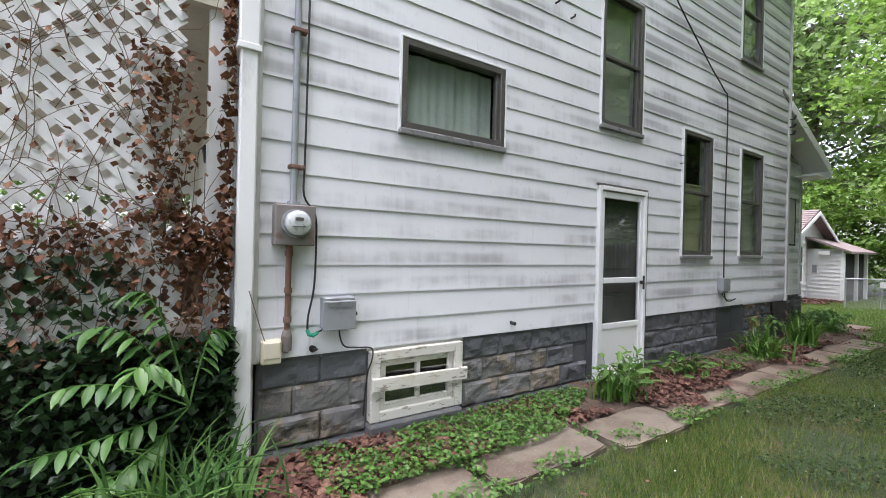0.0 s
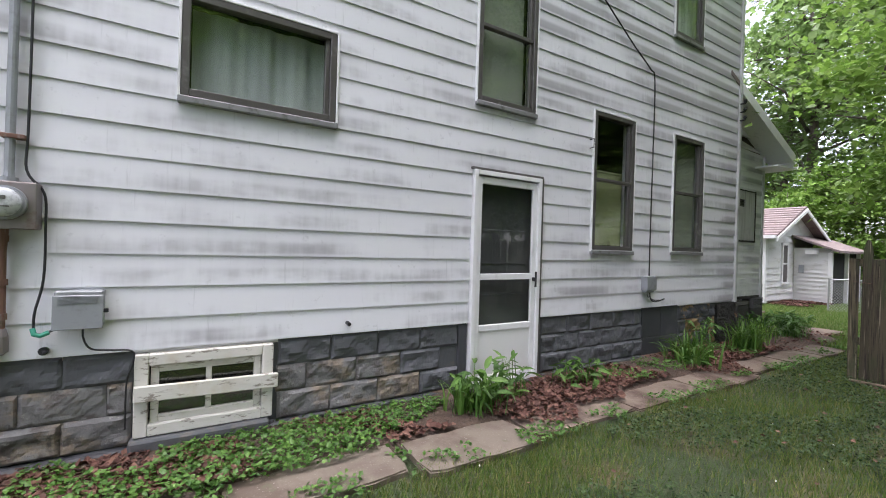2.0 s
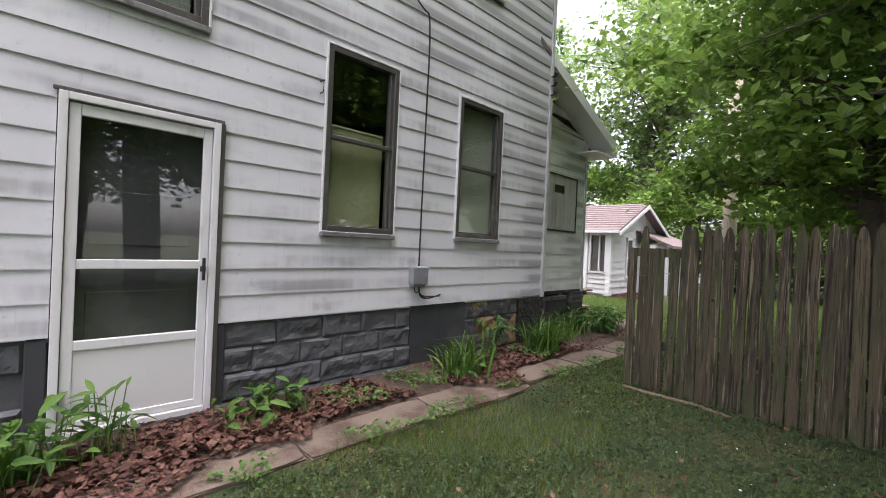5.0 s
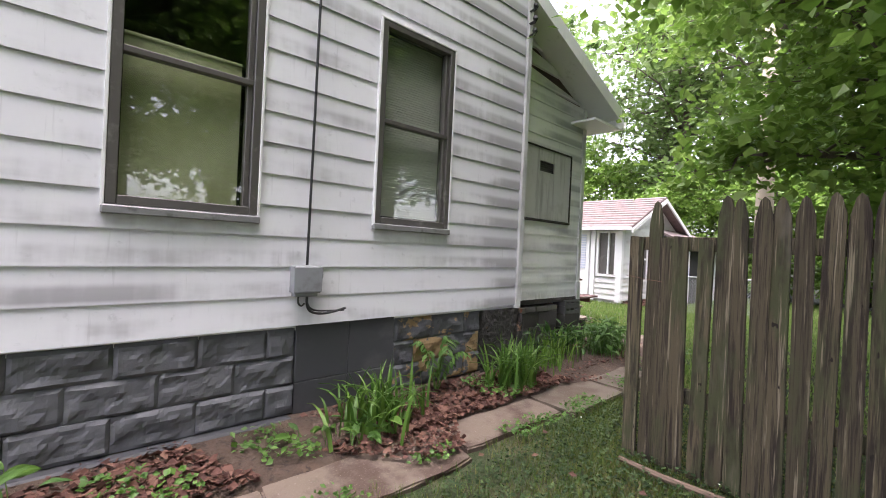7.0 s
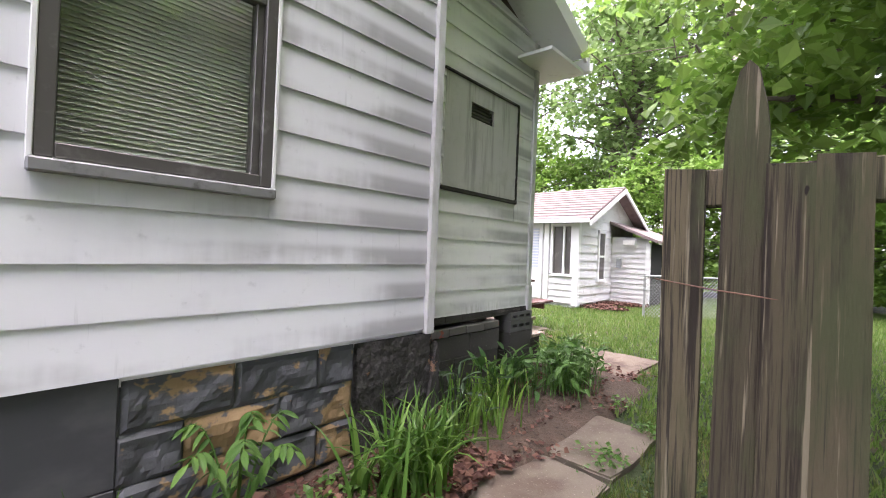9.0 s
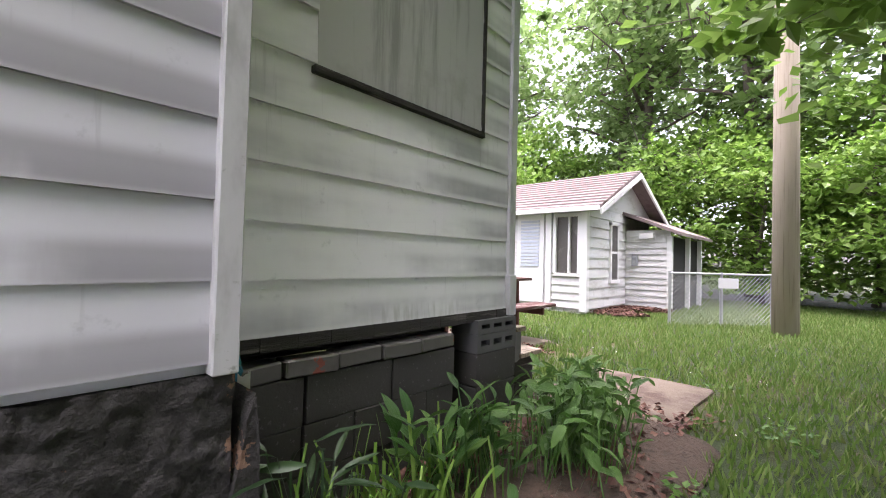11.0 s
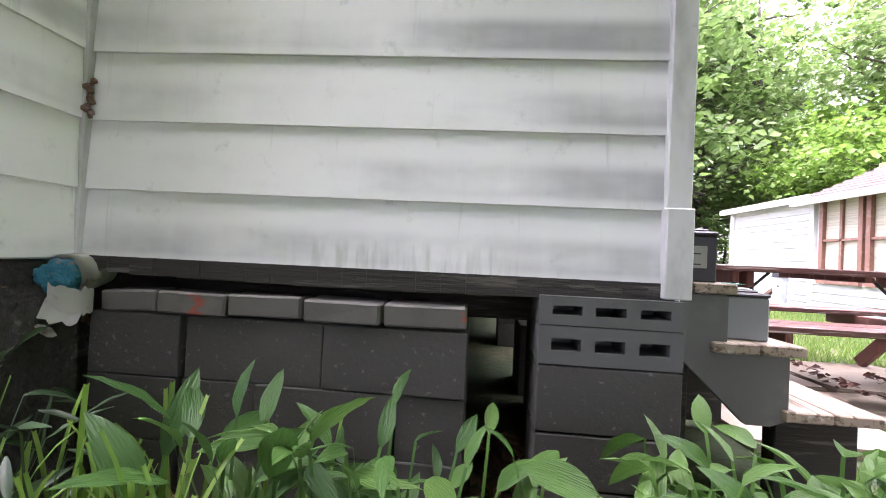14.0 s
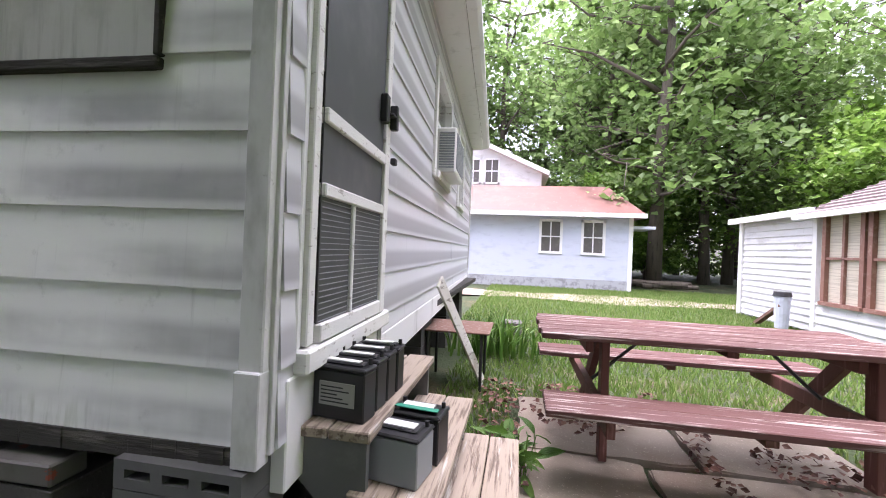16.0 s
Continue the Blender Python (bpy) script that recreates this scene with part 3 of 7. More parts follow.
def core(x0, x1, z0, z1, openings, y0, y1, m=None):
    bm = bmesh.new()
    for a, b, lo, hi in free_cells(x0, x1, z0, z1, openings):
        box(bm, a, b, y0, y1, lo, hi, m=m)
    return bm


wall_south = tagged(part("wall_south", core(0.42, 8.9, 0.66, 6.4, OPEN, 3.074, 3.20), M_TRIM, None), "white lapped aluminium siding wall with grey mildew stains", "wall", kind="structure")
siding(wall_south, 0.40, 8.87, 6.4, OPEN, M_SIDING, pose(0, 3.05, 0), 3, shear=0.0045)
bm = bmesh.new()
box(bm, 8.86, 8.925, 3.012, 3.06, BASE - 0.01, 6.4, 0.004)
box(bm, 8.88, 8.93, 3.05, 3.355, BASE - 0.005, 6.4)
part("corner_post", bm, M_POST, wall_south, "white metal corner post, scuffed")
siding(wall_south, 3.07, 3.34, 4.6, [], M_SIDING_B, Matrix.Translation((8.93, 0, 0)) @ pose(0, 0, 0, 0, 0, 90), 5)
bm = bmesh.new()
box(bm, 0.27, 0.425, 3.03, 3.10, BASE - 0.02, 6.4, 0.004)
part("corner_post", bm, M_POST, wall_south)
wall_west = solid("wall_west", (lambda b: (box(b, 0.30, 0.42, 3.10, 9.0, 0.0, 6.4), b)[1])(bmesh.new()), M_TRIM, "white front wall behind the porch", "wall", "structure")
wall_north = solid("wall_north", (lambda b: (box(b, 0.42, 8.9, 8.9, 9.0, 0.0, 6.4), b)[1])(bmesh.new()), M_TRIM, "plain white rear wall of the house", "wall", "structure")
wall_east = solid("wall_east", (lambda b: (box(b, 8.80, 8.9, 3.36, 8.9, 0.0, 6.4), b)[1])(bmesh.new()), M_TRIM, "plain white end wall of the house", "wall", "structure")
# floor and partition coloured near-black so the rooms look unlit
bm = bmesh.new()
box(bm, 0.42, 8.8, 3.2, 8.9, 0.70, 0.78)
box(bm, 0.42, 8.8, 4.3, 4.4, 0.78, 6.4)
solid("floor", bm, M_DARK, "near-black floor and partition, unlit interior put into the colour", "floor", "structure")
bm = bmesh.new()
prism(bm, [(0.0, 6.36), (9.3, 6.36), (9.3, 6.46), (4.65, 8.9), (0.0, 6.46)], 2.6, 9.4)
solid("roof", bm, M_ROOF, "shingled gable roof over the main house", "roof", "structure")

# foundation: rock-faced blocks, a flat painted stretch, a footing
foundation = tagged(part("foundation", core(0.43, 8.9, -0.1, 0.685, [(1.2, 2.02, 0.14, 0.66), (3.76, 4.64, 0.10, 0.7), (6.52, 7.34, -0.2, 0.8)], 3.0745, 3.25), M_MORTAR, None), "grey-painted rock-faced block foundation with peeling ochre patches", "foundation", kind="structure")


def rock_block(w, h, seed):
    bm = bmesh.new()
    nx, nz = 20, 9
    grid = []
    for j in range(nz + 1):
        row = []
        for i in range(nx + 1):
            u, t = i / nx, j / nz
            e = min(u, 1 - u) * w / 0.010, min(t, 1 - t) * h / 0.010
            rim = min(1.0, min(e))
            k = noise.noise((u * w * 6 + seed * 3.1, t * h * 10, seed))
            ridge = abs(noise.noise((u * w * 8 + seed * 2.3, t * h * 7 + u * w * 3, seed * 1.7)))
            d = rim * (0.002 + 0.010 * round((k + 0.5) * 2.2) / 2.2 + 0.012 * (k + 0.4) + 0.016 * ridge) + rim * 0.006 * noise.noise((u * w * 19 + seed, t * h * 24, seed * 2.0))
            row.append(bm.verts.new((u * w, -max(d, 0.0), t * h)))
        grid.append(row)
    for j in range(nz):
        for i in range(nx):
            bm.faces.new((grid[j][i], grid[j][i + 1], grid[j + 1][i + 1], grid[j + 1][i]))
    rim = grid[0] + [g[-1] for g in grid[1:]] + grid[-1][-2::-1] + [g[0] for g in grid[-2:0:-1]]
    back = [bm.verts.new((v.co.x, 0.03, v.co.z)) for v in rim]
    for i in range(len(rim)):
        bm.faces.new((rim[i], rim[(i + 1) % len(rim)], back[(i + 1) % len(rim)], back[i]))
    return bm


def lay_blocks(x0, x1, material, seed, worn=(0.0, 0.0)):
    """Three courses. worn: the stretch whose lower courses have lost their paint."""
    r = random.Random(seed)
    for row in range(3):
        z, h = 0.092 + row * 0.197, 0.1945
        x = x0 + (0.0 if row % 2 else 0.01)
        first = True
        while x < x1 - 0.03:
            w = min((0.22 if row % 2 and first else 0.40), x1 - x) - 0.002
            if w > 0.05 and not (x + w > 1.195 and x < 2.05 and z + h > 0.1) and not (x + w > 3.74 and x < 4.66):
                bm = rock_block(w, h, r.random() * 50)
                bmesh.ops.translate(bm, vec=(x, 3.072 - (0.01 if row == 0 else 0), z), verts=bm.verts)
                part("stone_block", bm, M_BLOCK_W if worn[0] < x < worn[1] - 0.3 * row and row < 2 else material, foundation, smooth=False)
            x += w + 0.003
            first = False


lay_blocks(0.44, 1.19, M_BLOCK, 1, (0.0, 9.0))
lay_blocks(2.05, 3.75, M_BLOCK, 2, (2.0, 3.0))
lay_blocks(4.72, 6.52, M_BLOCK, 4)
lay_blocks(7.34, 8.36, M_BLOCK_O, 5)
bm = bmesh.new()
for j, z in enumerate((-0.1, 0.30)):
    for i in range(2):
        box(bm, 6.524 + 0.41 * i, 6.53 + 0.41 * i + 0.401, 3.058, 3.24, z, z + 0.397, 0.004)
part("flat_panel", bm, M_PARGE, foundation, "smooth dark grey painted patch")
bm = bmesh.new()
for a, b in ((0.44, 1.9), (1.92, 3.74), (4.70, 6.5)):
    box(bm, a, b, 2.99, 3.09, -0.05, 0.085, 0.012)
part("footing", bm, M_PARGE, foundation, "low concrete footing ledge")
for x0, x1 in ((3.66, 3.755), (4.645, 4.73)):
    bm = bmesh.new()
    box(bm, x0, x1, 3.045, 3.20, 0.0, 0.685, 0.008)
    part("door_pier", bm, M_PARGE, foundation, "smooth grey painted strip beside the door")


# ---- windows and doors ----
def frame_ring(bm, x0, x1, z0, z1, w, y0, y1, bevel=0.004):
    box(bm, x0, x0 + w, y0, y1, z0, z1, bevel)
    box(bm, x1 - w, x1, y0, y1, z0, z1, bevel)
    box(bm, x0 + w, x1 - w, y0, y1, z0, z0 + w, bevel)
    box(bm, x0 + w, x1 - w, y0, y1, z1 - w, z1, bevel)


def sash_window(name, x0, x1, z0, z1, label, mid=None, cover="blind", m=None, outer=M_DARKWIN):
    """A window on the plane y = 3.05, facing -y."""
    win = thing(name, ((x0 + x1) / 2, 3.05, z0), label, "window", kind="structure")
    bm = bmesh.new()
    frame_ring(bm, x0 - 0.016, x1 + 0.016, z0 - 0.02, z1 + 0.016, 0.017, 3.018, 3.075, 0.003)
    part("casing", bm, M_TRIM, win, "narrow white metal casing")
    bm = bmesh.new()
    frame_ring(bm, x0 + 0.001, x1 - 0.001, z0 + 0.001, z1 - 0.001, 0.05, 3.022, 3.10)
    box(bm, x1 - 0.085, x1 - 0.052, 3.045, 3.10, z0 + 0.05, z1 - 0.05, 0.003)
    part("window_frame", bm, outer, win)
    bm = bmesh.new()
    box(bm, x0 - 0.014, x1 + 0.014, 3.002, 3.05, z0 - 0.05, z0 - 0.004, 0.006)
    part("window_sill", bm, M_SILL, win, "grey metal sill, corroded")
    panes = [(z0 + 0.05, z1 - 0.05)]
    if mid:
        bm = bmesh.new()
        box(bm, x0 + 0.05, x1 - 0.05, 3.03, 3.085, mid - 0.018, mid + 0.018, 0.004)
        part("meeting_rail", bm, outer, win)
        panes = [(z0 + 0.05, mid - 0.018), (mid + 0.018, z1 - 0.05)]
    for i, (a, b) in enumerate(panes):
        bm = bmesh.new()
        box(bm, x0 + 0.05, x1 - 0.05, 3.062 + 0.012 * i, 3.066 + 0.012 * i, a, b)
        pane = part("pane", bm, M_GLASS, win)
        pane.visible_shadow = False
    bm = bmesh.new()
    if cover == "blind":
        z = z0 + 0.07
        while z < z1 - 0.05:
            box(bm, x0 + 0.06, x1 - 0.06, 3.135, 3.155, z, z + 0.002, m=None)
            q = [bm.verts.new(c) for c in ((x0 + 0.06, 3.132, z), (x1 - 0.06, 3.132, z), (x1 - 0.06, 3.146, z + 0.0215), (x0 + 0.06, 3.146, z + 0.0215))]
            bm.faces.new(q)
            z += 0.02
        part("blind", bm, M_BLIND, win, "closed cream slatted blind")
    elif cover == "lace":
        for a, b, d in ((z0 + 0.06, mid, 0.0), (mid + 0.002, z1 - 0.06, 0.012)):
            box(bm, x0 + 0.06, x1 - 0.10, 3.13 + d, 3.134 + d, a, b)
        part("shade", bm, M_LACE, win, "pale grey-green patterned shade")
    elif cover == "shade":
        top = mid + 0.12 if mid else z1 - 0.05
        box(bm, x0 + 0.06, x1 - 0.10, 3.13, 3.134, z0 + 0.06, top)
        tube(bm, [(x0 + 0.06, 3.135, top), (x1 - 0.1, 3.135, top)], 0.014, 8)
        part("shade", bm, M_SHADE, win, "yellow-green roller shade")
    else:
        k = 60
        rows = [[bm.verts.new((x0 + 0.06 + (x1 - x0 - 0.12) * i / k, 3.16 + 0.005 * math.sin(i * 1.1) + 0.012 * math.sin(i * 0.37), z)) for i in range(k + 1)] for z in (z0 + 0.05, z1 - 0.05)]
        for i in range(k):
            bm.faces.new((rows[0][i], rows[0][i + 1], rows[1][i + 1], rows[1][i]))
        part("curtain", bm, M_SHEER, win, "sheer grey curtain in folds", smooth=True)
    return win


sash_window("window_1", 1.40, 2.43, 2.35, 3.04, "wide dark-framed fixed window with a sheer curtain", None, "sheer")
sash_window("window_2", 3.78, 4.53, 2.82, 4.30, "tall dark-framed sash window with pale lace-like shades", 3.56, "lace")
sash_window("window_3", 5.46, 6.22, 1.43, 3.05, "tall dark-framed sash window, shade drawn in the lower half", 2.26, "shade")
sash_window("window_4", 7.09, 7.85, 1.45, 3.04, "tall dark-framed sash window with a closed slatted blind", 2.26, "blind")
sash_window("window_5", 7.03, 7.74, 4.40, 5.90, "tall dark-framed upper sash window", 5.15, "sheer")

door = thing("door_1", (4.2, 3.05, 0.1), "closed white aluminium storm door with dark screened panes", "door", kind="structure")
bm = bmesh.new()
frame_ring(bm, 3.765, 4.635, 0.07, 2.155, 0.045, 3.0, 3.10)
part("door_frame", bm, M_TRIM, door)
bm = bmesh.new()
box(bm, 3.74, 4.66, 3.01, 3.06, 2.157, 2.18, 0.004)
box(bm, 4.637, 4.668, 3.01, 3.06, 0.0, 2.157, 0.004)
part("drip_cap", bm, M_DARKWIN, door, "dark metal edge strip")
bm = bmesh.new()
for x0, x1, z0, z1 in ((3.815, 3.87, 0.12, 2.1), (4.53, 4.585, 0.12, 2.1), (3.87, 4.53, 2.03, 2.1), (3.87, 4.53, 1.10, 1.16), (3.87, 4.53, 0.60, 0.66), (3.87, 4.53, 0.12, 0.17)):
    box(bm, x0, x1, 3.02, 3.055, z0, z1, 0.004)
leaf = part("door_leaf", bm, M_TRIM, door)
bm = bmesh.new()
box(bm, 3.87, 4.53, 3.03, 3.045, 0.17, 0.60, 0.003)
part("kick_panel", bm, M_WHITE, leaf)
for a, b in ((0.66, 1.10), (1.16, 2.03)):
    bm = bmesh.new()
    box(bm, 3.87, 4.53, 3.036, 3.040, a, b)
    p = part("pane", bm, M_GLASS, leaf)
    p.visible_shadow = False
bm = bmesh.new()
box(bm, 4.535, 4.565, 2.975, 3.02, 1.08, 1.12, 0.005)
box(bm, 4.54, 4.56, 2.965, 2.985, 1.02, 1.18, 0.005)
part("door_handle", bm, M_BLACK, leaf, "black latch handle")
bm = bmesh.new()
box(bm, 3.81, 4.59, 3.10, 3.145, 0.1, 2.12)
for a, b in ((0.3, 0.95), (1.25, 1.6)):
    box(bm, 3.92, 4.48, 3.092, 3.11, a, b, 0.006)
part("inner_door", bm, M_SCREEN, door, "dark grey inner door behind the glass")
bm = bmesh.new()
box(bm, 3.70, 4.70, 2.93, 3.10, -0.02, 0.075, 0.01)
part("threshold", bm, M_OLDSILL, door, "dark worn threshold")

# basement window with four panes and a board nailed over it
bw = thing("window_6", (1.6, 3.05, 0.15), "old cream wooden basement window, paint peeling, board across", "window", kind="structure")
bm = bmesh.new()
frame_ring(bm, 1.2, 2.02, 0.14, 0.665, 0.075, 3.005, 3.12, 0.006)
part("window_frame", bm, M_OLDPAINT, bw)
bm = bmesh.new()
frame_ring(bm, 1.285, 1.94, 0.215, 0.585, 0.045, 3.035, 3.075, 0.004)
box(bm, 1.595, 1.63, 3.037, 3.073, 0.26, 0.54, 0.003)
part("sash", bm, M_OLDPAINT, bw)
for x0, x1 in ((1.33, 1.595), (1.63, 1.895)):
    for z0, z1 in ((0.26, 0.385), (0.455, 0.54)):
        bm = bmesh.new()
        box(bm, x0, x1, 3.052, 3.055, z0, z1)
        part("pane", bm, M_GLASS, bw).visible_shadow = False
bm = bmesh.new()
box(bm, 1.2, 2.05, 2.975, 3.004, 0.365, 0.465, 0.006, Matrix.Translation((1.6, 0, 0.41)) @ pose(0, 0, 0, 0, 1.2, 0) @ Matrix.Translation((-1.6, 0, -0.41)))
part("board", bm, M_OLDPAINT, bw, "cream board nailed across the window")
# near-black sheet stands in for the unlit cellar
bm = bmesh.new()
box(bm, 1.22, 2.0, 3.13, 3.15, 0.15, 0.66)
part("backing", bm, M_DARK, bw, "near-black sheet painted for the cellar's darkness")
bm = bmesh.new()
box(bm, 1.18, 2.0, 2.96, 3.12, 0.03, 0.135, 0.015)
part("window_sill", bm, M_MORTAR, bw, "rough stone sill")


# ---- lean-to extension on open block piers ----
rake = lambda x: 3.79 - 0.418 * (x - 9.43)
HATCH = (9.29, 10.31, 1.70, 2.57)
ext = tagged(part("wall_extension", core(8.94, 10.60, 0.70, 3.3, [HATCH], 3.375, 3.45), M_TRIM, None), "dulled white lapped siding wall of a lean-to, mildewed below", "wall", kind="structure")
siding(ext, 8.948, 10.605, 4.3, [HATCH], M_SIDING_B, pose(0, 3.355, 0), 9, slope=rake)
bm = bmesh.new()
box(bm, 10.595, 10.662, 3.325, 3.37, BASE - 0.01, 3.28, 0.004)
part("corner_post", bm, M_POST, ext, "white metal corner post")
bm = bmesh.new()
box(bm, 8.934, 8.95, 3.325, 3.36, BASE - 0.01, 4.0, 0.003)
part("corner_post", bm, M_POST, ext)
bm = bmesh.new()
box(bm, 10.593, 10.664, 3.312, 3.365, 0.66, 0.90, 0.003)
part("post_patch", bm, M_POST, ext, "short white metal patch at the foot of the post")
EAST = Matrix.Translation((10.67, 3.385, 0)) @ pose(0, 0, 0, 0, 0, 92.7)
E_OPEN = [(0.10, 0.97, 0.0, 2.80), (2.25, 3.3, 1.80, 2.75), (4.1, 4.9, 1.75, 2.75), (0.97, 6.4, 0.0, 0.80)]
wall_e2 = tagged(part("wall_extension_east", core(0.0, 6.4, 0.70, 3.1, E_OPEN, 0.025, 0.10, EAST), M_TRIM, None), "white lapped siding wall with a yellowed lower edge", "wall", kind="structure")
siding(wall_e2, 0.02, 6.4, 3.05, E_OPEN, M_SIDING, EAST, 12)
bm = bmesh.new()
box(bm, 0.0, 0.034, -0.004, 0.03, BASE - 0.01, 3.05, 0.002, EAST)
part("corner_post", bm, M_POST, wall_e2)
bm = bmesh.new()
box(bm, 6.36, 6.44, -0.025, 0.1, 0.6, 3.05, 0.003, EAST)
part("corner_post", bm, M_POST, wall_e2)
bm = bmesh.new()
box(bm, 0.97, 6.4, -0.012, 0.04, 0.63, 0.80, 0.004, EAST)
part("skirt_board", bm, M_TRIM, wall_e2, "white skirting board, patched")
# inner wall in near-black, the room's darkness put into the colour
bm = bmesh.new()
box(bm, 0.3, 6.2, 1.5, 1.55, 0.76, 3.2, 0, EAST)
solid("wall_extension_inner", bm, M_DARK, "inner lean-to wall painted near-black for its unlit room", "wall", "structure")
bm = bmesh.new()
box(bm, 8.94, 10.55, 3.40, 9.6, 0.695, 0.75)
solid("floor_extension", bm, M_OLDSILL, "rotted timber floor of the lean-to", "floor", "structure")
# roof of the lean-to with rake board, soffit and gutter
def turn_in(bm):
    """The eave draws in along the wall's turn."""
    for v in bm.verts:
        if v.co.x > 10:
            v.co.x -= 0.056 * (v.co.y - 3.0)


roof2 = thing("roof_extension", (9.9, 6, 3.3), "shingled lean-to roof with white rake boards and gutter", "roof", kind="structure")
bm = bmesh.new()
prism(bm, [(8.6, rake(8.6) + 0.08), (10.98, rake(10.98) + 0.08), (10.98, rake(10.98) + 0.15), (8.6, rake(8.6) + 0.15)], 3.03, 9.9)
turn_in(bm)
part("shingles", bm, M_ROOF, roof2)
bm = bmesh.new()
prism(bm, [(8.92, rake(8.92) - 0.03), (10.95, rake(10.95) - 0.03), (10.95, rake(10.95) + 0.145), (8.92, rake(8.92) + 0.145)], 3.0, 3.028)
part("rake_board", bm, M_TRIM, roof2)
bm = bmesh.new()
prism(bm, [(8.92, rake(8.92)), (10.93, rake(10.93)), (10.93, rake(10.93) + 0.02), (8.92, rake(8.92) + 0.02)], 3.03, 3.40)
prism(bm, [(10.3, 3.02), (10.95, 3.02), (10.95, 3.05), (10.3, 3.05)], 3.03, 9.85)
turn_in(bm)
part("soffit", bm, M_TRIM, roof2)
bm = bmesh.new()
prism(bm, [(10.955, 3.04), (11.03, 3.04), (11.06, 3.09), (11.06, 3.15), (11.045, 3.15), (11.045, 3.095), (11.02, 3.055), (10.97, 3.055), (10.97, 3.17), (10.955, 3.17)], 2.98, 9.9, Matrix.Translation((10.955, 2.98, 0)) @ pose(0, 0, 0, 0, 0, 3.2) @ Matrix.Translation((-10.955, -2.98, 0)))
part("gutter", bm, M_TRIM, roof2, "white metal gutter with joints")
# boarded window
hatch = thing("window_7", (9.8, 3.35, 1.7), "grey plywood panel boarding up a window, small slot cut", "window", kind="structure")
bm = bmesh.new()
for c in free_cells(HATCH[0], HATCH[1], HATCH[2], HATCH[3], [(9.61, 9.93, 2.29, 2.42)]):
    box(bm, c[0], c[1], 3.343, 3.362, c[2], c[3])
part("panel", bm, M_PLY, hatch)
bm = bmesh.new()
box(bm, HATCH[0] - 0.02, HATCH[1] + 0.02, 3.325, 3.36, HATCH[2] - 0.035, HATCH[2] - 0.004, 0.004)
box(bm, HATCH[1] + 0.002, HATCH[1] + 0.022, 3.33, 3.36, HATCH[2], HATCH[3], 0.003)
box(bm, HATCH[0] - 0.02, HATCH[1] + 0.02, 3.33, 3.36, HATCH[3], HATCH[3] + 0.02, 0.003)
part("window_frame", bm, M_OLDSILL, hatch, "dark weathered edge strip")
bm = bmesh.new()
box(bm, 9.6, 9.94, 3.40, 3.41, 2.27, 2.44)
for i in range(5):
    box(bm, 9.61, 9.93, 3.37, 3.39, 2.29 + 0.027 * i, 2.302 + 0.027 * i)
part("louvre", bm, M_DARKWIN, hatch, "dark louvred vent")
# sill beam
bm = bmesh.new()
for i in range(24):
    x0 = 8.97 + 1.66 * i / 24
    s = 0.012 * math.sin(i / 24 * math.pi)
    box(bm, x0, x0 + 1.66 / 24 - 0.0005, 3.335 + 0.006 * noise.noise((i * 0.7, 0, 0)), 3.46, 0.655 - s + 0.004 * noise.noise((i * 1.3, 2, 0)), 0.700)
solid("sill_beam", bm, M_OLDSILL, "rotted black timber sill beam under the siding", "beam", "structure")


for root in (ext, hatch, bpy.data.objects["sill_beam"]):
    for ob in (root, *root.children_recursive):
        if ob.type == "MESH":
            for v in ob.data.vertices:
                v.co.y += 0.026 * (v.co.x - 9.5)


def hollow_block(w, d, h, holes):
    """A block on its side: hollow cells open to the front."""
    bm = bmesh.new()
    if not holes:
        box(bm, 0, w, 0, d, 0, h, 0.003)
        for v in bm.verts:
            v.co += Vector((0.0015, 0.003, 0.0015)) * noise.noise(v.co * 17 + Vector((w * 40, h * 90, 0)))
        return bm
    xs = [0.0, *(w * (0.09 + 0.305 * i + o) for i in range(3) for o in (0.0, 0.21)), w]
    zs = [0.0, h * 0.36, h * 0.68, h]
    v = {}

    def at(i, k, y):
        if (i, k, y) not in v:
            v[i, k, y] = bm.verts.new((xs[i], y, zs[k]))
        return v[i, k, y]

    for i in range(7):
        for k in range(3):
            if k == 1 and i % 2 == 1:
                q = [(i, k), (i + 1, k), (i + 1, k + 1), (i, k + 1)]
                for (a, b), (c, e) in zip(q, q[1:] + q[:1]):
                    bm.faces.new((at(a, b, 0), at(c, e, 0), at(c, e, 0.11), at(a, b, 0.11)))
                bm.faces.new([at(a, b, 0.11) for a, b in q])
            else:
                bm.faces.new((at(i, k, 0), at(i + 1, k, 0), at(i + 1, k + 1, 0), at(i, k + 1, 0)))
    ring = [(i, 0) for i in range(7)] + [(7, k) for k in range(3)] + [(i, 3) for i in range(7, 0, -1)] + [(0, k) for k in range(3, 0, -1)]
    for (a, b), (c, e) in zip(ring, ring[1:] + ring[:1]):
        bm.faces.new((at(a, b, 0), at(c, e, 0), at(c, e, d), at(a, b, d)))
    bm.faces.new([at(a, b, d) for a, b in ring])
    return bm


def block(x, y, z, w, d, h, material, holes=False, label="", group="piers under the lean-to"):
    bm = hollow_block(w, d, h, holes)
    ob = solid("cinder_block", bm, material, label or "painted grey cinder block in the pier wall", "block", group=group)
    ob.matrix_basis = pose(x, y, z)
    return ob


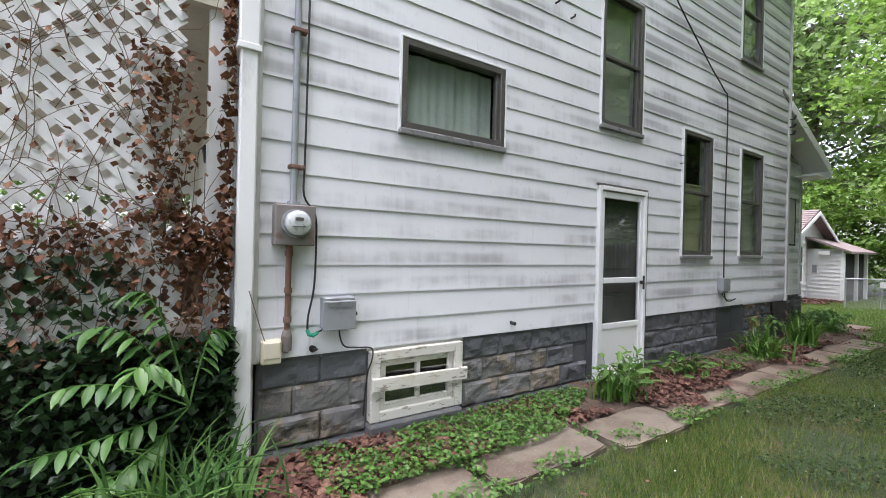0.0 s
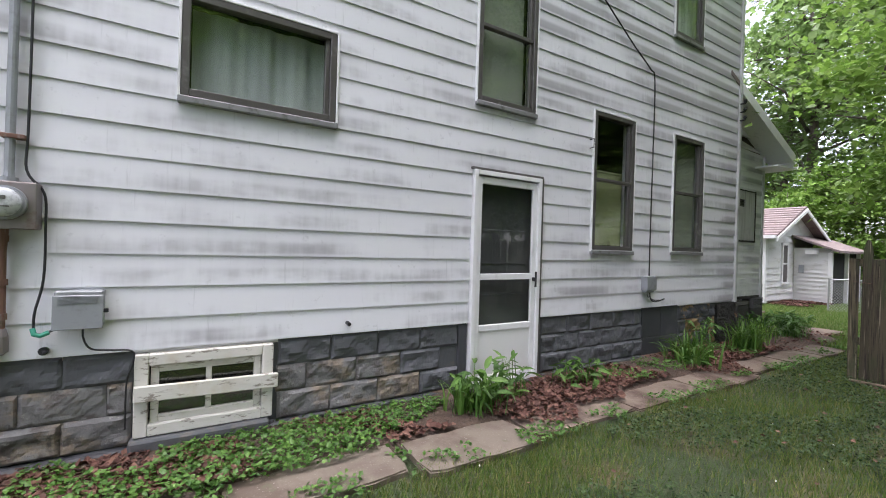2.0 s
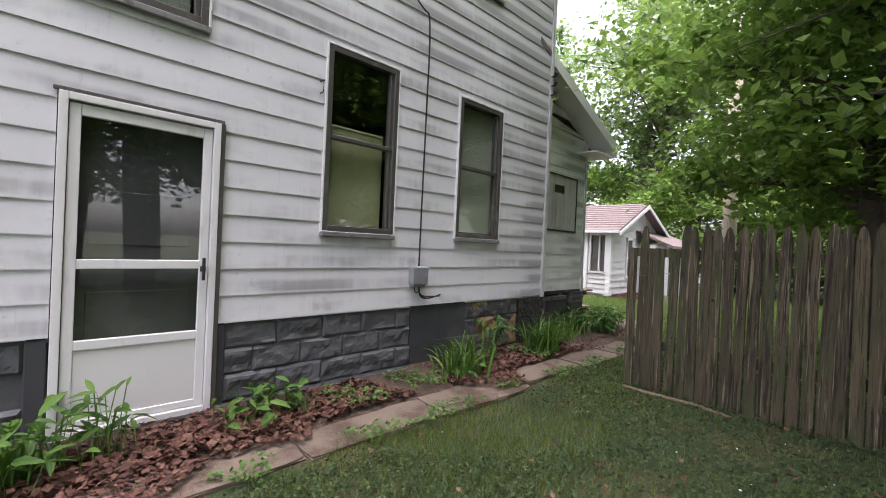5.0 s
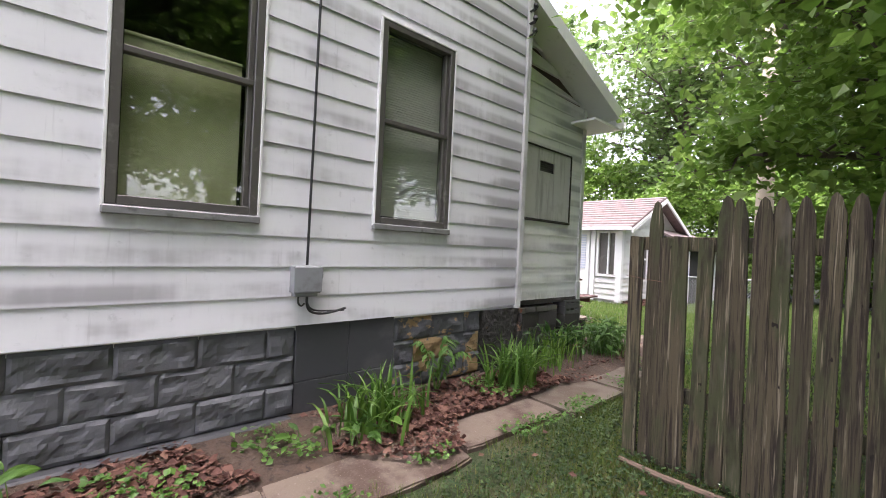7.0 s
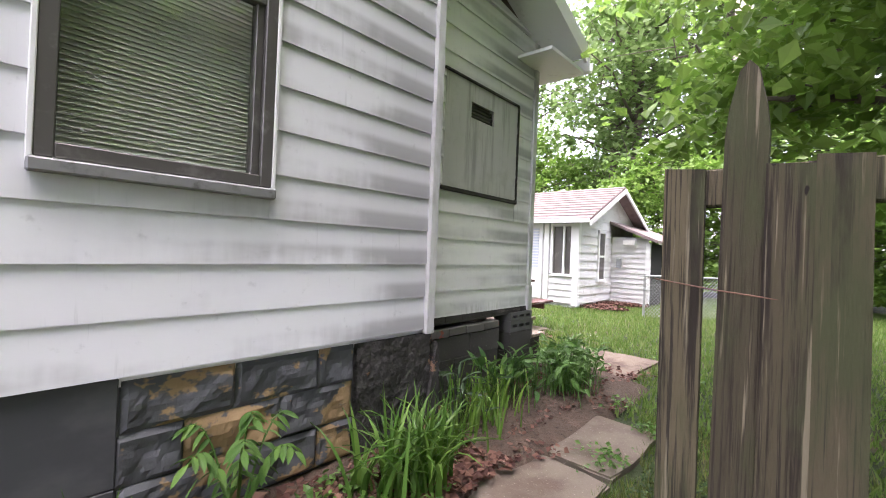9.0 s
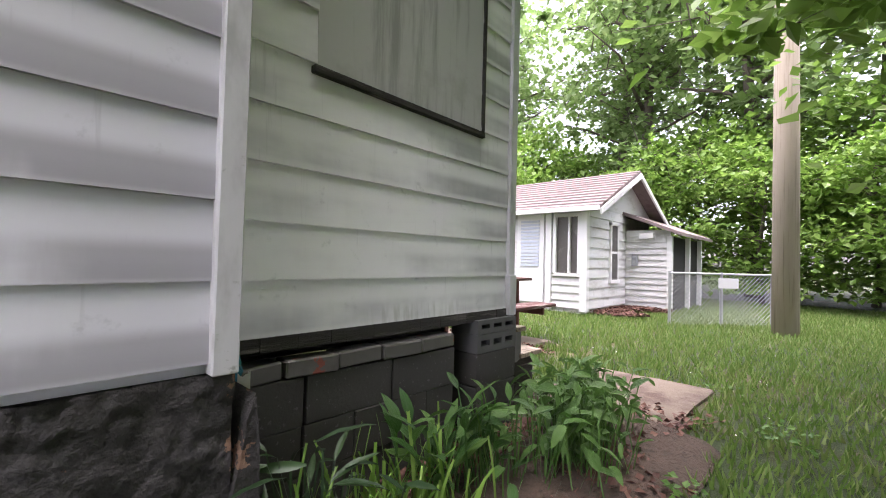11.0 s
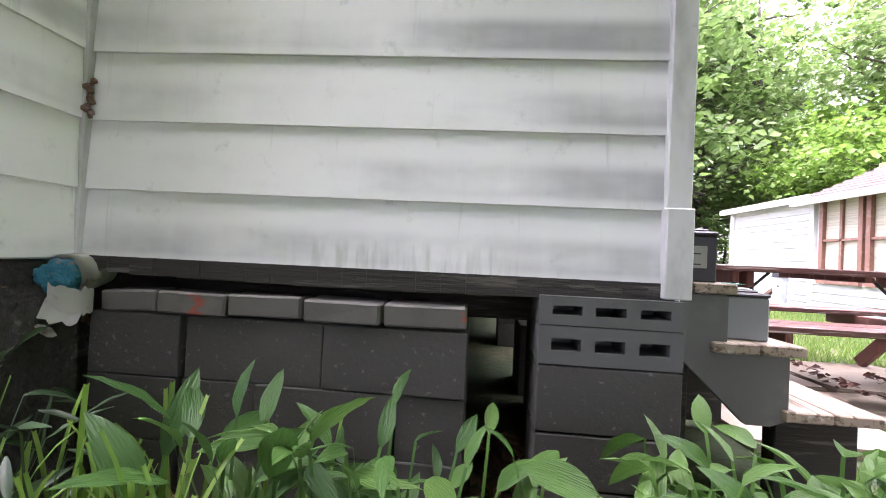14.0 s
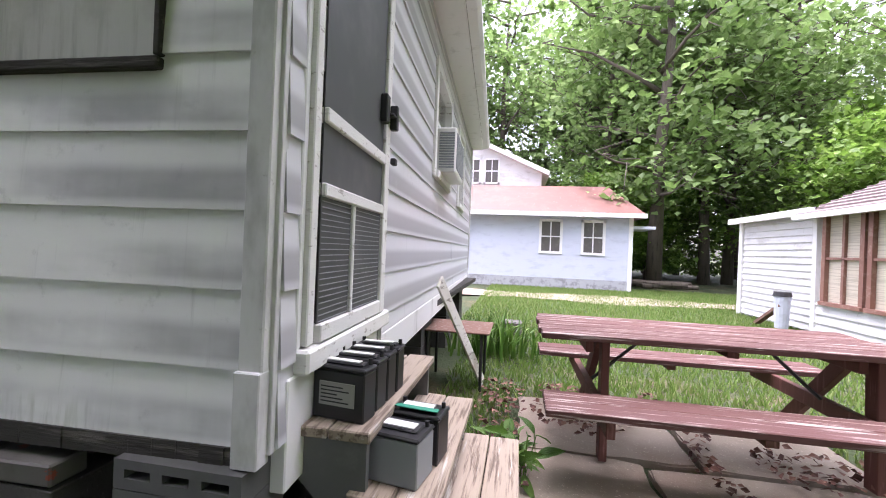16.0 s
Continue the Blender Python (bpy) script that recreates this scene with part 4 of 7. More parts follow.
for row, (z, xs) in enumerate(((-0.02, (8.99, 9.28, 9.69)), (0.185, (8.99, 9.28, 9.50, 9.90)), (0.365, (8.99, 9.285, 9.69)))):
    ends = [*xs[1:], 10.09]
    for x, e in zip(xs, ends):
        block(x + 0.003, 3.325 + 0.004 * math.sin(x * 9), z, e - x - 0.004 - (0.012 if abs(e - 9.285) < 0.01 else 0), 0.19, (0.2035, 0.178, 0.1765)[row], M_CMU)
for i, (a, b, lift) in enumerate(((9.03, 9.19, 0.0), (9.20, 9.41, 0.006), (9.415, 9.625, 0.008), (9.635, 9.85, 0.008), (9.86, 10.085, 0.008))):
    bm = bmesh.new()
    box(bm, 0, b - a, 0, 0.10, 0, 0.062, 0.006)
    for v in bm.verts:
        v.co += Vector((0.004, 0.007, 0.005)) * noise.noise(v.co * 24 + Vector((i * 3, 0, 0)))
    o = solid("brick", bm, M_BRICK, "grey-painted brick laid loose on the blocks", "brick", group="loose bricks on the pier wall")
    o.matrix_basis = pose(a, 3.315, 0.541 + lift, 0, (-2.0, 0.4, -0.5, 0.3, -0.4)[i], (3.0, -1.5, 1.2, -2.0, 1.4)[i])
for z, h, holes in ((-0.02, 0.17, False), (0.155, 0.14, False), (0.30, 0.172, False), (0.477, 0.10, True), (0.58, 0.075, True)):
    block(10.275, 3.325, z, 0.365, 0.19, h, M_CMU if not holes else M_CMU_RAW, holes, "" if not holes else "grey hollow cinder block laid on its side")
# the stack at 0.72 is added for the dark area behind the steps
for i, (d, z) in enumerate(((0.72, -0.02), (0.72, 0.18), (0.72, 0.38), (1.2, -0.02), (1.2, 0.18), (2.5, -0.02), (2.5, 0.18), (2.5, 0.38), (4.2, -0.02), (4.2, 0.18), (4.2, 0.38), (5.9, -0.02), (5.9, 0.18), (5.9, 0.38))):
    p = EAST @ Vector((d, 0.06, z))
    o = block(p.x - 0.2, p.y, z, 0.19, 0.39, 0.195, M_CMU, False, "rough grey block under the lean-to edge")
# parged corner of the main foundation
bm = bmesh.new()
bmesh.ops.create_grid(bm, x_segments=70, y_segments=80, size=0.5)
for v in bm.verts:
    u, t = v.co.x + 0.5, v.co.y + 0.5
    x, z = 8.36 + 0.56 * u, -0.05 + 0.735 * t
    n1 = noise.noise((x * 6, z * 6, 4)) * 0.022 + abs(noise.noise((x * 15, z * 15, 8))) * 0.018 + noise.noise((x * 40, z * 40, 2)) * 0.005
    v.co = (x, 3.045 - n1 - 0.01, z)
part("parged_corner", bm, M_PARGING, foundation, "lumpy cracked parging with bare spots", smooth=True)
bm = bmesh.new()
box(bm, 8.36, 8.935, 3.07, 3.75, -0.1, 0.685, 0.01)
part("return_wall", bm, M_PARGING, foundation)
# the broken-off corner slab that leans away along an open crack
bm = bmesh.new()
crack = [(8.952 - 0.14 * max(0.0, 0.56 - z) ** 1.15 * 1.6 + 0.008 * noise.noise((z * 21, 0, 3)), z) for z in (-0.1, 0.0, 0.08, 0.15, 0.21, 0.27, 0.32, 0.36, 0.40, 0.44, 0.48, 0.52, 0.56, 0.60)]
prism(bm, [(8.995, -0.1), *crack, (8.972, 0.62), (8.985, 0.5), (8.99, 0.25)], 3.012, 3.30)
bmesh.ops.bevel(bm, geom=[e for e in bm.edges if abs(e.verts[0].co.y - e.verts[1].co.y) < 0.01], offset=0.006, segments=1, affect="EDGES")
for v in bm.verts:
    v.co += Vector((0.006, 0.008, 0.004)) * noise.noise(v.co * 19)
part("broken_corner", bm, M_PARGING, foundation, "cracked-off slab of grey parging")
# dark crawl space: rear block wall and main foundation's end added against light, joists
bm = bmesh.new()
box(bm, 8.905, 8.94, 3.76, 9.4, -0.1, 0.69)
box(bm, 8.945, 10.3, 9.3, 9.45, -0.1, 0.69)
solid("foundation_east", bm, M_CMU, "block foundation added to keep light out of the crawl space", "foundation", "structure")
for i in range(8):
    bm = bmesh.new()
    box(bm, 8.95, 10.44 - 0.035 * i, 3.72 + 0.72 * i, 3.765 + 0.72 * i, 0.53, 0.692, 0.004)
    solid("floor_joist", bm, M_OLDSILL, "dark rough timber joist under the lean-to floor", "joist", group="joists under the lean-to")
# rag stuffed in a broken pipe
pipe = thing("drain_pipe", (9.02, 3.22, 0.5), "broken white plastic pipe stuffed with a blue rag", "pipe")
bm = bmesh.new()
tube(bm, [(8.945, 3.40, 0.66), (8.955, 3.32, 0.648), (8.962, 3.255, 0.64)], [0.05, 0.058, 0.062], 18, False)
bmesh.ops.solidify(bm, geom=bm.faces, thickness=0.005)
part("pipe_end", bm, M_PVC, pipe, smooth=True)
bm = bmesh.new()
for c, r0, a0, a1, z0, z1, tilt in (((8.985, 3.265, 0.60), 0.066, 0.1, 1.7, -0.035, 0.03, 0.0), ((8.975, 3.27, 0.555), 0.075, -0.5, 1.2, -0.02, 0.035, 0.5), ((8.945, 3.26, 0.515), 0.08, -0.9, 0.9, -0.02, 0.02, -0.7)):
    rows = []
    for k in range(13):
        t = a0 + (a1 - a0) * k / 12
        e = 0.014 * noise.noise((k * 0.6, r0 * 90, 0)) + 0.010 * noise.noise((k * 1.7, r0 * 50, 4))
        rows.append([bm.verts.new(Vector(c) + Vector((math.sin(t) * r0, -math.cos(t) * r0 + tilt * z, z - 0.02 * math.sin(t)))) for z in (z0 - e, z1 + e)])
    for p, q in zip(rows, rows[1:]):
        bm.faces.new((p[0], p[1], q[1], q[0]))
bmesh.ops.solidify(bm, geom=bm.faces, thickness=0.005)
part("broken_shard", bm, M_PVC, pipe, "jagged broken pipe shards")
bm = bmesh.new()
bmesh.ops.create_icosphere(bm, subdivisions=5, radius=1)
for v in bm.verts:
    k = 1 + 0.22 * noise.noise(v.co * 1.7) + 0.16 * abs(noise.noise(v.co * 4.1)) + 0.08 * noise.noise(v.co * 11)
    v.co = Vector((8.975, 3.25, 0.637)) + Vector((v.co.x * 0.046, v.co.y * 0.05, v.co.z * 0.05)) * k
part("rag", bm, M_BLUERAG, pipe, "torn blue foam rag with a rusty patch", smooth=True)

# ---- lean-to side door, air conditioner, windows ----
sd = thing("door_2", EAST @ Vector((0.5, 0, 0.85)), "old white wooden screen door with peeling paint", "door", kind="structure")


def on_east(name, boxes, material, parent, label="", bevel=0.004):
    bm = bmesh.new()
    for a, b, y0, y1, z0, z1 in boxes:
        box(bm, a, b, y0, y1, z0, z1, bevel, EAST)
    return part(name, bm, material, parent, label)


M_PEEL = mat("peeling_white_paint", (0.72, 0.72, 0.69), 0.7, layers=[((14, 14, 40), 6, (0.40, 0.38, 0.34), 0.58, 0.66)], bump=[((40, 40, 120), 0.6, 0.004)])
on_east("door_frame", [(0.10, 0.128, -0.012, 0.08, 0.86, 2.8), (0.13, 0.87, -0.02, 0.08, 2.72, 2.8)], M_TRIM, sd)
on_east("jamb_strip", [(0.87, 0.93, -0.02, 0.08, 0.72, 2.8)], M_SILL, sd, "dull grey metal strip")
dl = on_east("door_leaf", [(0.125, 0.17, -0.03, -0.008, 0.93, 2.72), (0.80, 0.865, -0.045, -0.015, 0.93, 2.72), (0.185, 0.80, -0.045, -0.015, 1.585, 1.63), (0.185, 0.80, -0.045, -0.015, 1.365, 1.405), (0.185, 0.80, -0.045, -0.015, 0.93, 0.985), (0.185, 0.80, -0.045, -0.015, 2.65, 2.72), (0.435, 0.455, -0.042, -0.018, 0.985, 1.365)], M_PEEL, sd)
on_east("screen", [(0.185, 0.80, -0.03, -0.026, 0.985, 2.65)], M_SCREEN, dl, "dark grey insect screen", 0)
on_east("hardware_cloth", [(0.187 + 0.0, 0.797, -0.034, -0.032, 0.99 + 0.018 * i, 0.993 + 0.018 * i) for i in range(21)], M_GREYMETAL, dl, "grey wire mesh guard", 0)
on_east("latch", [(0.80, 0.90, -0.075, -0.045, 1.80, 1.815), (0.84, 0.87, -0.08, -0.045, 1.75, 1.86), (0.74, 0.79, -0.06, -0.03, 1.76, 1.88), (0.87, 0.91, -0.07, -0.045, 1.60, 1.63)], M_BLACK, dl, "black bent latch")
on_east("threshold", [(0.10, 0.95, -0.05, 0.05, 0.855, 0.925)], M_PEEL, sd, "peeling white sill board", 0.008)
on_east("apron", [(0.06, 0.97, -0.015, 0.03, 0.55, 0.855)], M_TRIM, sd, "white board below the sill")
for k, (a, b, z0, z1) in enumerate(((2.25, 3.3, 1.80, 2.75), (4.1, 4.9, 1.75, 2.75))):
    w = thing(f"window_{8 + k}", EAST @ Vector(((a + b) / 2, 0, z0)), "old wooden sash window with peeling white paint", "window", kind="structure")
    on_east("window_frame", [(a, a + 0.08, -0.03, 0.08, z0, z1), (b - 0.08, b, -0.03, 0.08, z0, z1), (a + 0.08, b - 0.08, -0.03, 0.08, z1 - 0.08, z1), (a + 0.08, b - 0.08, -0.05, 0.08, z0, z0 + 0.06), (a + 0.08, b - 0.08, 0, 0.06, (z0 + z1) / 2, (z0 + z1) / 2 + 0.04)], M_PEEL, w)
    on_east("pane", [(a + 0.08, b - 0.08, 0.04, 0.045, z0 + 0.06, z1 - 0.08)], M_GLASS, w, "", 0)
ac = thing("air_conditioner", EAST @ Vector((2.75, -0.2, 1.86)), "grey-white window air conditioner jutting from a window", "air conditioner")
on_east("case", [(2.45, 3.1, -0.17, 0.02, 1.86, 2.24)], M_WHITE, ac, "", 0.012)
on_east("grille", [(2.442, 2.45, -0.155, -0.03, 1.90 + 0.022 * i, 1.912 + 0.022 * i) for i in range(14)] + [(2.48 + 0.028 * i, 2.492 + 0.028 * i, -0.176, -0.17, 1.9, 2.2) for i in range(21)], M_GREYMETAL, ac, "grey fin grille", 0)

# ---- steps, batteries ----
steps = thing("wooden_steps", (10.95, 4.0, 0.03), "worn wooden steps with peeling paint and dark stringers", "steps")
for x0, x1, z in ((10.62, 10.755, 0.70), (10.76, 10.885, 0.70), (10.82, 10.955, 0.525), (10.96, 11.085, 0.525), (11.03, 11.165, 0.335), (11.17, 11.305, 0.335)):
    bm = bmesh.new()
    y1 = 4.42 + 0.03 * math.sin(x0 * 40)
    box(bm, x0, x1, 3.53, y1, z - 0.032, z, 0.004)
    for v in bm.verts:
        v.co.z += 0.003 * noise.noise(v.co * 5)
    part("tread", bm, M_STEPWOOD, steps)
for y in (3.55, 4.36):
    bm = bmesh.new()
    prism(bm, [(10.66, 0.665), (10.87, 0.665), (10.87, 0.49), (11.05, 0.49), (11.05, 0.30), (11.0, 0.28), (10.93, 0.28), (10.64, 0.56)], y, y + 0.025)
    part("stringer", bm, M_STRINGER, steps)
for x0, x1, y, z in ((11.04, 11.28, 3.59, 0.30), (11.04, 11.28, 4.30, 0.30), (10.72, 10.78, 3.59, 0.66), (10.72, 10.78, 4.30, 0.66)):
    bm = bmesh.new()
    box(bm, x0, x1, y, y + 0.06, 0.02, z, 0.004)
    part("leg", bm, M_OLDSILL, steps)


def battery(x, y, z, w, d, h, material, label, rot=0, top=M_BATT, terminals=True):
    b = thing("battery", (x, y, z), label, "battery", group="batteries on the steps")
    bm = bmesh.new()
    box(bm, x - w / 2, x + w / 2, y - d / 2, y + d / 2, z, z + h * 0.86, 0.004)
    part("case", bm, material, b)
    bm = bmesh.new()
    box(bm, x - w / 2 - 0.003, x + w / 2 + 0.003, y - d / 2 - 0.003, y + d / 2 + 0.003, z + h * 0.862, z + h * 0.95, 0.005)
    box(bm, x - w * 0.4, x + w * 0.4, y - d * 0.25, y + d * 0.25, z + h * 0.95, z + h, 0.004)
    part("lid", bm, top, b)
    bm = bmesh.new()
    box(bm, x - w * 0.34, x + w * 0.30, y - d * 0.16, y + d * 0.16, z + h, z + h + 0.004, 0.001)
    part("top_label", bm, M_WHITE, b, "white label strip")
    if terminals:
        for s in (-1, 1):
            bm = bmesh.new()
            tube(bm, [(x + s * w * 0.42, y + d * 0.3, z + h * 0.94), (x + s * w * 0.42, y + d * 0.3, z + h * 1.06)], 0.007, 8)
            part("terminal", bm, M_BLACK, b)
    b.matrix_basis = pose(x, y, z, 0, 0, rot)
    return b


first = battery(10.765, 3.625, 0.702, 0.175, 0.075, 0.168, M_BATT, "small black sealed battery standing on the top step", -8)
bm = bmesh.new()
box(bm, 10.765 - 0.062, 10.765 + 0.058, 3.583, 3.5865, 0.745, 0.815, 0.001)
lab = part("label", bm, M_LABEL, first, "grey printed label")
lab.matrix_parent_inverse = Matrix.Translation((10.765, 3.625, 0.702)).inverted()
bm = bmesh.new()
for i in range(5):
    box(bm, 10.765 - 0.055, 10.765 + 0.04 - 0.02 * (i % 3), 3.582, 3.5828, 0.755 + 0.011 * i, 0.759 + 0.011 * i)
o = part("print_line", bm, M_BATT, lab)
for i in range(3):
    battery(10.77 + 0.004 * i, 3.722 + 0.092 * i, 0.702, 0.17, 0.075, 0.168, M_BATT, "small black sealed battery in a row on the top step", -5 + 2 * i)
battery(10.94, 3.66, 0.527, 0.165, 0.125, 0.155, M_BATTG, "grey car battery with a black lid on the middle step", -10)
g = battery(10.965, 3.80, 0.527, 0.17, 0.11, 0.165, M_BATT, "black car battery with a green and white top label", -8)
bm = bmesh.new()
box(bm, 10.89, 11.04, 3.755, 3.78, 0.6935, 0.6965)
o = part("stripe", bm, M_GREEN, g, "green label stripe")
o.matrix_parent_inverse = Matrix.Translation((10.965, 3.80, 0.527)).inverted()

# ---- rusty side table and leaning board ----
st = thing("side_table", (10.75, 6.2, 0.02), "low rusty sheet-metal table on thin black legs", "table")
bm = bmesh.new()
box(bm, 10.42, 11.05, 6.0, 6.6, 0.50, 0.515, 0.004)
part("tabletop", bm, M_RUST, st)
for x in (10.50, 10.98):
    for y in (6.05, 6.5):
        bm = bmesh.new()
        tube(bm, [(x, y, 0.0), (x, y, 0.5)], 0.014, 8)
        part("leg", bm, M_BLACK, st)
bm = bmesh.new()
lean = Vector((10.74, 5.25, 1.0)) - Vector((10.98, 6.3, 0.01))
box(bm, -0.05, 0.05, -0.01, 0.01, 0, lean.length, 0.003, Matrix.Translation((10.98, 6.3, 0.01)) @ lean.to_track_quat("Z", "X").to_matrix().to_4x4())
solid("leaning_board", bm, M_OLDPAINT, "long narrow cream board leaning on the wall", "board")

# ---- picnic table ----
pt = thing("picnic_table", (12.36, 5.3, 0.05), "weathered red-stained wooden picnic table with attached benches", "picnic table")
for i in range(5):
    bm = bmesh.new()
    y = 4.88 + 0.152 * i
    box(bm, 11.42 - 0.012 * (i % 2), 13.36 + 0.02 * (i % 3), y, y + 0.145, 0.735, 0.772, 0.005)
    for v in bm.verts:
        v.co.z += 0.004 * noise.noise(v.co * 2)
    part("tabletop_plank", bm, M_REDWOOD, pt)
for y in (4.52, 4.68, 5.78, 5.94):
    bm = bmesh.new()
    box(bm, 11.43 + 0.03 * (y > 5), 13.36 + 0.1 * (y > 5), y, y + 0.15, 0.425, 0.462, 0.005)
    part("bench_plank", bm, M_REDWOOD, pt)
for x in (11.74, 13.10):
    bm = bmesh.new()
    box(bm, x - 0.022, x + 0.022, 4.55, 6.07, 0.335, 0.424, 0.004)
    part("seat_beam", bm, M_REDLEG, pt)
    bm = bmesh.new()
    box(bm, x - 0.066, x - 0.024, 4.95, 5.58, 0.66, 0.734, 0.004)
    part("top_beam", bm, M_REDLEG, pt)
    for y0, y1, off in ((4.98, 5.0, 0.045), (5.82, 5.14, 0.045)):
        bm = bmesh.new()
        d = Vector((0, y1 - y0, 0.69))
        mm = Matrix.Translation((x + off, y0, 0.045)) @ d.to_track_quat("Z", "X").to_matrix().to_4x4()
        box(bm, -0.045, 0.045, -0.022, 0.022, 0, d.length, 0.004, mm)
        part("leg", bm, M_REDLEG, pt)
    s = 1 if x < 12 else -1
    bm = bmesh.new()
    tube(bm, [(x + s * 0.03, 5.28, 0.42), (x + s * 0.36, 5.28, 0.73)], 0.011, 6)
    part("brace", bm, M_BLACK, pt, "thin dark metal brace")
for x in (12.42,):
    for y0, y1, z in ((4.9, 5.62, 0.70), (4.53, 4.82, 0.39), (5.79, 6.08, 0.39)):
        bm = bmesh.new()
        box(bm, x - 0.03, x + 0.03, y0, y1, z, z + 0.034, 0.004)
        part("cleat", bm, M_REDLEG, pt)

# ---- picket fence ----
fence = thing("picket_fence", (8.12, 0.0, 0), "weathered grey-brown wooden picket fence with pointed tops", "fence")
r = random.Random(5)


def picket(w, h, notch, seed):
    bm = bmesh.new()
    q = random.Random(seed)
    if notch:
        out = [(-w / 2, 0), (w / 2, 0), (w / 2, h - 0.16), (w / 2 - 0.004, h - 0.10), (w * 0.22, h - 0.02), (0.0, h), (-w * 0.22, h - 0.02), (-w / 2 + 0.004, h - 0.10), (-w / 2, h - 0.16)]
    else:
        out = [(-w / 2, 0), (w / 2, 0), (w / 2, h), (-w / 2, h - 0.008)]
    prism(bm, [(x + q.uniform(-0.002, 0.002), z) for x, z in out], -0.011, 0.011)
    return bm


y, i = 1.48, 0
heights = [1.41, 1.63, 1.40, 1.41, 1.395]
while y > -3.2:
    w = r.choice((0.076, 0.08, 0.083, 0.079)) if i else 0.082
    h = heights[i] if i < 5 else 1.63 + r.uniform(-0.015, 0.015)
    ob = part("picket", picket(w, h, h > 1.5, i), M_FENCE, fence)
    ob.matrix_parent_inverse = fence.matrix_basis.inverted()
    ob.matrix_basis = pose(8.10 + r.uniform(-0.012, 0.004), y - w / 2, 0.01, r.uniform(-0.6, 0.6), r.uniform(-0.7, 0.7), 90 + r.uniform(-3, 3))
    y -= w + (0.004 if i != 3 else 0.018) + r.uniform(0.002, 0.016)
    i += 1
for z in (0.42, 1.33):
    bm = bmesh.new()
    box(bm, 8.116, 8.155, -3.2, 1.47, z, z + 0.085, 0.004)
    part("rail", bm, M_FENCE, fence)
for yy in (1.335, -1.0, -3.1):
    bm = bmesh.new()
    box(bm, 8.157, 8.245, yy - 0.045, yy + 0.045, -0.1, 1.40, 0.006)
    part("post", bm, M_FENCE, fence)
bm = bmesh.new()
tube(bm, [(8.085, 1.50, 1.16), (8.075, 1.38, 1.145), (8.08, 1.27, 1.135)], 0.0018, 6)
part("wire", bm, M_RUST, fence, "bit of bent wire")
bm = bmesh.new()
tube(bm, [(7.93, 1.42, 0.035), (7.9, 1.15, 0.04), (7.96, 0.8, 0.03), (7.9, 0.5, 0.03)], [0.016, 0.02, 0.017, 0.012], 8)
solid("fallen_stick", bm, M_TWIG, "bare brown stick lying in the grass by the fence", "stick")

# ---- meter, boxes, pipes, cables on the wall ----
mt = thing("electric_meter", (0.62, 3.02, 1.43), "brown-grey electric meter box with a round glass dial", "meter")
bm = bmesh.new()
box(bm, 0.50, 0.75, 2.93, 3.04, 1.43, 1.69, 0.006)
part("case", bm, M_TAUPE, mt)
bm = bmesh.new()
tube(bm, [(0.625, 2.93, 1.572), (0.625, 2.905, 1.572)], 0.092, 28)
part("ring", bm, M_GREYMETAL, mt)
bm = bmesh.new()
tube(bm, [(0.625, 2.905, 1.572), (0.625, 2.86, 1.572), (0.625, 2.845, 1.572), (0.625, 2.84, 1.572)], [0.08, 0.078, 0.065, 0.03], 28)
part("dome", bm, M_MILK, mt, "cloudy glass dome", smooth=True)
bm = bmesh.new()
box(bm, 0.60, 0.65, 2.835, 2.84, 1.585, 1.605)
box(bm, 0.585, 0.665, 2.836, 2.84, 1.545, 1.552)
part("dial", bm, M_DARKWIN, mt, "dark counter window")
bm = bmesh.new()
tube(bm, [(0.62, 2.99, 1.685), (0.62, 2.99, 1.715)], 0.04, 16)
tube(bm, [(0.62, 2.995, 1.70), (0.62, 2.995, 1.75), (0.625, 3.0, 3.0), (0.63, 3.0, 6.2)], [0.026, 0.022, 0.022, 0.022], 12)
o = solid("conduit", bm, M_GREYMETAL, "grey metal conduit running up the siding", "conduit")
for z in (1.93, 2.82, 3.9):
    bm = bmesh.new()
    box(bm, 0.585, 0.685, 2.968, 3.03, z, z + 0.025, 0.004)
    part("strap", bm, M_RUST, o, "rusty strap")
bm = bmesh.new()
tube(bm, [(0.605, 2.995, 1.44), (0.60, 2.995, 1.30), (0.602, 3.0, 0.98), (0.60, 3.0, 0.86)], [0.022, 0.019, 0.019, 0.019], 12)
for z in (1.36, 1.12, 0.93):
    tube(bm, [(0.601, 2.997, z), (0.601, 2.997, z + 0.035)], 0.026, 12)
o = solid("ground_pipe", bm, M_RUST, "rusty pipe below the meter", "pipe")
bm = bmesh.new()
tube(bm, [(0.60, 3.0, 0.88), (0.60, 3.0, 0.84), (0.60, 3.005, 0.75), (0.60, 3.01, 0.74)], [0.024, 0.034, 0.034, 0.02], 12)
part("pipe_foot", bm, M_TAUPE, o)


def cable(name, pts, radius, label, material=M_BLACK):
    cu = []
    P = [Vector(p) for p in pts]
    for i in range(len(P) - 1):
        a, b, c, d = P[max(i - 1, 0)], P[i], P[i + 1], P[min(i + 2, len(P) - 1)]
        for k in range(5):
            t = k / 5
            cu.append(0.5 * ((2 * b) + (c - a) * t + (2 * a - 5 * b + 4 * c - d) * t * t + (3 * b - a - 3 * c + d) * t ** 3))
    cu.append(P[-1])
    bm = bmesh.new()
    tube(bm, cu, radius, 6)
    return solid(name, bm, material, label, "cable", smooth=True)


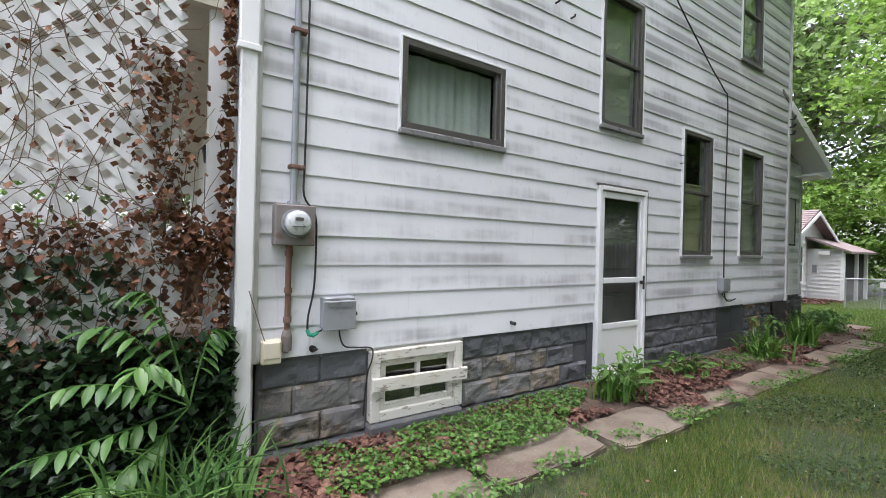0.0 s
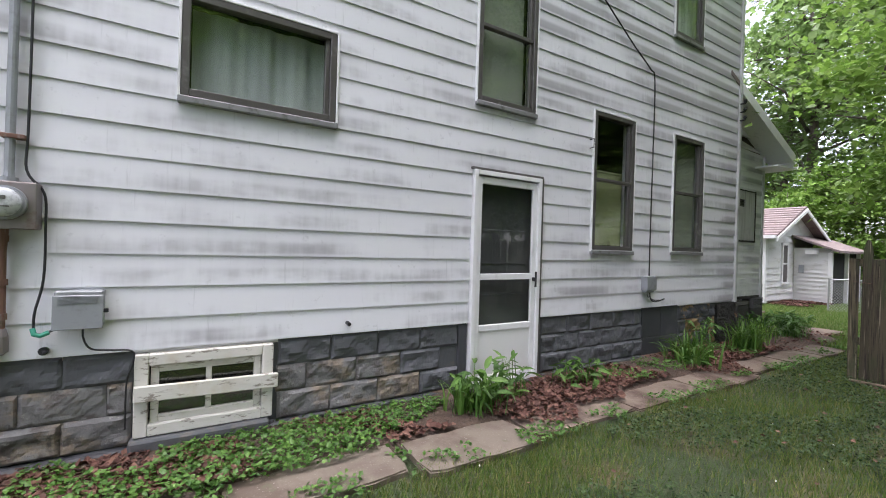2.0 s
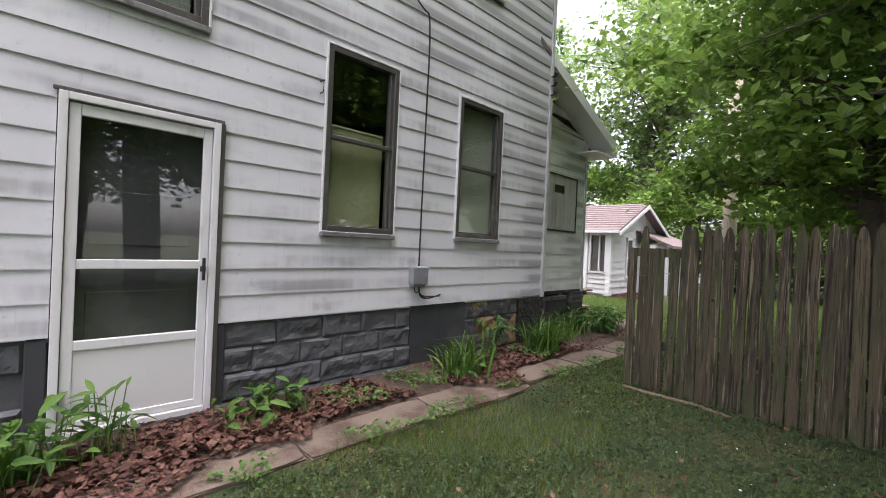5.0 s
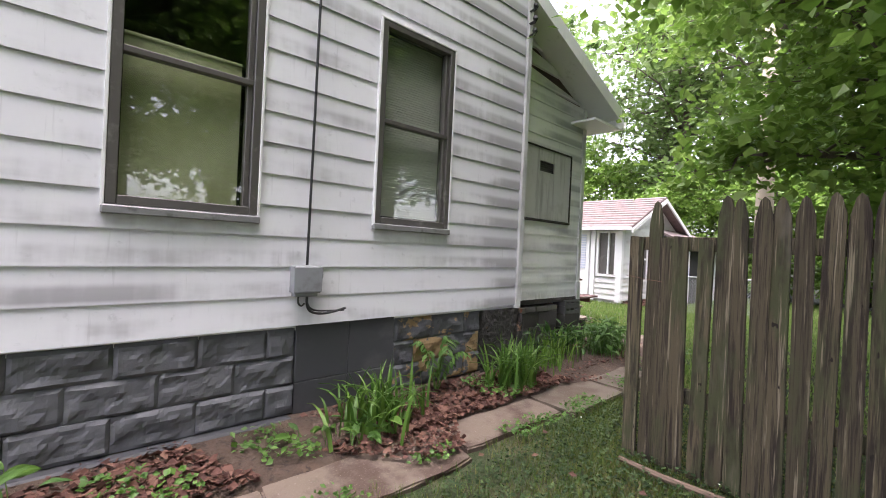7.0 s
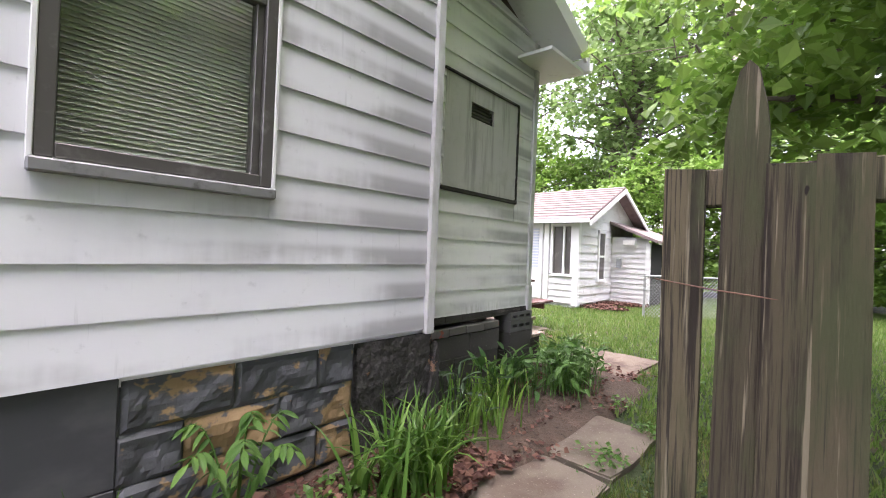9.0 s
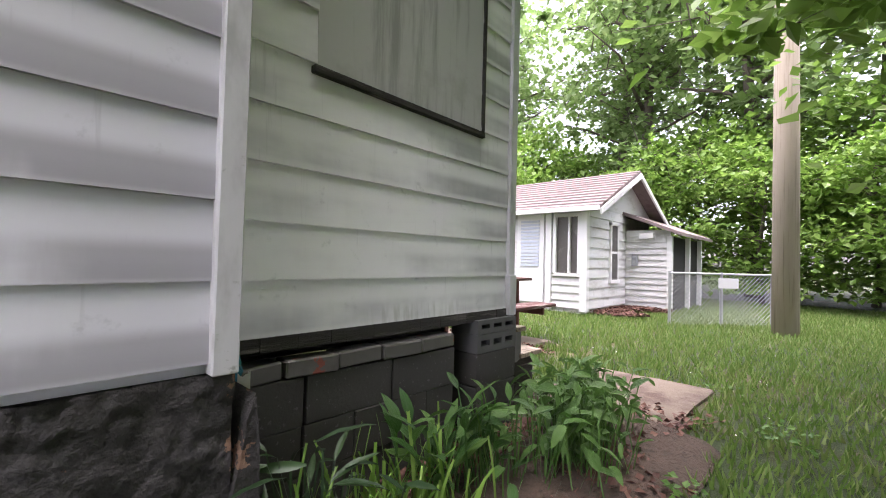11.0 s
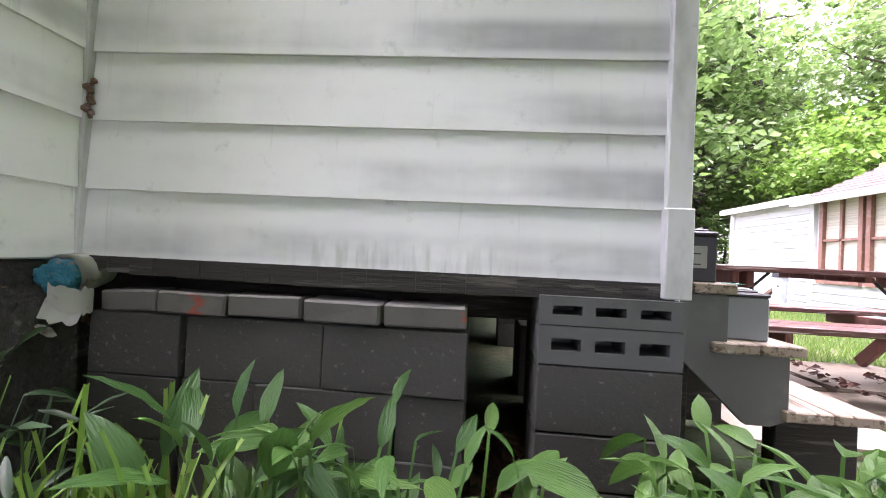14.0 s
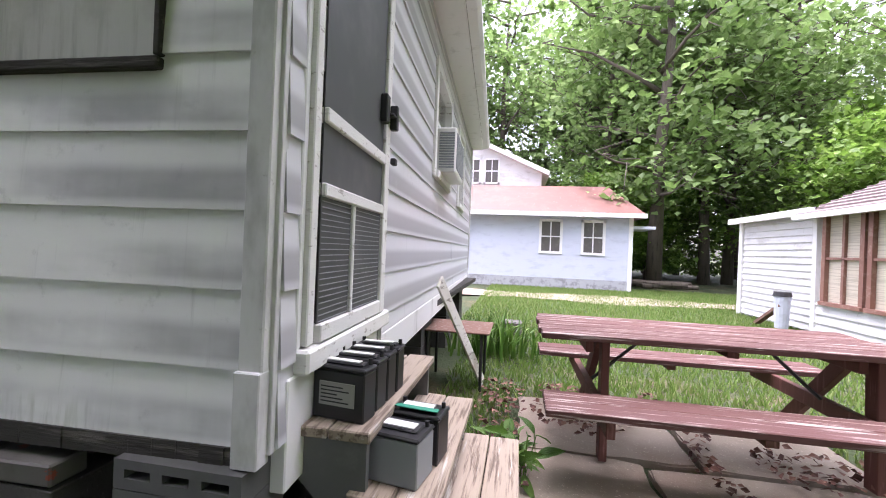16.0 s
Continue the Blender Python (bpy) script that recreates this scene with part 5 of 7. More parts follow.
cable("cable", [(0.70, 3.005, 6.0), (0.70, 3.005, 4.0), (0.695, 3.005, 2.6), (0.69, 3.005, 1.98), (0.69, 3.0, 1.76), (0.765, 3.0, 1.64), (0.775, 2.995, 1.45), (0.77, 3.005, 1.15), (0.735, 3.005, 0.95), (0.745, 3.005, 0.84), (0.83, 3.0, 0.86)], 0.007, "black cable running down the siding")
cable("cable", [(0.95, 3.0, 0.87), (0.955, 2.99, 0.80), (0.99, 2.99, 0.735), (1.08, 3.0, 0.715), (1.19, 2.99, 0.70), (1.195, 2.985, 0.62), (1.165, 3.0, 0.5), (1.16, 3.04, 0.2)], 0.006, "black cable from the grey box to the cellar window")
cable("cable", [(0.36, 2.93, 1.15), (0.40, 2.94, 1.02), (0.445, 2.97, 0.88), (0.475, 2.99, 0.80)], 0.003, "thin wire hanging by the downspout", M_TWIG)
cable("cable", [(4.1, 3.01, 5.6), (5.0, 3.01, 4.75), (6.0, 3.01, 4.05), (6.45, 3.01, 3.78), (6.56, 3.005, 3.62), (6.565, 3.005, 2.6), (6.56, 3.005, 1.6), (6.555, 3.0, 1.12)], 0.009, "black cable swagged along the siding down to a box")
tagged(new("ground_clamp", mesh_of("ground_clamp", (lambda b: (tube(b, [(0.80, 3.0, 0.845), (0.765, 2.985, 0.83), (0.74, 2.985, 0.84), (0.73, 3.0, 0.87)], 0.013, 8), b)[1])(bmesh.new()), M_GREEN)), "green wire clamp on the siding", "clamp")
gb = thing("utility_box", (0.93, 3.02, 0.86), "grey metal service box with a ribbed cover", "utility box")
bm = bmesh.new()
box(bm, 0.825, 1.045, 2.955, 3.045, 0.865, 1.085, 0.008)
part("case", bm, M_GREYMETAL, gb)
bm = bmesh.new()
box(bm, 0.82, 1.05, 2.945, 2.955, 0.86, 1.06, 0.004)
cover = part("cover", bm, M_GREYMETAL, gb)
for i in range(6):
    bm = bmesh.new()
    box(bm, 0.845, 1.025, 2.94, 2.946, 1.015 + 0.007 * i, 1.018 + 0.007 * i)
    part("rib", bm, M_GREYMETAL, cover)
bm = bmesh.new()
box(bm, 1.046, 1.07, 2.97, 2.99, 0.95, 0.975, 0.003)
part("latch", bm, M_BLACK, gb)
yb = thing("junction_box", (0.5, 3.0, 0.67), "cream plastic telephone junction box", "junction box")
bm = bmesh.new()
box(bm, 0.445, 0.565, 2.965, 3.04, 0.675, 0.825, 0.008)
part("case", bm, M_BEIGE, yb)
bm = bmesh.new()
box(bm, 0.455, 0.555, 2.958, 2.966, 0.71, 0.815, 0.004)
part("cover", bm, M_BEIGE, yb)
eb = thing("disconnect_box", (6.55, 3.0, 0.92), "small grey electrical box with cables below", "electrical box")
bm = bmesh.new()
box(bm, 6.455, 6.645, 2.955, 3.045, 0.93, 1.115, 0.006)
box(bm, 6.45, 6.65, 2.95, 2.956, 0.94, 1.11, 0.003)
box(bm, 6.47, 6.63, 2.975, 3.04, 0.905, 0.932, 0.003)
part("case", bm, M_GREYMETAL, eb)
bm = bmesh.new()
box(bm, 6.648, 6.668, 2.98, 3.0, 1.03, 1.06, 0.003)
part("switch", bm, M_BLACK, eb)
cable("cable", [(6.56, 2.99, 0.93), (6.56, 2.98, 0.84), (6.60, 2.975, 0.795), (6.70, 2.97, 0.785), (6.84, 2.96, 0.815)], 0.009, "black cable looping under the electrical box")
cable("cable", [(6.56, 2.99, 0.93), (6.565, 2.985, 0.85), (6.61, 2.98, 0.81), (6.72, 2.975, 0.80), (6.83, 2.965, 0.80)], 0.007, "black cable looping under the electrical box")
cable("cable", [(6.50, 2.99, 0.93), (6.495, 2.98, 0.87), (6.515, 2.975, 0.845), (6.54, 2.98, 0.86)], 0.006, "short black wire under the electrical box")
bm = bmesh.new()
tube(bm, [(2.575, 3.05, 0.775), (2.575, 2.985, 0.77)], 0.016, 10)
solid("vent_pipe", bm, M_BLACK, "short black pipe stub through the siding", "pipe")
for zi, z in enumerate((3.55, 3.68, 3.81)):
    bm = bmesh.new()
    tube(bm, [(8.87, 3.02, z), (8.87, 2.96, z), (8.87, 2.95, z + 0.03), (8.87, 2.95, z + 0.06)], [0.012, 0.018, 0.028, 0.02], 10)
    solid("insulator", bm, M_BLACK, "small dark insulator bracket on the corner", "bracket", group="brackets on the corner")
for x, z in ((3.05, 4.15), (3.05, 3.98), (3.06, 3.86), (3.28, 3.78)):
    bm = bmesh.new()
    tube(bm, [(x, 3.05, z), (x, 2.99, z), (x, 2.985, z + 0.02)], 0.01, 8)
    solid("wall_hook", bm, M_BLACK, "small dark hook on the siding", "hook", group="hooks on the siding")
bm = bmesh.new()
for i in range(11):
    a = bmesh.ops.create_icosphere(bm, subdivisions=1, radius=0.007 + 0.003 * (i % 3))
    bmesh.ops.translate(bm, vec=(8.956 + 0.007 * math.sin(i * 2.1), 3.318 + 0.006 * math.cos(i * 1.3), 1.105 + 0.0105 * i), verts=a["verts"])
solid("mud_nest", bm, M_RUST, "small crusty brown insect nest in the wall corner", "nest", smooth=True)
bm = bmesh.new()
tube(bm, [(0.775, 3.05, 0.735), (0.775, 3.012, 0.735)], [0.02, 0.024], 12)
tube(bm, [(0.775, 3.02, 0.735), (0.785, 2.99, 0.73), (0.80, 2.985, 0.74)], 0.008, 8)
solid("pipe_stub", bm, M_BLACK, "small black pipe stub in a ragged hole", "pipe")
bm = bmesh.new()
tube(bm, [(5.40, 3.04, 2.60), (5.40, 2.985, 2.60), (5.40, 2.98, 2.70), (5.40, 3.04, 2.70)], 0.006, 8)
solid("wall_hook", bm, M_BLACK, "small black wire loop beside the window", "hook", group="hooks on the siding")
ds = thing("downspout", (0.33, 2.97, 0.1), "white metal downspout down the house corner", "downspout")
bm = bmesh.new()
box(bm, 0.285, 0.385, 2.935, 3.01, 0.12, 2.62, 0.01)
part("lower_pipe", bm, M_TRIM, ds)
bm = bmesh.new()
box(bm, 0.275, 0.39, 2.925, 3.01, 2.62, 6.3, 0.01)
part("upper_pipe", bm, M_TRIM, ds)
bm = bmesh.new()
box(bm, 0.265, 0.40, 2.918, 3.02, 2.60, 2.64, 0.004)
part("band", bm, M_TRIM, ds)

# ---- front porch behind the lattice ----
porch = thing("porch", (-1.2, 5, 0), "covered front porch with tan ceiling and white posts", "porch", kind="structure")
bm = bmesh.new()
box(bm, -2.6, 0.30, 3.06, 8.9, 2.95, 3.05)
box(bm, -2.6, 0.30, 3.06, 3.12, 2.86, 2.95)
part("porch_ceiling", bm, M_TAN, porch)
bm = bmesh.new()
box(bm, -2.6, 0.28, 3.08, 8.9, 0.78, 0.86)
part("porch_floor", bm, M_STEPWOOD, porch)
# porch base takes the near-black shade colour, for the gloom behind ivy
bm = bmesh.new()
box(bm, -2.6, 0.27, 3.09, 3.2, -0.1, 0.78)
part("porch_skirt", bm, M_DARK, porch, "porch base painted near-black for the shade behind ivy")
bm = bmesh.new()
box(bm, -2.6, 0.20, 3.14, 3.24, 1.25, 1.36, 0.006)
box(bm, -2.6, 0.20, 3.15, 3.22, 0.98, 1.25, 0.0)
part("rail", bm, M_RUST, porch, "brown porch rail and panel")
bm = bmesh.new()
box(bm, 0.13, 0.235, 3.1, 3.2, 0.8, 2.95, 0.006)
box(bm, -2.6, -2.48, 3.1, 3.2, 0.0, 2.95, 0.006)
part("post", bm, M_TRIM, porch)
bm = bmesh.new()
box(bm, -2.6, 0.3, 8.85, 8.95, 0.8, 1.55)
box(bm, -2.6, 0.3, 8.85, 8.95, 2.3, 2.95)
for x in (-2.6, -1.6, -0.62, 0.2):
    box(bm, x, x + 0.1, 8.845, 8.955, 1.55, 2.3)
part("far_wall", bm, M_TRIM, porch, "white far end wall with openings")
bm = bmesh.new()
box(bm, -2.6, -2.5, 3.3, 8.8, 0.86, 1.35)
for yy in (4.4, 6.0, 7.6):
    box(bm, -2.61, -2.49, yy, yy + 0.12, 1.7, 2.95)
part("front_wall", bm, M_TRIM, porch, "low white front wall with posts")
bm = bmesh.new()
box(bm, 0.24, 0.31, 4.6, 5.5, 0.86, 2.2, 0.006)
box(bm, 0.22, 0.31, 3.9, 4.2, 1.55, 2.1, 0.006)
part("porch_door", bm, M_OLDSILL, porch, "dark porch door and shutter")
lamp = thing("porch_lamp", (0.2, 3.7, 2.0), "small black carriage lamp on the porch wall", "lamp")
bm = bmesh.new()
tube(bm, [(0.18, 3.7, 2.12), (0.18, 3.7, 2.02)], [0.055, 0.04], 6)
part("cage", bm, M_BLACK, lamp)
bm = bmesh.new()
tube(bm, [(0.18, 3.7, 2.17), (0.18, 3.7, 2.12)], [0.01, 0.07], 6)
box(bm, 0.17, 0.3, 3.69, 3.71, 2.12, 2.14)
part("cap", bm, M_BLACK, lamp)

lattice = thing("lattice_panel", (-0.7, 3.0, 0.9), "white diagonal lattice screen tangled with dead vines", "lattice", kind="structure")
LX0, LX1, LZ0, LZ1 = -1.75, 0.0, 0.86, 3.4


def lattice_strip(c, sign, y):
    """A strip along x + sign * z = c, clipped to the panel."""
    pts = []
    for z in (LZ0, LZ1):
        pts.append((c - sign * z, z))
    (xa, za), (xb, zb) = pts
    def clip(x, z, x2, z2):
        if x < LX0 or x > LX1:
            lim = LX0 if x < LX0 else LX1
            t = (lim - x) / (x2 - x)
            return lim, z + (z2 - z) * t
        return x, z
    if max(xa, xb) < LX0 or min(xa, xb) > LX1:
        return None
    a, b = clip(xa, za, xb, zb), clip(xb, zb, xa, za)
    if math.hypot(a[0] - b[0], a[1] - b[1]) < 0.08:
        return None
    bm = bmesh.new()
    d = Vector((b[0] - a[0], 0, b[1] - a[1]))
    n = Vector((-d.z, 0, d.x)).normalized() * 0.0235
    A, B = Vector((a[0], y, a[1])), Vector((b[0], y, b[1]))
    v = [bm.verts.new(p + Vector((0, o, 0))) for o in (0, 0.007) for p in (A - n, B - n, B + n, A + n)]
    for f in ((0, 1, 2, 3), (7, 6, 5, 4), (0, 4, 5, 1), (1, 5, 6, 2), (2, 6, 7, 3), (3, 7, 4, 0)):
        bm.faces.new([v[i] for i in f])
    return bm


for sign, y in ((1, 2.985), (-1, 2.993)):
    c = LX0 - 3.6
    while c < LX1 + 3.6:
        s = lattice_strip(c, sign, y)
        if s:
            part("lattice_strip", s, M_TRIM, lattice)
        c += 0.132


# ---- the white cottage beyond the yard ----
def clapboards(bm, a, b, z0, z1, pitch=0.11, proud=0.028):
    """Lapped boards on a vertical plane from a to b, facing to the right of a -> b."""
    A, B = Vector((*a, 0)), Vector((*b, 0))
    d = (B - A).normalized()
    n = Vector((d.y, -d.x, 0))
    z, rows = z0, []
    while z < z1 - 0.01:
        t = min(z + pitch, z1)
        rows += [(proud, z), (0.001, t)]
        z += pitch
    cols = [[bm.verts.new(Q + n * o + Vector((0, 0, h))) for o, h in rows] for Q in (A, B)]
    for k in range(len(rows) - 1):
        bm.faces.new((cols[0][k], cols[0][k + 1], cols[1][k + 1], cols[1][k]))


cot = thing("cottage", (18, 8, 0), "low white clapboard cottage with pink-grey shingle roof", "house")


def cbox(name, dims, material, label="", parent=cot, bevel=0.0):
    bm = bmesh.new()
    for d in (dims[:4] if name == "window" else dims):
        box(bm, *d, bevel)
    made = part(name, bm, material, parent, label)
    for d in (dims[4:] if name == "window" else ()):
        cbox("bar", [d], material, "", made, bevel)
    return made


for a, b, z0, z1, pitch in (((16.2, 10.5), (16.2, 7.1), 0.1, 0.60, 0.15), ((16.2, 7.16), (16.2, 6.98), 0.1, 2.0, 0.11), ((16.2, 6.2), (16.2, 5.42), 0.1, 0.72, 0.15), ((16.2, 5.44), (18.22, 5.44), 0.1, 2.1, 0.2), ((18.2, 5.42), (18.2, 4.5), 0.05, 1.75, 0.13), ((16.36, 13.2), (16.36, 10.5), 0.05, 2.1, 0.13)):
    bm = bmesh.new()
    clapboards(bm, a, b, z0, z1, pitch)
    part("wall", bm, M_WHITEHOUSE, cot)
cbox("wall_core", [(16.23, 19.9, 5.47, 10.48, 0.0, 2.05), (18.23, 20.5, 4.55, 5.46, 0.0, 1.55), (16.39, 19.5, 10.5, 13.18, 0.0, 2.1)], M_WHITEHOUSE)
bm = bmesh.new()
prism(bm, [(16.0, 2.06), (18.1, 3.06), (20.2, 2.06), (20.2, 2.0), (18.1, 2.98), (16.0, 2.0)], 5.1, 10.7)
part("roof", bm, M_ROOF, cot)
bm = bmesh.new()
for i in range(12):
    u = i / 12
    box(bm, 16.0 + 2.1 * u, 16.0 + 2.1 * (u + 1 / 12) + 0.02, 5.09, 10.71, 2.062 + u, 2.068 + u + 0.02)
part("shingle_course", bm, M_ROOF, cot)
bm = bmesh.new()
prism(bm, [(18.1, 3.0), (16.25, 2.1), (19.95, 2.1)], 5.43, 5.5)
part("gable", bm, M_WHITEHOUSE, cot)
bm = bmesh.new()
prism(bm, [(16.0, 2.0), (18.1, 2.99), (20.2, 2.0), (20.2, 1.9), (18.1, 2.88), (16.0, 1.9)], 5.06, 5.1)
part("rake_board", bm, M_TRIM, cot)
cbox("gutter", [(15.93, 16.01, 5.1, 10.7, 1.97, 2.06)], M_TRIM)
bm = bmesh.new()
prism(bm, [(4.25, 1.60), (5.5, 2.12), (5.5, 2.19), (4.25, 1.67)], -20.9, -18.0, pose(0, 0, 0, 0, 0, 90))
part("porch_roof", bm, M_ROOF, cot)
bm = bmesh.new()
prism(bm, [(16.2, 2.10), (18.6, 2.55), (18.6, 2.62), (16.15, 2.18)], 10.5, 13.35)
part("side_roof", bm, M_ROOF, cot)
cbox("fascia", [(16.1, 16.2, 10.5, 13.35, 2.07, 2.19)], M_TRIM)
for d in [(16.16, 16.26, 10.42, 10.52, 0.05, 2.05), (16.14, 16.24, 6.16, 6.28, 0.05, 2.0), (16.14, 16.26, 5.4, 5.54, 0.05, 2.0), (16.3, 16.4, 13.1, 13.24, 0.0, 2.1), (18.15, 18.25, 4.46, 4.56, 0.0, 1.6)]:
    cbox("corner_board", [d], M_TRIM)
for y0, y1, z0, z1 in ((9.42, 10.28, 0.62, 2.02), (8.5, 9.36, 0.62, 2.02), (7.75, 8.44, 0.62, 2.02), (7.16, 7.70, 0.70, 1.98)):
    w = cbox("window", [(16.15, 16.24, y0, y0 + 0.08, z0, z1), (16.15, 16.24, y1 - 0.08, y1, z0, z1), (16.15, 16.24, y0, y1, z1, z1 + 0.06), (16.12, 16.24, y0, y1, z0 - 0.06, z0), (16.17, 16.23, y0, y1, (z0 + z1) / 2 - 0.02, (z0 + z1) / 2 + 0.02), (16.17, 16.23, (y0 + y1) / 2 - 0.025, (y0 + y1) / 2 + 0.025, z0, z1)], M_BROWNTRIM, "red-brown framed window with cream blind")
    cbox("blind", [(16.215, 16.22, y0, y1, z0, z1)], M_CREAM, "cream blind", w)
d = cbox("door", [(16.16, 16.22, 6.34, 6.98, 0.15, 2.0)], M_TRIM, "white louvred door")
cbox("louvre", [(16.14, 16.16, 6.44, 6.88, 0.9 + 0.07 * i, 0.94 + 0.07 * i) for i in range(14)], M_BLUEHOUSE, "", d)
w = cbox("window", [(16.15, 16.23, 5.54, 5.6, 0.75, 1.92), (16.15, 16.23, 5.76, 5.8, 0.75, 1.92), (16.15, 16.23, 6.06, 6.12, 0.75, 1.92), (16.15, 16.23, 5.54, 6.12, 1.9, 1.96), (16.15, 16.23, 5.54, 6.12, 0.72, 0.78)], M_TRIM, "white porch window with dark panes")
cbox("pane", [(16.21, 16.215, 5.58, 6.1, 0.77, 1.92)], M_DARKWIN, "", w)
w = cbox("window", [(17.25, 17.31, 5.38, 5.45, 0.62, 1.85), (17.63, 17.69, 5.38, 5.45, 0.62, 1.85), (17.25, 17.69, 5.38, 5.45, 1.8, 1.88), (17.22, 17.72, 5.36, 5.45, 0.58, 0.65), (17.3, 17.64, 5.385, 5.45, 1.2, 1.25)], M_TRIM, "white sash window with dark panes")
cbox("pane", [(17.3, 17.64, 5.396, 5.404, 0.64, 1.82)], M_DARKWIN, "", w)
cbox("meter_box", [(18.12, 18.2, 5.15, 5.27, 0.95, 1.2)], M_GREYMETAL, "small grey meter", cot, 0.006)
cbox("vent_hood", [(18.06, 18.2, 4.8, 5.1, 1.55, 1.68)], M_TRIM, "", cot, 0.01)
for x in (19.3, 20.4):
    cbox("porch_post", [(x, x + 0.09, 4.4, 4.49, 0, 1.62)], M_TRIM)
# flat near-black sheet paints the shade of an open porch
cbox("porch_recess", [(18.3, 20.45, 4.5, 4.56, 0.0, 1.6)], M_DARK, "near-black sheet painted for the shade of an open porch")
ch = cbox("chimney", [(17.95, 18.3, 8.65, 9.0, 2.8, 3.62)], M_CHIMNEY, "red brick chimney")
cbox("chimney_brick", [(17.942, 18.308, 8.642, 9.008, 2.85 + 0.075 * i, 2.91 + 0.075 * i) for i in range(10)], M_CHIMNEY, "", ch)
can = thing("trash_can", (15.9, 10.75, 0), "grey-blue plastic bin with a dark lid", "bin")
bm = bmesh.new()
tube(bm, [(15.95, 10.9, 0.05), (15.95, 10.9, 0.62)], [0.1, 0.13], 14)
part("body", bm, M_BLUEHOUSE, can)
bm = bmesh.new()
tube(bm, [(15.95, 10.9, 0.62), (15.95, 10.9, 0.70)], [0.145, 0.13], 14)
part("lid", bm, M_BLACK, can)
bm = bmesh.new()
box(bm, -0.05, 0.05, -0.03, 0.03, 0, 0.9, 0.004, Matrix.Translation((15.9, 11.6, 0.02)) @ pose(0, 0, 0, 60, 0, 0))
solid("leaning_timber", bm, M_RUST, "brown timber leaning on the white wall", "timber")

M_CMU_PALE = mat("pale_block_base", (0.42, 0.43, 0.45), 0.85, layers=[((5, 5, 5), 5, (0.26, 0.26, 0.27), 0.45, 0.65)], bump=[((20, 20, 20), 0.4, 0.01)])
# ---- the blue house at the back ----
bh = thing("blue_house", (11, 20, 0), "pale blue clapboard house with a faded red roof", "house")
B_OPEN = [(11.95, 12.78, 1.22, 2.47), (13.42, 14.25, 1.22, 2.47), (8.6, 9.4, 1.22, 2.47)]
bm = bmesh.new()
z = 0.35
while z < 2.62:
    for a, b, lo, hi in free_cells(5.0, 15.1, z, min(z + 0.12, 2.66), B_OPEN):
        p = [bm.verts.new(c) for c in ((a, 17.99, lo), (b, 17.99, lo), (b, 18.003, hi), (a, 18.003, hi), (a, 18.05, lo), (b, 18.05, lo))]
        bm.faces.new(p[:4])
        bm.faces.new((p[0], p[4], p[5], p[1]))
    z += 0.12
part("wall", bm, M_BLUEHOUSE, bh)


def hbox(name, dims, material, label="", parent=bh):
    bm = bmesh.new()
    for d in (dims[:4] if name == "window" else dims):
        box(bm, *d)
    made = part(name, bm, material, parent, label)
    for d in (dims[4:] if name == "window" else ()):
        hbox("bar", [d], material, "", made)
    return made


hbox("wall_core", [(5.0, 15.08, 18.06, 23.0, 0.3, 2.62)], M_BLUEHOUSE)
hbox("foundation", [(5.0, 15.1, 17.97, 18.06, -0.1, 0.34)], M_CMU_PALE, "pale grey block base")
hbox("corner_board", [(15.02, 15.16, 17.95, 18.05, 0.0, 2.64)], M_TRIM)
bm = bmesh.new()
v = [bm.verts.new(c) for c in ((4.6, 17.6, 2.66), (15.5, 17.6, 2.66), (14.6, 19.8, 3.95), (4.6, 19.8, 3.95), (15.5, 23.0, 2.66), (4.6, 17.6, 2.58), (15.5, 17.6, 2.58), (15.5, 23.0, 2.58), (4.6, 23, 2.58), (4.6, 23.0, 2.66))]
for f in ((0, 1, 2, 3), (1, 4, 2), (0, 5, 6, 1), (1, 6, 7, 4), (5, 8, 7, 6), (2, 4, 9, 3)):
    bm.faces.new([v[i] for i in f])
part("roof", bm, M_ROOF_R, bh)
hbox("eave_board", [(4.6, 15.5, 17.56, 17.61, 2.55, 2.70)], M_TRIM)
for a, b, z0, z1 in B_OPEN:
    w = hbox("window", [(a, a + 0.09, 17.96, 18.05, z0, z1), (b - 0.09, b, 17.96, 18.05, z0, z1), (a, b, 17.96, 18.05, z1 - 0.09, z1), (a, b, 17.95, 18.05, z0, z0 + 0.09), (a + 0.09, b - 0.09, 17.99, 18.03, (z0 + z1) / 2 - 0.02, (z0 + z1) / 2 + 0.02), ((a + b) / 2 - 0.02, (a + b) / 2 + 0.02, 17.99, 18.03, z0, z1)], M_TRIM, "white-framed four-pane window")
    hbox("pane", [(a + 0.05, b - 0.05, 18.035, 18.045, z0 + 0.05, z1 - 0.05)], M_DARKWIN, "", w)
hbox("upper_wall", [(3.0, 12.1, 21.0, 27.0, 2.6, 4.7)], M_WHITEHOUSE, "white upper storey")
bm = bmesh.new()
prism(bm, [(2.6, 4.55), (7.4, 6.85), (12.4, 4.55), (12.4, 4.75), (7.4, 7.05), (2.6, 4.75)], 20.7, 27.2)
part("upper_roof", bm, M_TRIM, bh)
bm = bmesh.new()
prism(bm, [(3.0, 4.69), (12.1, 4.69), (7.5, 6.85)], 21.0, 21.1)
part("upper_gable", bm, M_WHITEHOUSE, bh)
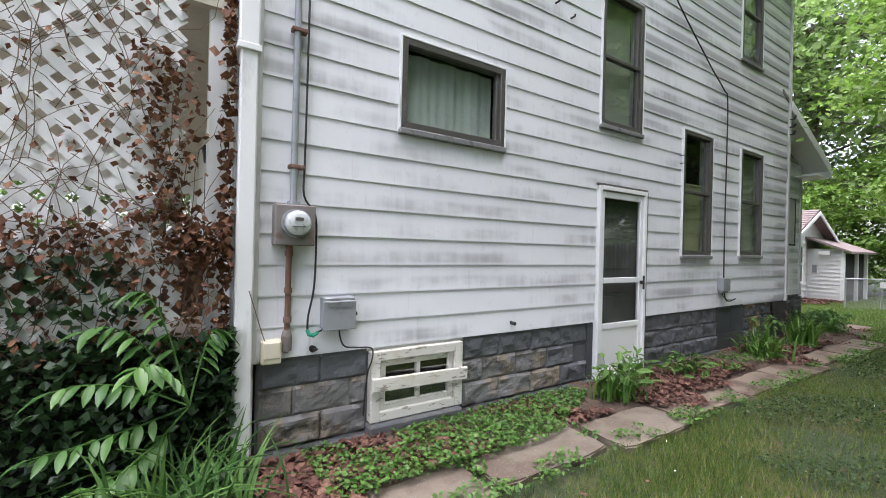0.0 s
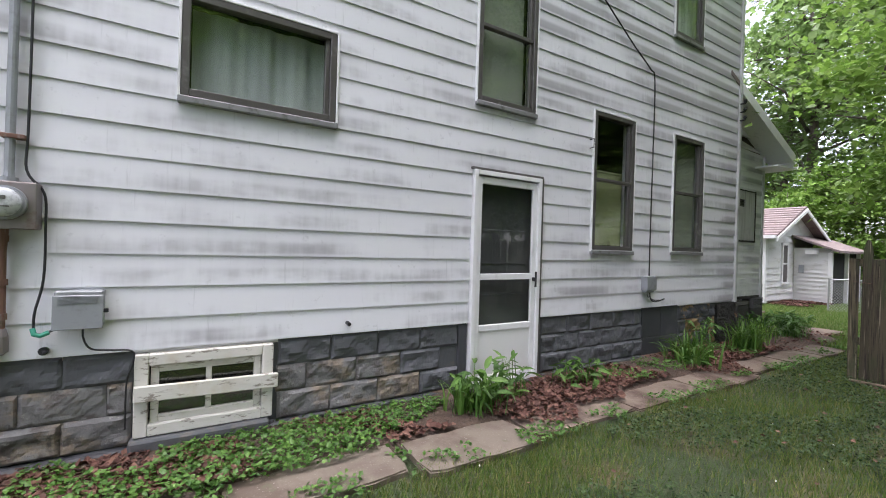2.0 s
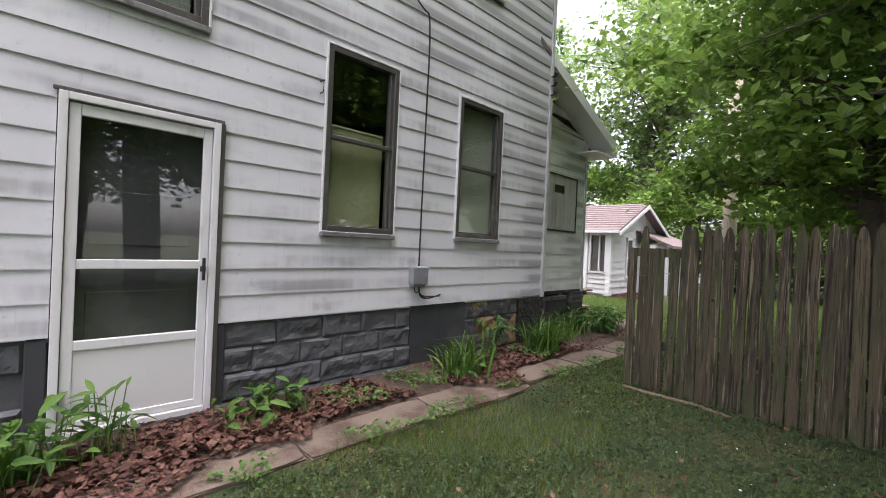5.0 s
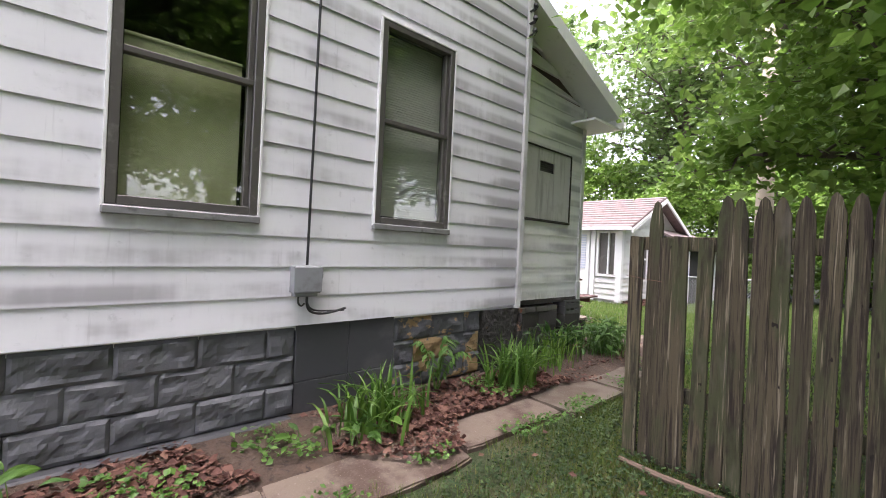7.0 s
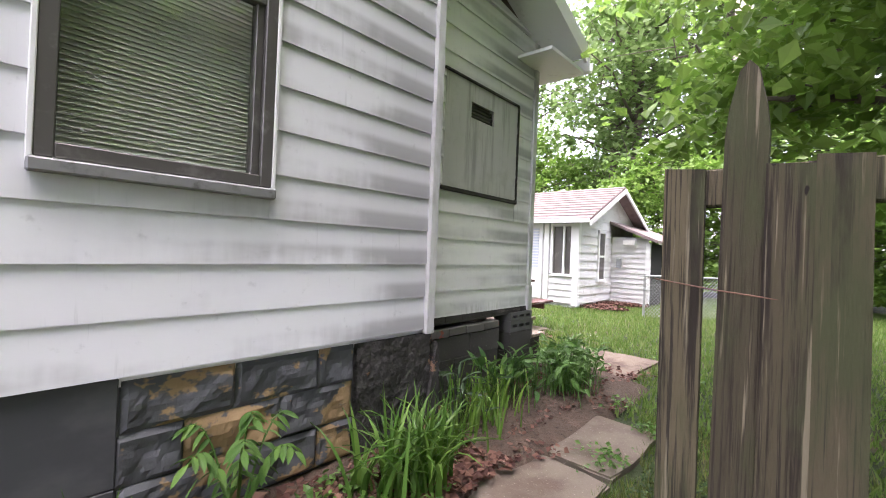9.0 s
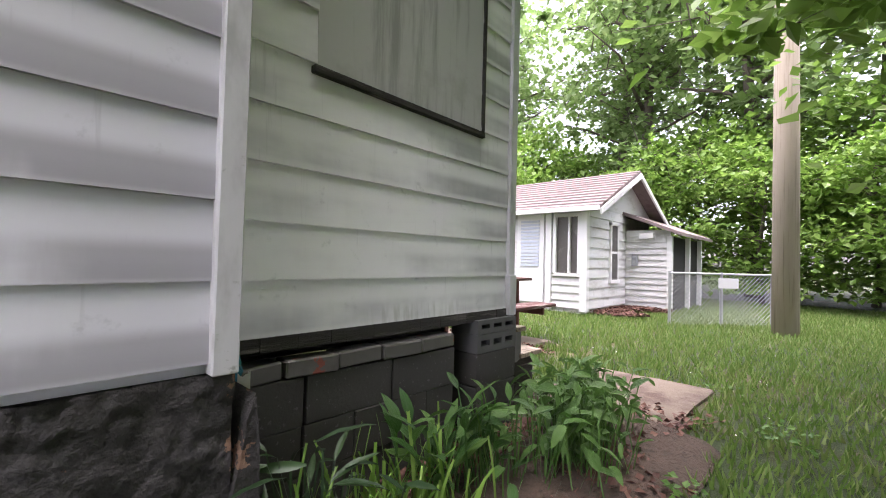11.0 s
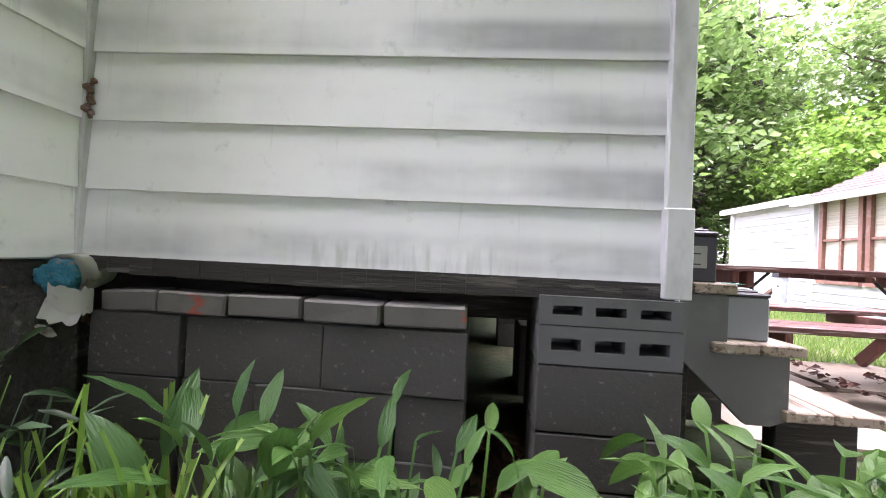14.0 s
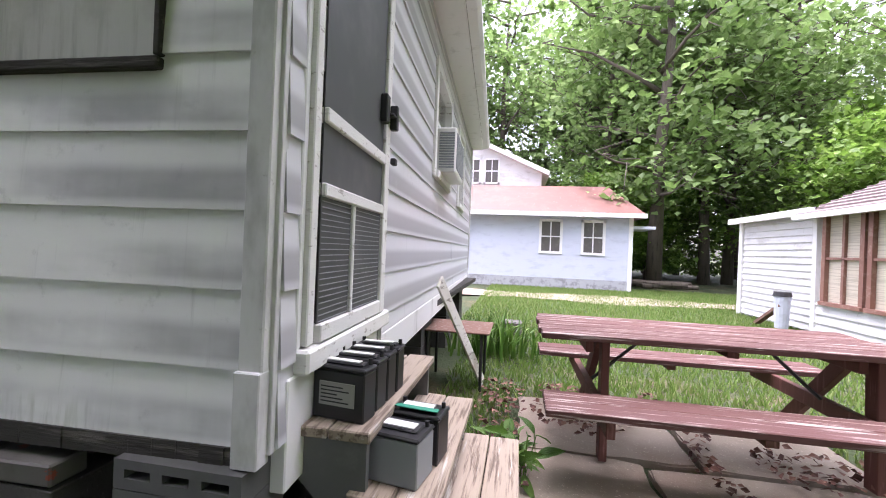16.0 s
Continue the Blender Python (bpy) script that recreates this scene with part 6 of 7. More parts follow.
for x in (8.75, 9.58):
    w = hbox("window", [(x, x + 0.08, 20.95, 21.0, 4.2, 5.35), (x + 0.62, x + 0.7, 20.95, 21.0, 4.2, 5.35), (x, x + 0.7, 20.95, 21.0, 5.27, 5.35), (x, x + 0.7, 20.95, 21.0, 4.2, 4.28), (x + 0.08, x + 0.62, 20.97, 20.99, 4.75, 4.8), (x + 0.33, x + 0.37, 20.97, 20.99, 4.28, 5.27)], M_TRIM, "white-framed upper window")
    hbox("pane", [(x + 0.05, x + 0.65, 20.985, 20.995, 4.25, 5.3)], M_DARKWIN, "", w)
hbox("side_awning", [(15.1, 15.9, 18.0, 19.5, 2.2, 2.3)], M_BLUEHOUSE)
logs = random.Random(2)
for i in range(6):
    bm = bmesh.new()
    a = (15.6 + logs.uniform(0, 0.6), 20.4 + 0.25 * i, 0.08 + 0.1 * (i % 2))
    tube(bm, [a, (a[0] + 2.2, a[1] + logs.uniform(-0.4, 0.4), a[2])], 0.09, 8)
    solid("log", bm, M_BARK, "long bare log lying in a pile", "log", group="log pile")
bm = bmesh.new()
box(bm, 11.05, 11.35, 8.6, 8.85, 0.0, 0.2, 0.02)
solid("stone_block", bm, M_BRICK, "small reddish stone block on the lawn", "stone")

# ---- pole and wire fence ----
bm = bmesh.new()
tube(bm, [(16.6, 2.5, -0.2), (16.6, 2.5, 3.0), (16.62, 2.51, 8.5)], [0.17, 0.16, 0.13], 16)
solid("utility_pole", bm, M_POLE, "tall pale wooden utility pole in the lawn", "pole", smooth=True)
cf = thing("chain_link_fence", (16.8, 3.3, 0), "grey chain-link fence with a small sign", "fence")
CA, CB = Vector((16.3, 4.0, -0.16)), Vector((17.6, 2.75, -0.16))
for t in (0, 0.5, 1.0):
    bm = bmesh.new()
    p = CA.lerp(CB, t)
    tube(bm, [p, p + Vector((0, 0, 1.05))], 0.025, 8)
    part("post", bm, M_GALV, cf)
bm = bmesh.new()
tube(bm, [CA + Vector((0, 0, 1.02)), CB + Vector((0, 0, 1.02))], 0.018, 8)
part("top_rail", bm, M_GALV, cf)
bm = bmesh.new()
L = (CB - CA).length
for k in range(-14, 26):
    for s in (1, -1):
        t0, t1 = k * 0.075, k * 0.075 + s * 1.0
        a, b = (t0, 0.0), (t1, 1.0)
        lo, hi = min(a[0], b[0]), max(a[0], b[0])
        if hi < 0 or lo > L:
            continue
        f0, f1 = 0.0, 1.0
        if s > 0:
            f0, f1 = max(0, -t0), min(1, L - t0)
        else:
            f0, f1 = max(0, t0 - L), min(1, t0)
        if f1 - f0 < 0.03:
            continue
        P = [CA + (CB - CA) * ((t0 + s * f) / L) + Vector((0, 0, f)) for f in (f0, f1)]
        tube(bm, P, 0.004, 3, False)
part("mesh", bm, M_GALV, cf)
bm = bmesh.new()
p = CA.lerp(CB, 0.55)
box(bm, -0.17, 0.17, -0.01, 0.01, 0.62, 0.79, 0, Matrix.Translation((p.x, p.y - 0.03, 0)) @ pose(0, 0, 0, 0, 0, -44))
part("sign", bm, M_WHITE, cf, "small white sign with grey bars")


# ---- trees ----
def limb_points(a, b, r, bend=0.15):
    a, b = Vector(a), Vector(b)
    k = (b - a).length * bend
    mid = [a.lerp(b, t) + Vector((r.uniform(-k, k), r.uniform(-k, k), r.uniform(-k, k) * 0.5)) * (t * (1 - t) * 4) for t in (0.33, 0.66)]
    return [a, *mid, b]


def tree(name, at, h, rad, crown0, trunk_r, n_leaf, leaf, material, label, seed, limbs=9, spread=1.0, clump=0.55):
    r = random.Random(seed)
    g = np.random.default_rng(seed)
    t = thing(name, at, label, "tree")
    A = Vector(at)
    bm = bmesh.new()
    top = A + Vector((r.uniform(-0.3, 0.3), r.uniform(-0.3, 0.3), h * 0.92))
    tp = limb_points(A - Vector((0, 0, 0.2)), top, r, 0.03)
    tube(bm, tp, [trunk_r, trunk_r * 0.75, trunk_r * 0.5, trunk_r * 0.12], 10)
    tips = []
    for i in range(limbs):
        u = crown0 / h + (0.97 - crown0 / h) * (i + r.random() * 0.6) / limbs
        base = A.lerp(top, min(u, 0.95))
        yaw = i * 2.4 + r.uniform(-0.5, 0.5)
        v = min(1, max(0, (u * h - crown0) / max(h - crown0, 0.1)))
        reach = rad * spread * (math.sin(math.pi * (0.22 + 0.7 * v)) ** 0.7) * r.uniform(0.75, 1.05)
        tip = base + Vector((math.cos(yaw) * reach, math.sin(yaw) * reach, reach * r.uniform(0.05, 0.5)))
        lp = limb_points(base, tip, r, 0.12)
        tube(bm, lp, [trunk_r * 0.32, trunk_r * 0.22, trunk_r * 0.14, 0.012], 6)
        for q in range(7):
            s = lp[1].lerp(tip, q / 6) if q else lp[1]
            e = s + Vector((r.gauss(0, 1), r.gauss(0, 1), r.gauss(0.1, 0.7))) * reach * 0.27
            tube(bm, [s, e], [trunk_r * 0.09, 0.006], 4, False)
            tips += [s, e, s.lerp(e, 0.5)]
        tips.append(tip)
    part("trunk", bm, M_BARK, t, smooth=True)
    tips = np.array([tuple(p) for p in tips])
    pick = tips[g.integers(0, len(tips), max(40, n_leaf // 26))]
    cl = pick + g.normal(0, rad * 0.10, pick.shape)
    idx = g.integers(0, len(cl), n_leaf)
    size = np.clip(g.gamma(3, clump / 3, len(cl)), 0.15, clump * 1.8)
    off = g.normal(0, 1, (n_leaf, 3)) * np.array([1, 1, 0.5])
    pos = cl[idx] + off * size[idx][:, None] * 0.55
    pos = pos[pos[:, 2] > A.z + crown0 * 0.7]
    v, f = leaf_cloud(pos, 0.45, leaf, 1.35, seed, 0.15)
    ob = new("crown", from_arrays("crown", v.tolist(), f.tolist(), material))
    ob.parent = t
    ob.matrix_parent_inverse = t.matrix_basis.inverted()
    return t


maple = tree("maple_tree", (12.3, -0.2, 0), 9.0, 3.3, 2.2, 0.24, 46000, 0.105, M_LEAF, "spreading green maple with low leafy branches", 11, limbs=22, clump=0.55)
# copies added south, mostly out of view, to shade lawn and fill window reflections
for x, y, a, k in ((8.9, -3.4, 70, 1.1), (5.2, -4.6, 200, 1.2), (10.1, -2.9, 140, 1.05), (1.2, -5.6, 310, 1.15)):
    m = pose(x, y, 0, 0, 0, a) @ Matrix.Scale(k, 4)
    copy_thing(maple, m).matrix_basis = m
t1 = tree("woodland_tree", (26, 4, 0), 15, 4.2, 3.0, 0.28, 5200, 0.23, M_LEAF_D, "tall leafy woodland tree with an airy crown", 21, limbs=18, clump=1.0)
t2 = tree("woodland_tree", (28.5, 9, 0), 17, 3.8, 4.5, 0.24, 4600, 0.23, M_LEAF_D, "tall slim woodland tree with bare lower trunk", 22, limbs=18, clump=0.95)
t3 = tree("understory_tree", (25.0, 12.5, 0), 7.5, 3.2, 0.6, 0.12, 6500, 0.20, M_LEAF, "low bushy green tree at the wood's edge", 23, limbs=14, clump=0.8)
r = random.Random(4)
spots = []
for i in range(14):
    spots.append((25 + r.uniform(0, 9), -14 + i * 3.0 + r.uniform(-1, 1)))
for i in range(26):
    spots.append((-6 + i * 1.7 + r.uniform(-1, 1), 31 + r.uniform(0, 8)))
for i in range(7):
    spots.append((17.5 + i * 2.2 + r.uniform(-0.6, 0.6), 19.5 + r.uniform(0, 7)))
# the three with negative y are unseen, added to shade lawn and fence
spots += [(15.9, 27.5), (17.0, 29.0), (18.1, 27.0), (19.4, 29.5), (8.0, -5.2), (12.5, -5.0), (4.0, -7.0)]
# unseen southern row, added for window reflections and shade
for i in range(4):
    spots.append((-5 + i * 5.5 + r.uniform(-0.8, 0.8), -10.5 - r.uniform(0, 3)))
for i, (x, y) in enumerate(spots):
    src = (t1, t2, t1, t2, t3)[i % 5]
    m = pose(x, y, 0, 0, 0, r.uniform(0, 360)) @ Matrix.Scale(r.uniform(0.95, 1.25), 4)
    c = copy_thing(src, m)
    c.matrix_basis = m
for x, y, s in ((21.8, 1.0, 0.6), (22.5, 16.5, 0.8), (18.5, 27.0, 0.9), (20.8, -3.5, 0.8), (14.8, 23.5, 0.7), (22.6, 7.0, 0.6), (21.5, 12.0, 0.75), (24, 20, 0.9), (22, -1.2, 0.7), (23.5, -4.5, 0.9), (22.5, 3.4, 0.6), (24.5, 5.5, 0.8), (22.5, -8, 0.9), (25, 1.2, 0.9), (21.0, 27.5, 0.9)):
    m = pose(x, y, 0, 0, 0, r.uniform(0, 360)) @ Matrix.Scale(s, 4)
    copy_thing(t3, m).matrix_basis = m


# ---- grass ----
def grass(name, n, region, h, w, seed, label, keep=lambda x, y: np.ones(len(x), bool), material=M_GRASS):
    g = np.random.default_rng(seed)
    x, y = g.uniform(region[0], region[1], n), g.uniform(region[2], region[3], n)
    ok = keep(x, y)
    x, y = x[ok], y[ok]
    n = len(x)
    hh = h * g.uniform(0.5, 1.4, n)
    yaw = g.uniform(0, math.tau, n)
    lean = g.uniform(0.2, 1.1, n)
    ly = g.uniform(0, math.tau, n)
    p0 = np.stack([x - np.cos(yaw) * w, y - np.sin(yaw) * w, np.full(n, -0.03)], 1)
    p1 = np.stack([x + np.cos(yaw) * w, y + np.sin(yaw) * w, np.full(n, -0.03)], 1)
    p2 = np.stack([x + np.cos(ly) * hh * lean, y + np.sin(ly) * hh * lean, hh], 1)
    v = np.stack([p0, p1, p2], 1).reshape(-1, 3)
    f = np.arange(3 * n).reshape(-1, 3)
    ob = new(name, from_arrays(name, v.tolist(), f.tolist(), material))
    return tagged(ob, label, "grass", kind="stuff")


def off_slabs(x, y):
    wob = 0.06 * np.sin(x * 5.1) + 0.04 * np.sin(x * 13.7)
    a = (y > 2.02 + wob) & (x < 10.3)
    b = ((x > 11.25) & (x < 13.3) & (y > 4.05 + 0.4 * (x > 12.03)) & (y < 5.95)) | ((x > 11.1) & (x < 12.45) & (y > 2.6) & (y < 3.6))
    c = ((x > 8.9) & (x < 11.25) & (y > 2.4) & (y < 4.7)) | ((x > 8.9) & (x < 10.65) & (y > 2.4) & (y < 9.7))
    return ~(a | b | c)


def patchy(x, y):
    # fewer blades towards the fence bare darker ground, imitating tree shade
    thin = 1 - 0.8 * np.clip((x - 4.4 + 0.5 * np.sin(y * 2.3 + x)) / 1.8, 0, 1) * np.clip((1.5 - y) / 0.8, 0, 1)
    return off_slabs(x, y) & (np.random.default_rng(5).random(len(x)) < thin) & (np.random.default_rng(3).random(len(x)) < 0.55 + 0.45 * np.sin(x * 1.7 + np.sin(y * 2.1) * 1.5) * np.sin(y * 1.9 + x * 0.6))


bm = bmesh.new()
bmesh.ops.create_grid(bm, x_segments=40, y_segments=10, size=1)
for v in bm.verts:
    x, y = 12.5 + 5.0 * v.co.x, 14.6 + (0.9 + 0.25 * math.sin(v.co.x * 6)) * v.co.y
    v.co = (x, y, 0.012 + 0.02 * noise.noise((x, y, 5)))
solid("dirt_track", bm, M_CONCRETE, "pale bare dirt track across the back lawn", "track", "structure", smooth=True)
grass("lawn_grass", 330000, (-1.5, 10.5, -2.2, 2.2), 0.040, 0.0030, 1, "short mown green lawn grass with worn patches, thinned for tree shade by the fence", patchy)
grass("lawn_grass", 230000, (10.0, 23, -5, 19), 0.05, 0.011, 2, "mown green back lawn, blade colour brightened for open light", off_slabs, M_GRASS_FAR)
grass("lawn_grass", 40000, (-3, 10.5, -7, -2.0), 0.05, 0.007, 4, "mown green side lawn")


# ---- ground cover, litter and plants ----
def scatter(name, n, region, size, material, seed, label, category, z=0.03, up=0.75, keep=None, ratio=1.3, height=0.03):
    g = np.random.default_rng(seed)
    x, y = g.uniform(region[0], region[1], n), g.uniform(region[2], region[3], n)
    if keep is not None:
        ok = keep(x, y)
        x, y = x[ok], y[ok]
    c = np.stack([x, y, z + g.uniform(0, height, len(x))], 1)
    v, f = leaf_cloud(c, up, size, ratio, seed)
    ob = new(name, from_arrays(name, v.tolist(), f.tolist(), material))
    return tagged(ob, label, category, kind="stuff")


blob = lambda x, y, f, s: np.sin(x * f + s) * np.cos(y * f * 1.3 + s * 2) + 0.5 * np.sin(x * f * 2.7 + y * 3.1 + s)
scatter("leaf_litter", 9000, (0.3, 9.0, 2.42, 3.04), 0.045, M_LITTER, 5, "dry brown fallen leaves over the bed", "leaves", z=0.05, up=0.7, keep=lambda x, y: (blob(x, y, 1.6, 0.4) > -0.55) & ((x < 0.9) | (x > 0.5)))
scatter("leaf_litter", 4200, (2.9, 8.0, 2.06, 2.56), 0.034, M_LITTER, 6, "dry brown leaves blown onto the path", "leaves", z=0.035, up=0.8, keep=lambda x, y: blob(x, y, 2.3, 1.0) + (y - 2.3) * 2.2 > 0.35)
scatter("leaf_litter", 2600, (11.0, 13.4, 4.0, 6.2), 0.036, M_LITTER, 8, "dry brown leaves on the patio", "leaves", z=0.06, up=0.8, keep=lambda x, y: (np.abs(x - 12.4 - 0.06 * np.sin(y * 6)) < 0.07) | ((blob(x, y, 2.2, 0.9) > 0.75) & (y > 4.9)) | (np.hypot(x - 11.75, y - 5.6) < 0.36) | (np.hypot(x - 12.9, y - 5.1) < 0.25) | ((x < 11.35) & (y > 4.5)))
scatter("leaf_litter", 2500, (8.9, 10.7, 2.6, 3.9), 0.045, M_LITTER, 9, "dry leaves under the lean-to", "leaves", z=0.02, up=0.75)
scatter("weed_cover", 2200, (9.2, 12.4, 2.0, 3.5), 0.028, M_WEED, 46, "green weeds creeping over the path end", "weeds", z=0.03, up=0.6, keep=lambda x, y: (blob(x, y, 2.4, 1.9) > 0.45) & (y < 2.45 + 0.5 * (x > 10.9)), height=0.05)
scatter("leaf_litter", 1500, (9.0, 11.6, 2.0, 2.9), 0.034, M_LITTER, 28, "dry brown leaves over bare soil beyond the path", "leaves", z=0.02, up=0.8, keep=lambda x, y: blob(x, y, 2.0, 0.7) + (y - 2.45) * 3 > 0.25)
scatter("weed_cover", 5600, (0.7, 3.4, 2.34, 3.0), 0.027, M_WEED, 10, "low green creeping weeds over the bed", "weeds", z=0.05, up=0.65, keep=lambda x, y: (blob(x, y, 2.1, 2.0) > -0.9) & (x + 0.4 * np.sin(y * 6) < 3.0), height=0.06)
scatter("weed_cover", 2600, (4.6, 9.2, 2.42, 2.95), 0.03, M_WEED, 12, "scattered green weeds among dry leaves", "weeds", z=0.06, up=0.6, keep=lambda x, y: blob(x, y, 2.6, 5.0) > 0.65, height=0.06)
scatter("weed_cover", 3600, (0.4, 10.2, 1.94, 2.16), 0.026, M_WEED, 13, "clover creeping over the path's edge", "weeds", z=0.03, up=0.6, keep=lambda x, y: blob(x, y, 2.9, 3.0) > 0.0, height=0.04)
scatter("weed_cover", 1100, (0.9, 3.2, 2.02, 2.5), 0.03, M_WEED, 42, "green weeds growing in the path joints", "weeds", z=0.02, up=0.55, keep=lambda x, y: np.minimum(np.abs(x - 1.62), np.abs(x - 2.72)) < 0.06 + 0.05 * np.sin(y * 17), height=0.05)
# darkened clover gets denser towards the fence, for the shade there
scatter("clover_patch", 60000, (2.2, 9.6, -2.2, 1.9), 0.019, M_CLOVER, 14, "clover and creeping weeds in the lawn, darkened for tree shade", "clover", z=0.015, up=0.7, keep=lambda x, y: blob(x, y, 1.1, 0.3) + 0.55 * (x - 4.6) - 0.5 * (y - 0.6) > 0.0, height=0.045)
scatter("fallen_leaf", 160, (0.5, 8.0, -1.5, 2.0), 0.03, M_LITTER, 41, "few dry leaves lying in the lawn", "leaves", z=0.05, up=0.85)
scatter("leaf_litter", 2600, (16.3, 18.2, 4.4, 5.4), 0.05, M_LITTER, 44, "dry brown leaves banked in the cottage corner", "leaves", z=0.02, up=0.75, keep=lambda x, y: (y - 4.4) + 0.35 * np.sin(x * 5) > 0.45 - (x - 16.3) * 0.15, height=0.06)
scatter("clover_flower", 500, (0.5, 15, -1.5, 9), 0.016, M_WHITE, 15, "tiny white clover flowers in the lawn", "flowers", z=0.05, up=0.5, keep=lambda x, y: off_slabs(x, y), ratio=1.0)
scatter("ivy_bank", 5600, (-1.9, 0.30, 2.86, 3.06), 0.048, M_IVY, 16, "dense dark ivy covering the porch base", "ivy", z=0.0, up=0.05, height=0.92, keep=None, ratio=1.15)
scatter("ivy_bank", 2600, (-1.9, 0.35, 2.45, 2.95), 0.055, M_IVY, 17, "dark ivy spreading over the ground", "ivy", z=0.03, up=0.5, height=0.14, ratio=1.15)
scatter("leaf_litter", 1800, (-1.6, 0.9, 2.3, 2.95), 0.05, M_LITTER, 18, "dry brown leaves under the porch", "leaves", z=0.03, up=0.7, height=0.05)
scatter("ivy_on_lattice", 520, (-1.9, -0.2, 2.90, 2.985), 0.05, M_IVY, 61, "dark ivy leaves climbing the lattice foot", "ivy", z=0.85, up=0.05, height=0.5, ratio=1.15)
scatter("dead_vine_leaves", 900, (-1.75, 0.02, 2.90, 2.985), 0.034, M_VINE, 19, "curled dry red-brown vine leaves on the lattice", "vine leaves", z=0.9, up=0.05, height=2.3, keep=lambda x, y: np.random.default_rng(1).random(len(x)) < 0.75)
g = np.random.default_rng(33)
n = 1600
cz = np.where(g.random(n) < 0.5, g.normal(1.42, 0.10, n), g.uniform(0.75, 2.5, n))
cx = np.where(cz > 1.55, g.normal(-0.08, 0.09, n), np.where(g.random(n) < 0.5, g.normal(0.10, 0.10, n), g.normal(-0.45, 0.40, n)))
ok = (cz > 0.45) & (cz < 2.6) & (cx < 0.26) & (cx > -1.9)
c = np.stack([cx[ok], g.uniform(2.88, 2.98, ok.sum()), cz[ok]], 1)
v, f = leaf_cloud(c, 0.0, 0.036, 1.3, 34, 0.3)
tagged(new("dead_vine_leaves", from_arrays("dead_vine_leaves", v.tolist(), f.tolist(), M_VINE)), "thick hanging mat of dry red-brown vine leaves", "vine leaves", kind="stuff")
n = 420
c = np.stack([g.normal(0.235, 0.02, n), g.uniform(2.97, 3.06, n), g.uniform(0.7, 3.0, n)], 1)
v, f = leaf_cloud(c, 0.0, 0.05, 1.2, 35, 0.3)
tagged(new("dead_vine_leaves", from_arrays("dead_vine_leaves", v.tolist(), f.tolist(), M_VINE)), "dry vine climbing the porch post", "vine leaves", kind="stuff")
r = random.Random(8)
bm = bmesh.new()
for i in range(170):
    x, z = r.uniform(-1.7, 0.15), r.uniform(0.5, 2.6)
    pts, a = [(x, r.uniform(2.93, 2.98), z)], r.uniform(0.3, 2.6)
    for k in range(7):
        a += r.uniform(-0.6, 0.6)
        x, z = x + 0.11 * math.cos(a), z + 0.13 * math.sin(a)
        if x > 0.2:
            break
        pts.append((x, r.uniform(2.93, 2.98), z))
    if len(pts) > 2:
        tube(bm, pts, 0.0021, 4, False)
solid("vine_stems", bm, M_TWIG, "tangle of thin dry vine stems on the lattice", "vine", "stuff")


def blade_mesh(lean, cut, material):
    """One unit-long strap leaf arching along x; a cut one ends square."""
    verts, faces, seg = [], [], 6
    for k in range(seg + 1):
        t = k / seg
        p = Vector((lean * t * t * 1.1 + 0.02 * t, 0, t - lean * t * t * t * 0.75))
        w = 0.5 * (1 - t ** 2.5 if not cut else 1 - 0.3 * t)
        verts += [(p.x, -w, p.z + 0.01), tuple(p), (p.x, w, p.z + 0.01)]
    for k in range(seg):
        a = 3 * k
        faces += [(a, a + 1, a + 4, a + 3), (a + 1, a + 2, a + 5, a + 4)]
    return from_arrays("blade", verts, faces, material, True)


def blades(name, at, n, length, width, spread, seed, label, material=M_LILY, category="plant", upright=0.5, cut=False):
    """A clump of arching strap leaves, each blade a part."""
    g = random.Random(seed)
    t = thing(name, at, label, category)
    kinds = [blade_mesh((0.05 + 0.95 * i / 8) * (1 - upright) + 0.06, cut, material) for i in range(9)]
    for i in range(n):
        L = length * g.uniform(0.55, 1.15)
        ob = new("stem" if cut else "blade", g.choice(kinds))
        ob.parent = t
        ob.matrix_parent_inverse = t.matrix_basis.inverted()
        b = Vector((at[0] + g.gauss(0, spread), at[1] + g.gauss(0, spread * 0.6), at[2]))
        ob.matrix_basis = Matrix.Translation(b) @ Euler((g.gauss(0, 0.06), 0, g.uniform(0, math.tau))).to_matrix().to_4x4() @ Matrix.Diagonal((L, width * g.uniform(0.7, 1.2), L, 1))
    return t


def leaf_mesh(width, fold, curl, material, seed):
    """One unit-long pointed leaf with a folded midrib and ribs."""
    verts, faces, seg = [], [], 7
    for k in range(seg + 1):
        t = k / seg
        w = width * 0.5 * math.sin(math.pi * min(1, t * 0.97 + 0.03)) ** 0.75 * (1 - 0.28 * t)
        z = -curl * t * t
        wave = 0.012 * math.sin(k * 2.1 + seed)
        for u in (-1, -0.5, 0, 0.5, 1):
            verts.append((t, u * w, z + abs(u) * w * fold + (wave if abs(u) == 1 else 0) - (0.02 * w if abs(u) == 0.5 else 0)))
    for k in range(seg):
        for u in range(4):
            a = 5 * k + u
            faces.append((a, a + 1, a + 6, a + 5))
    return from_arrays("leaf", verts, faces, material, True)


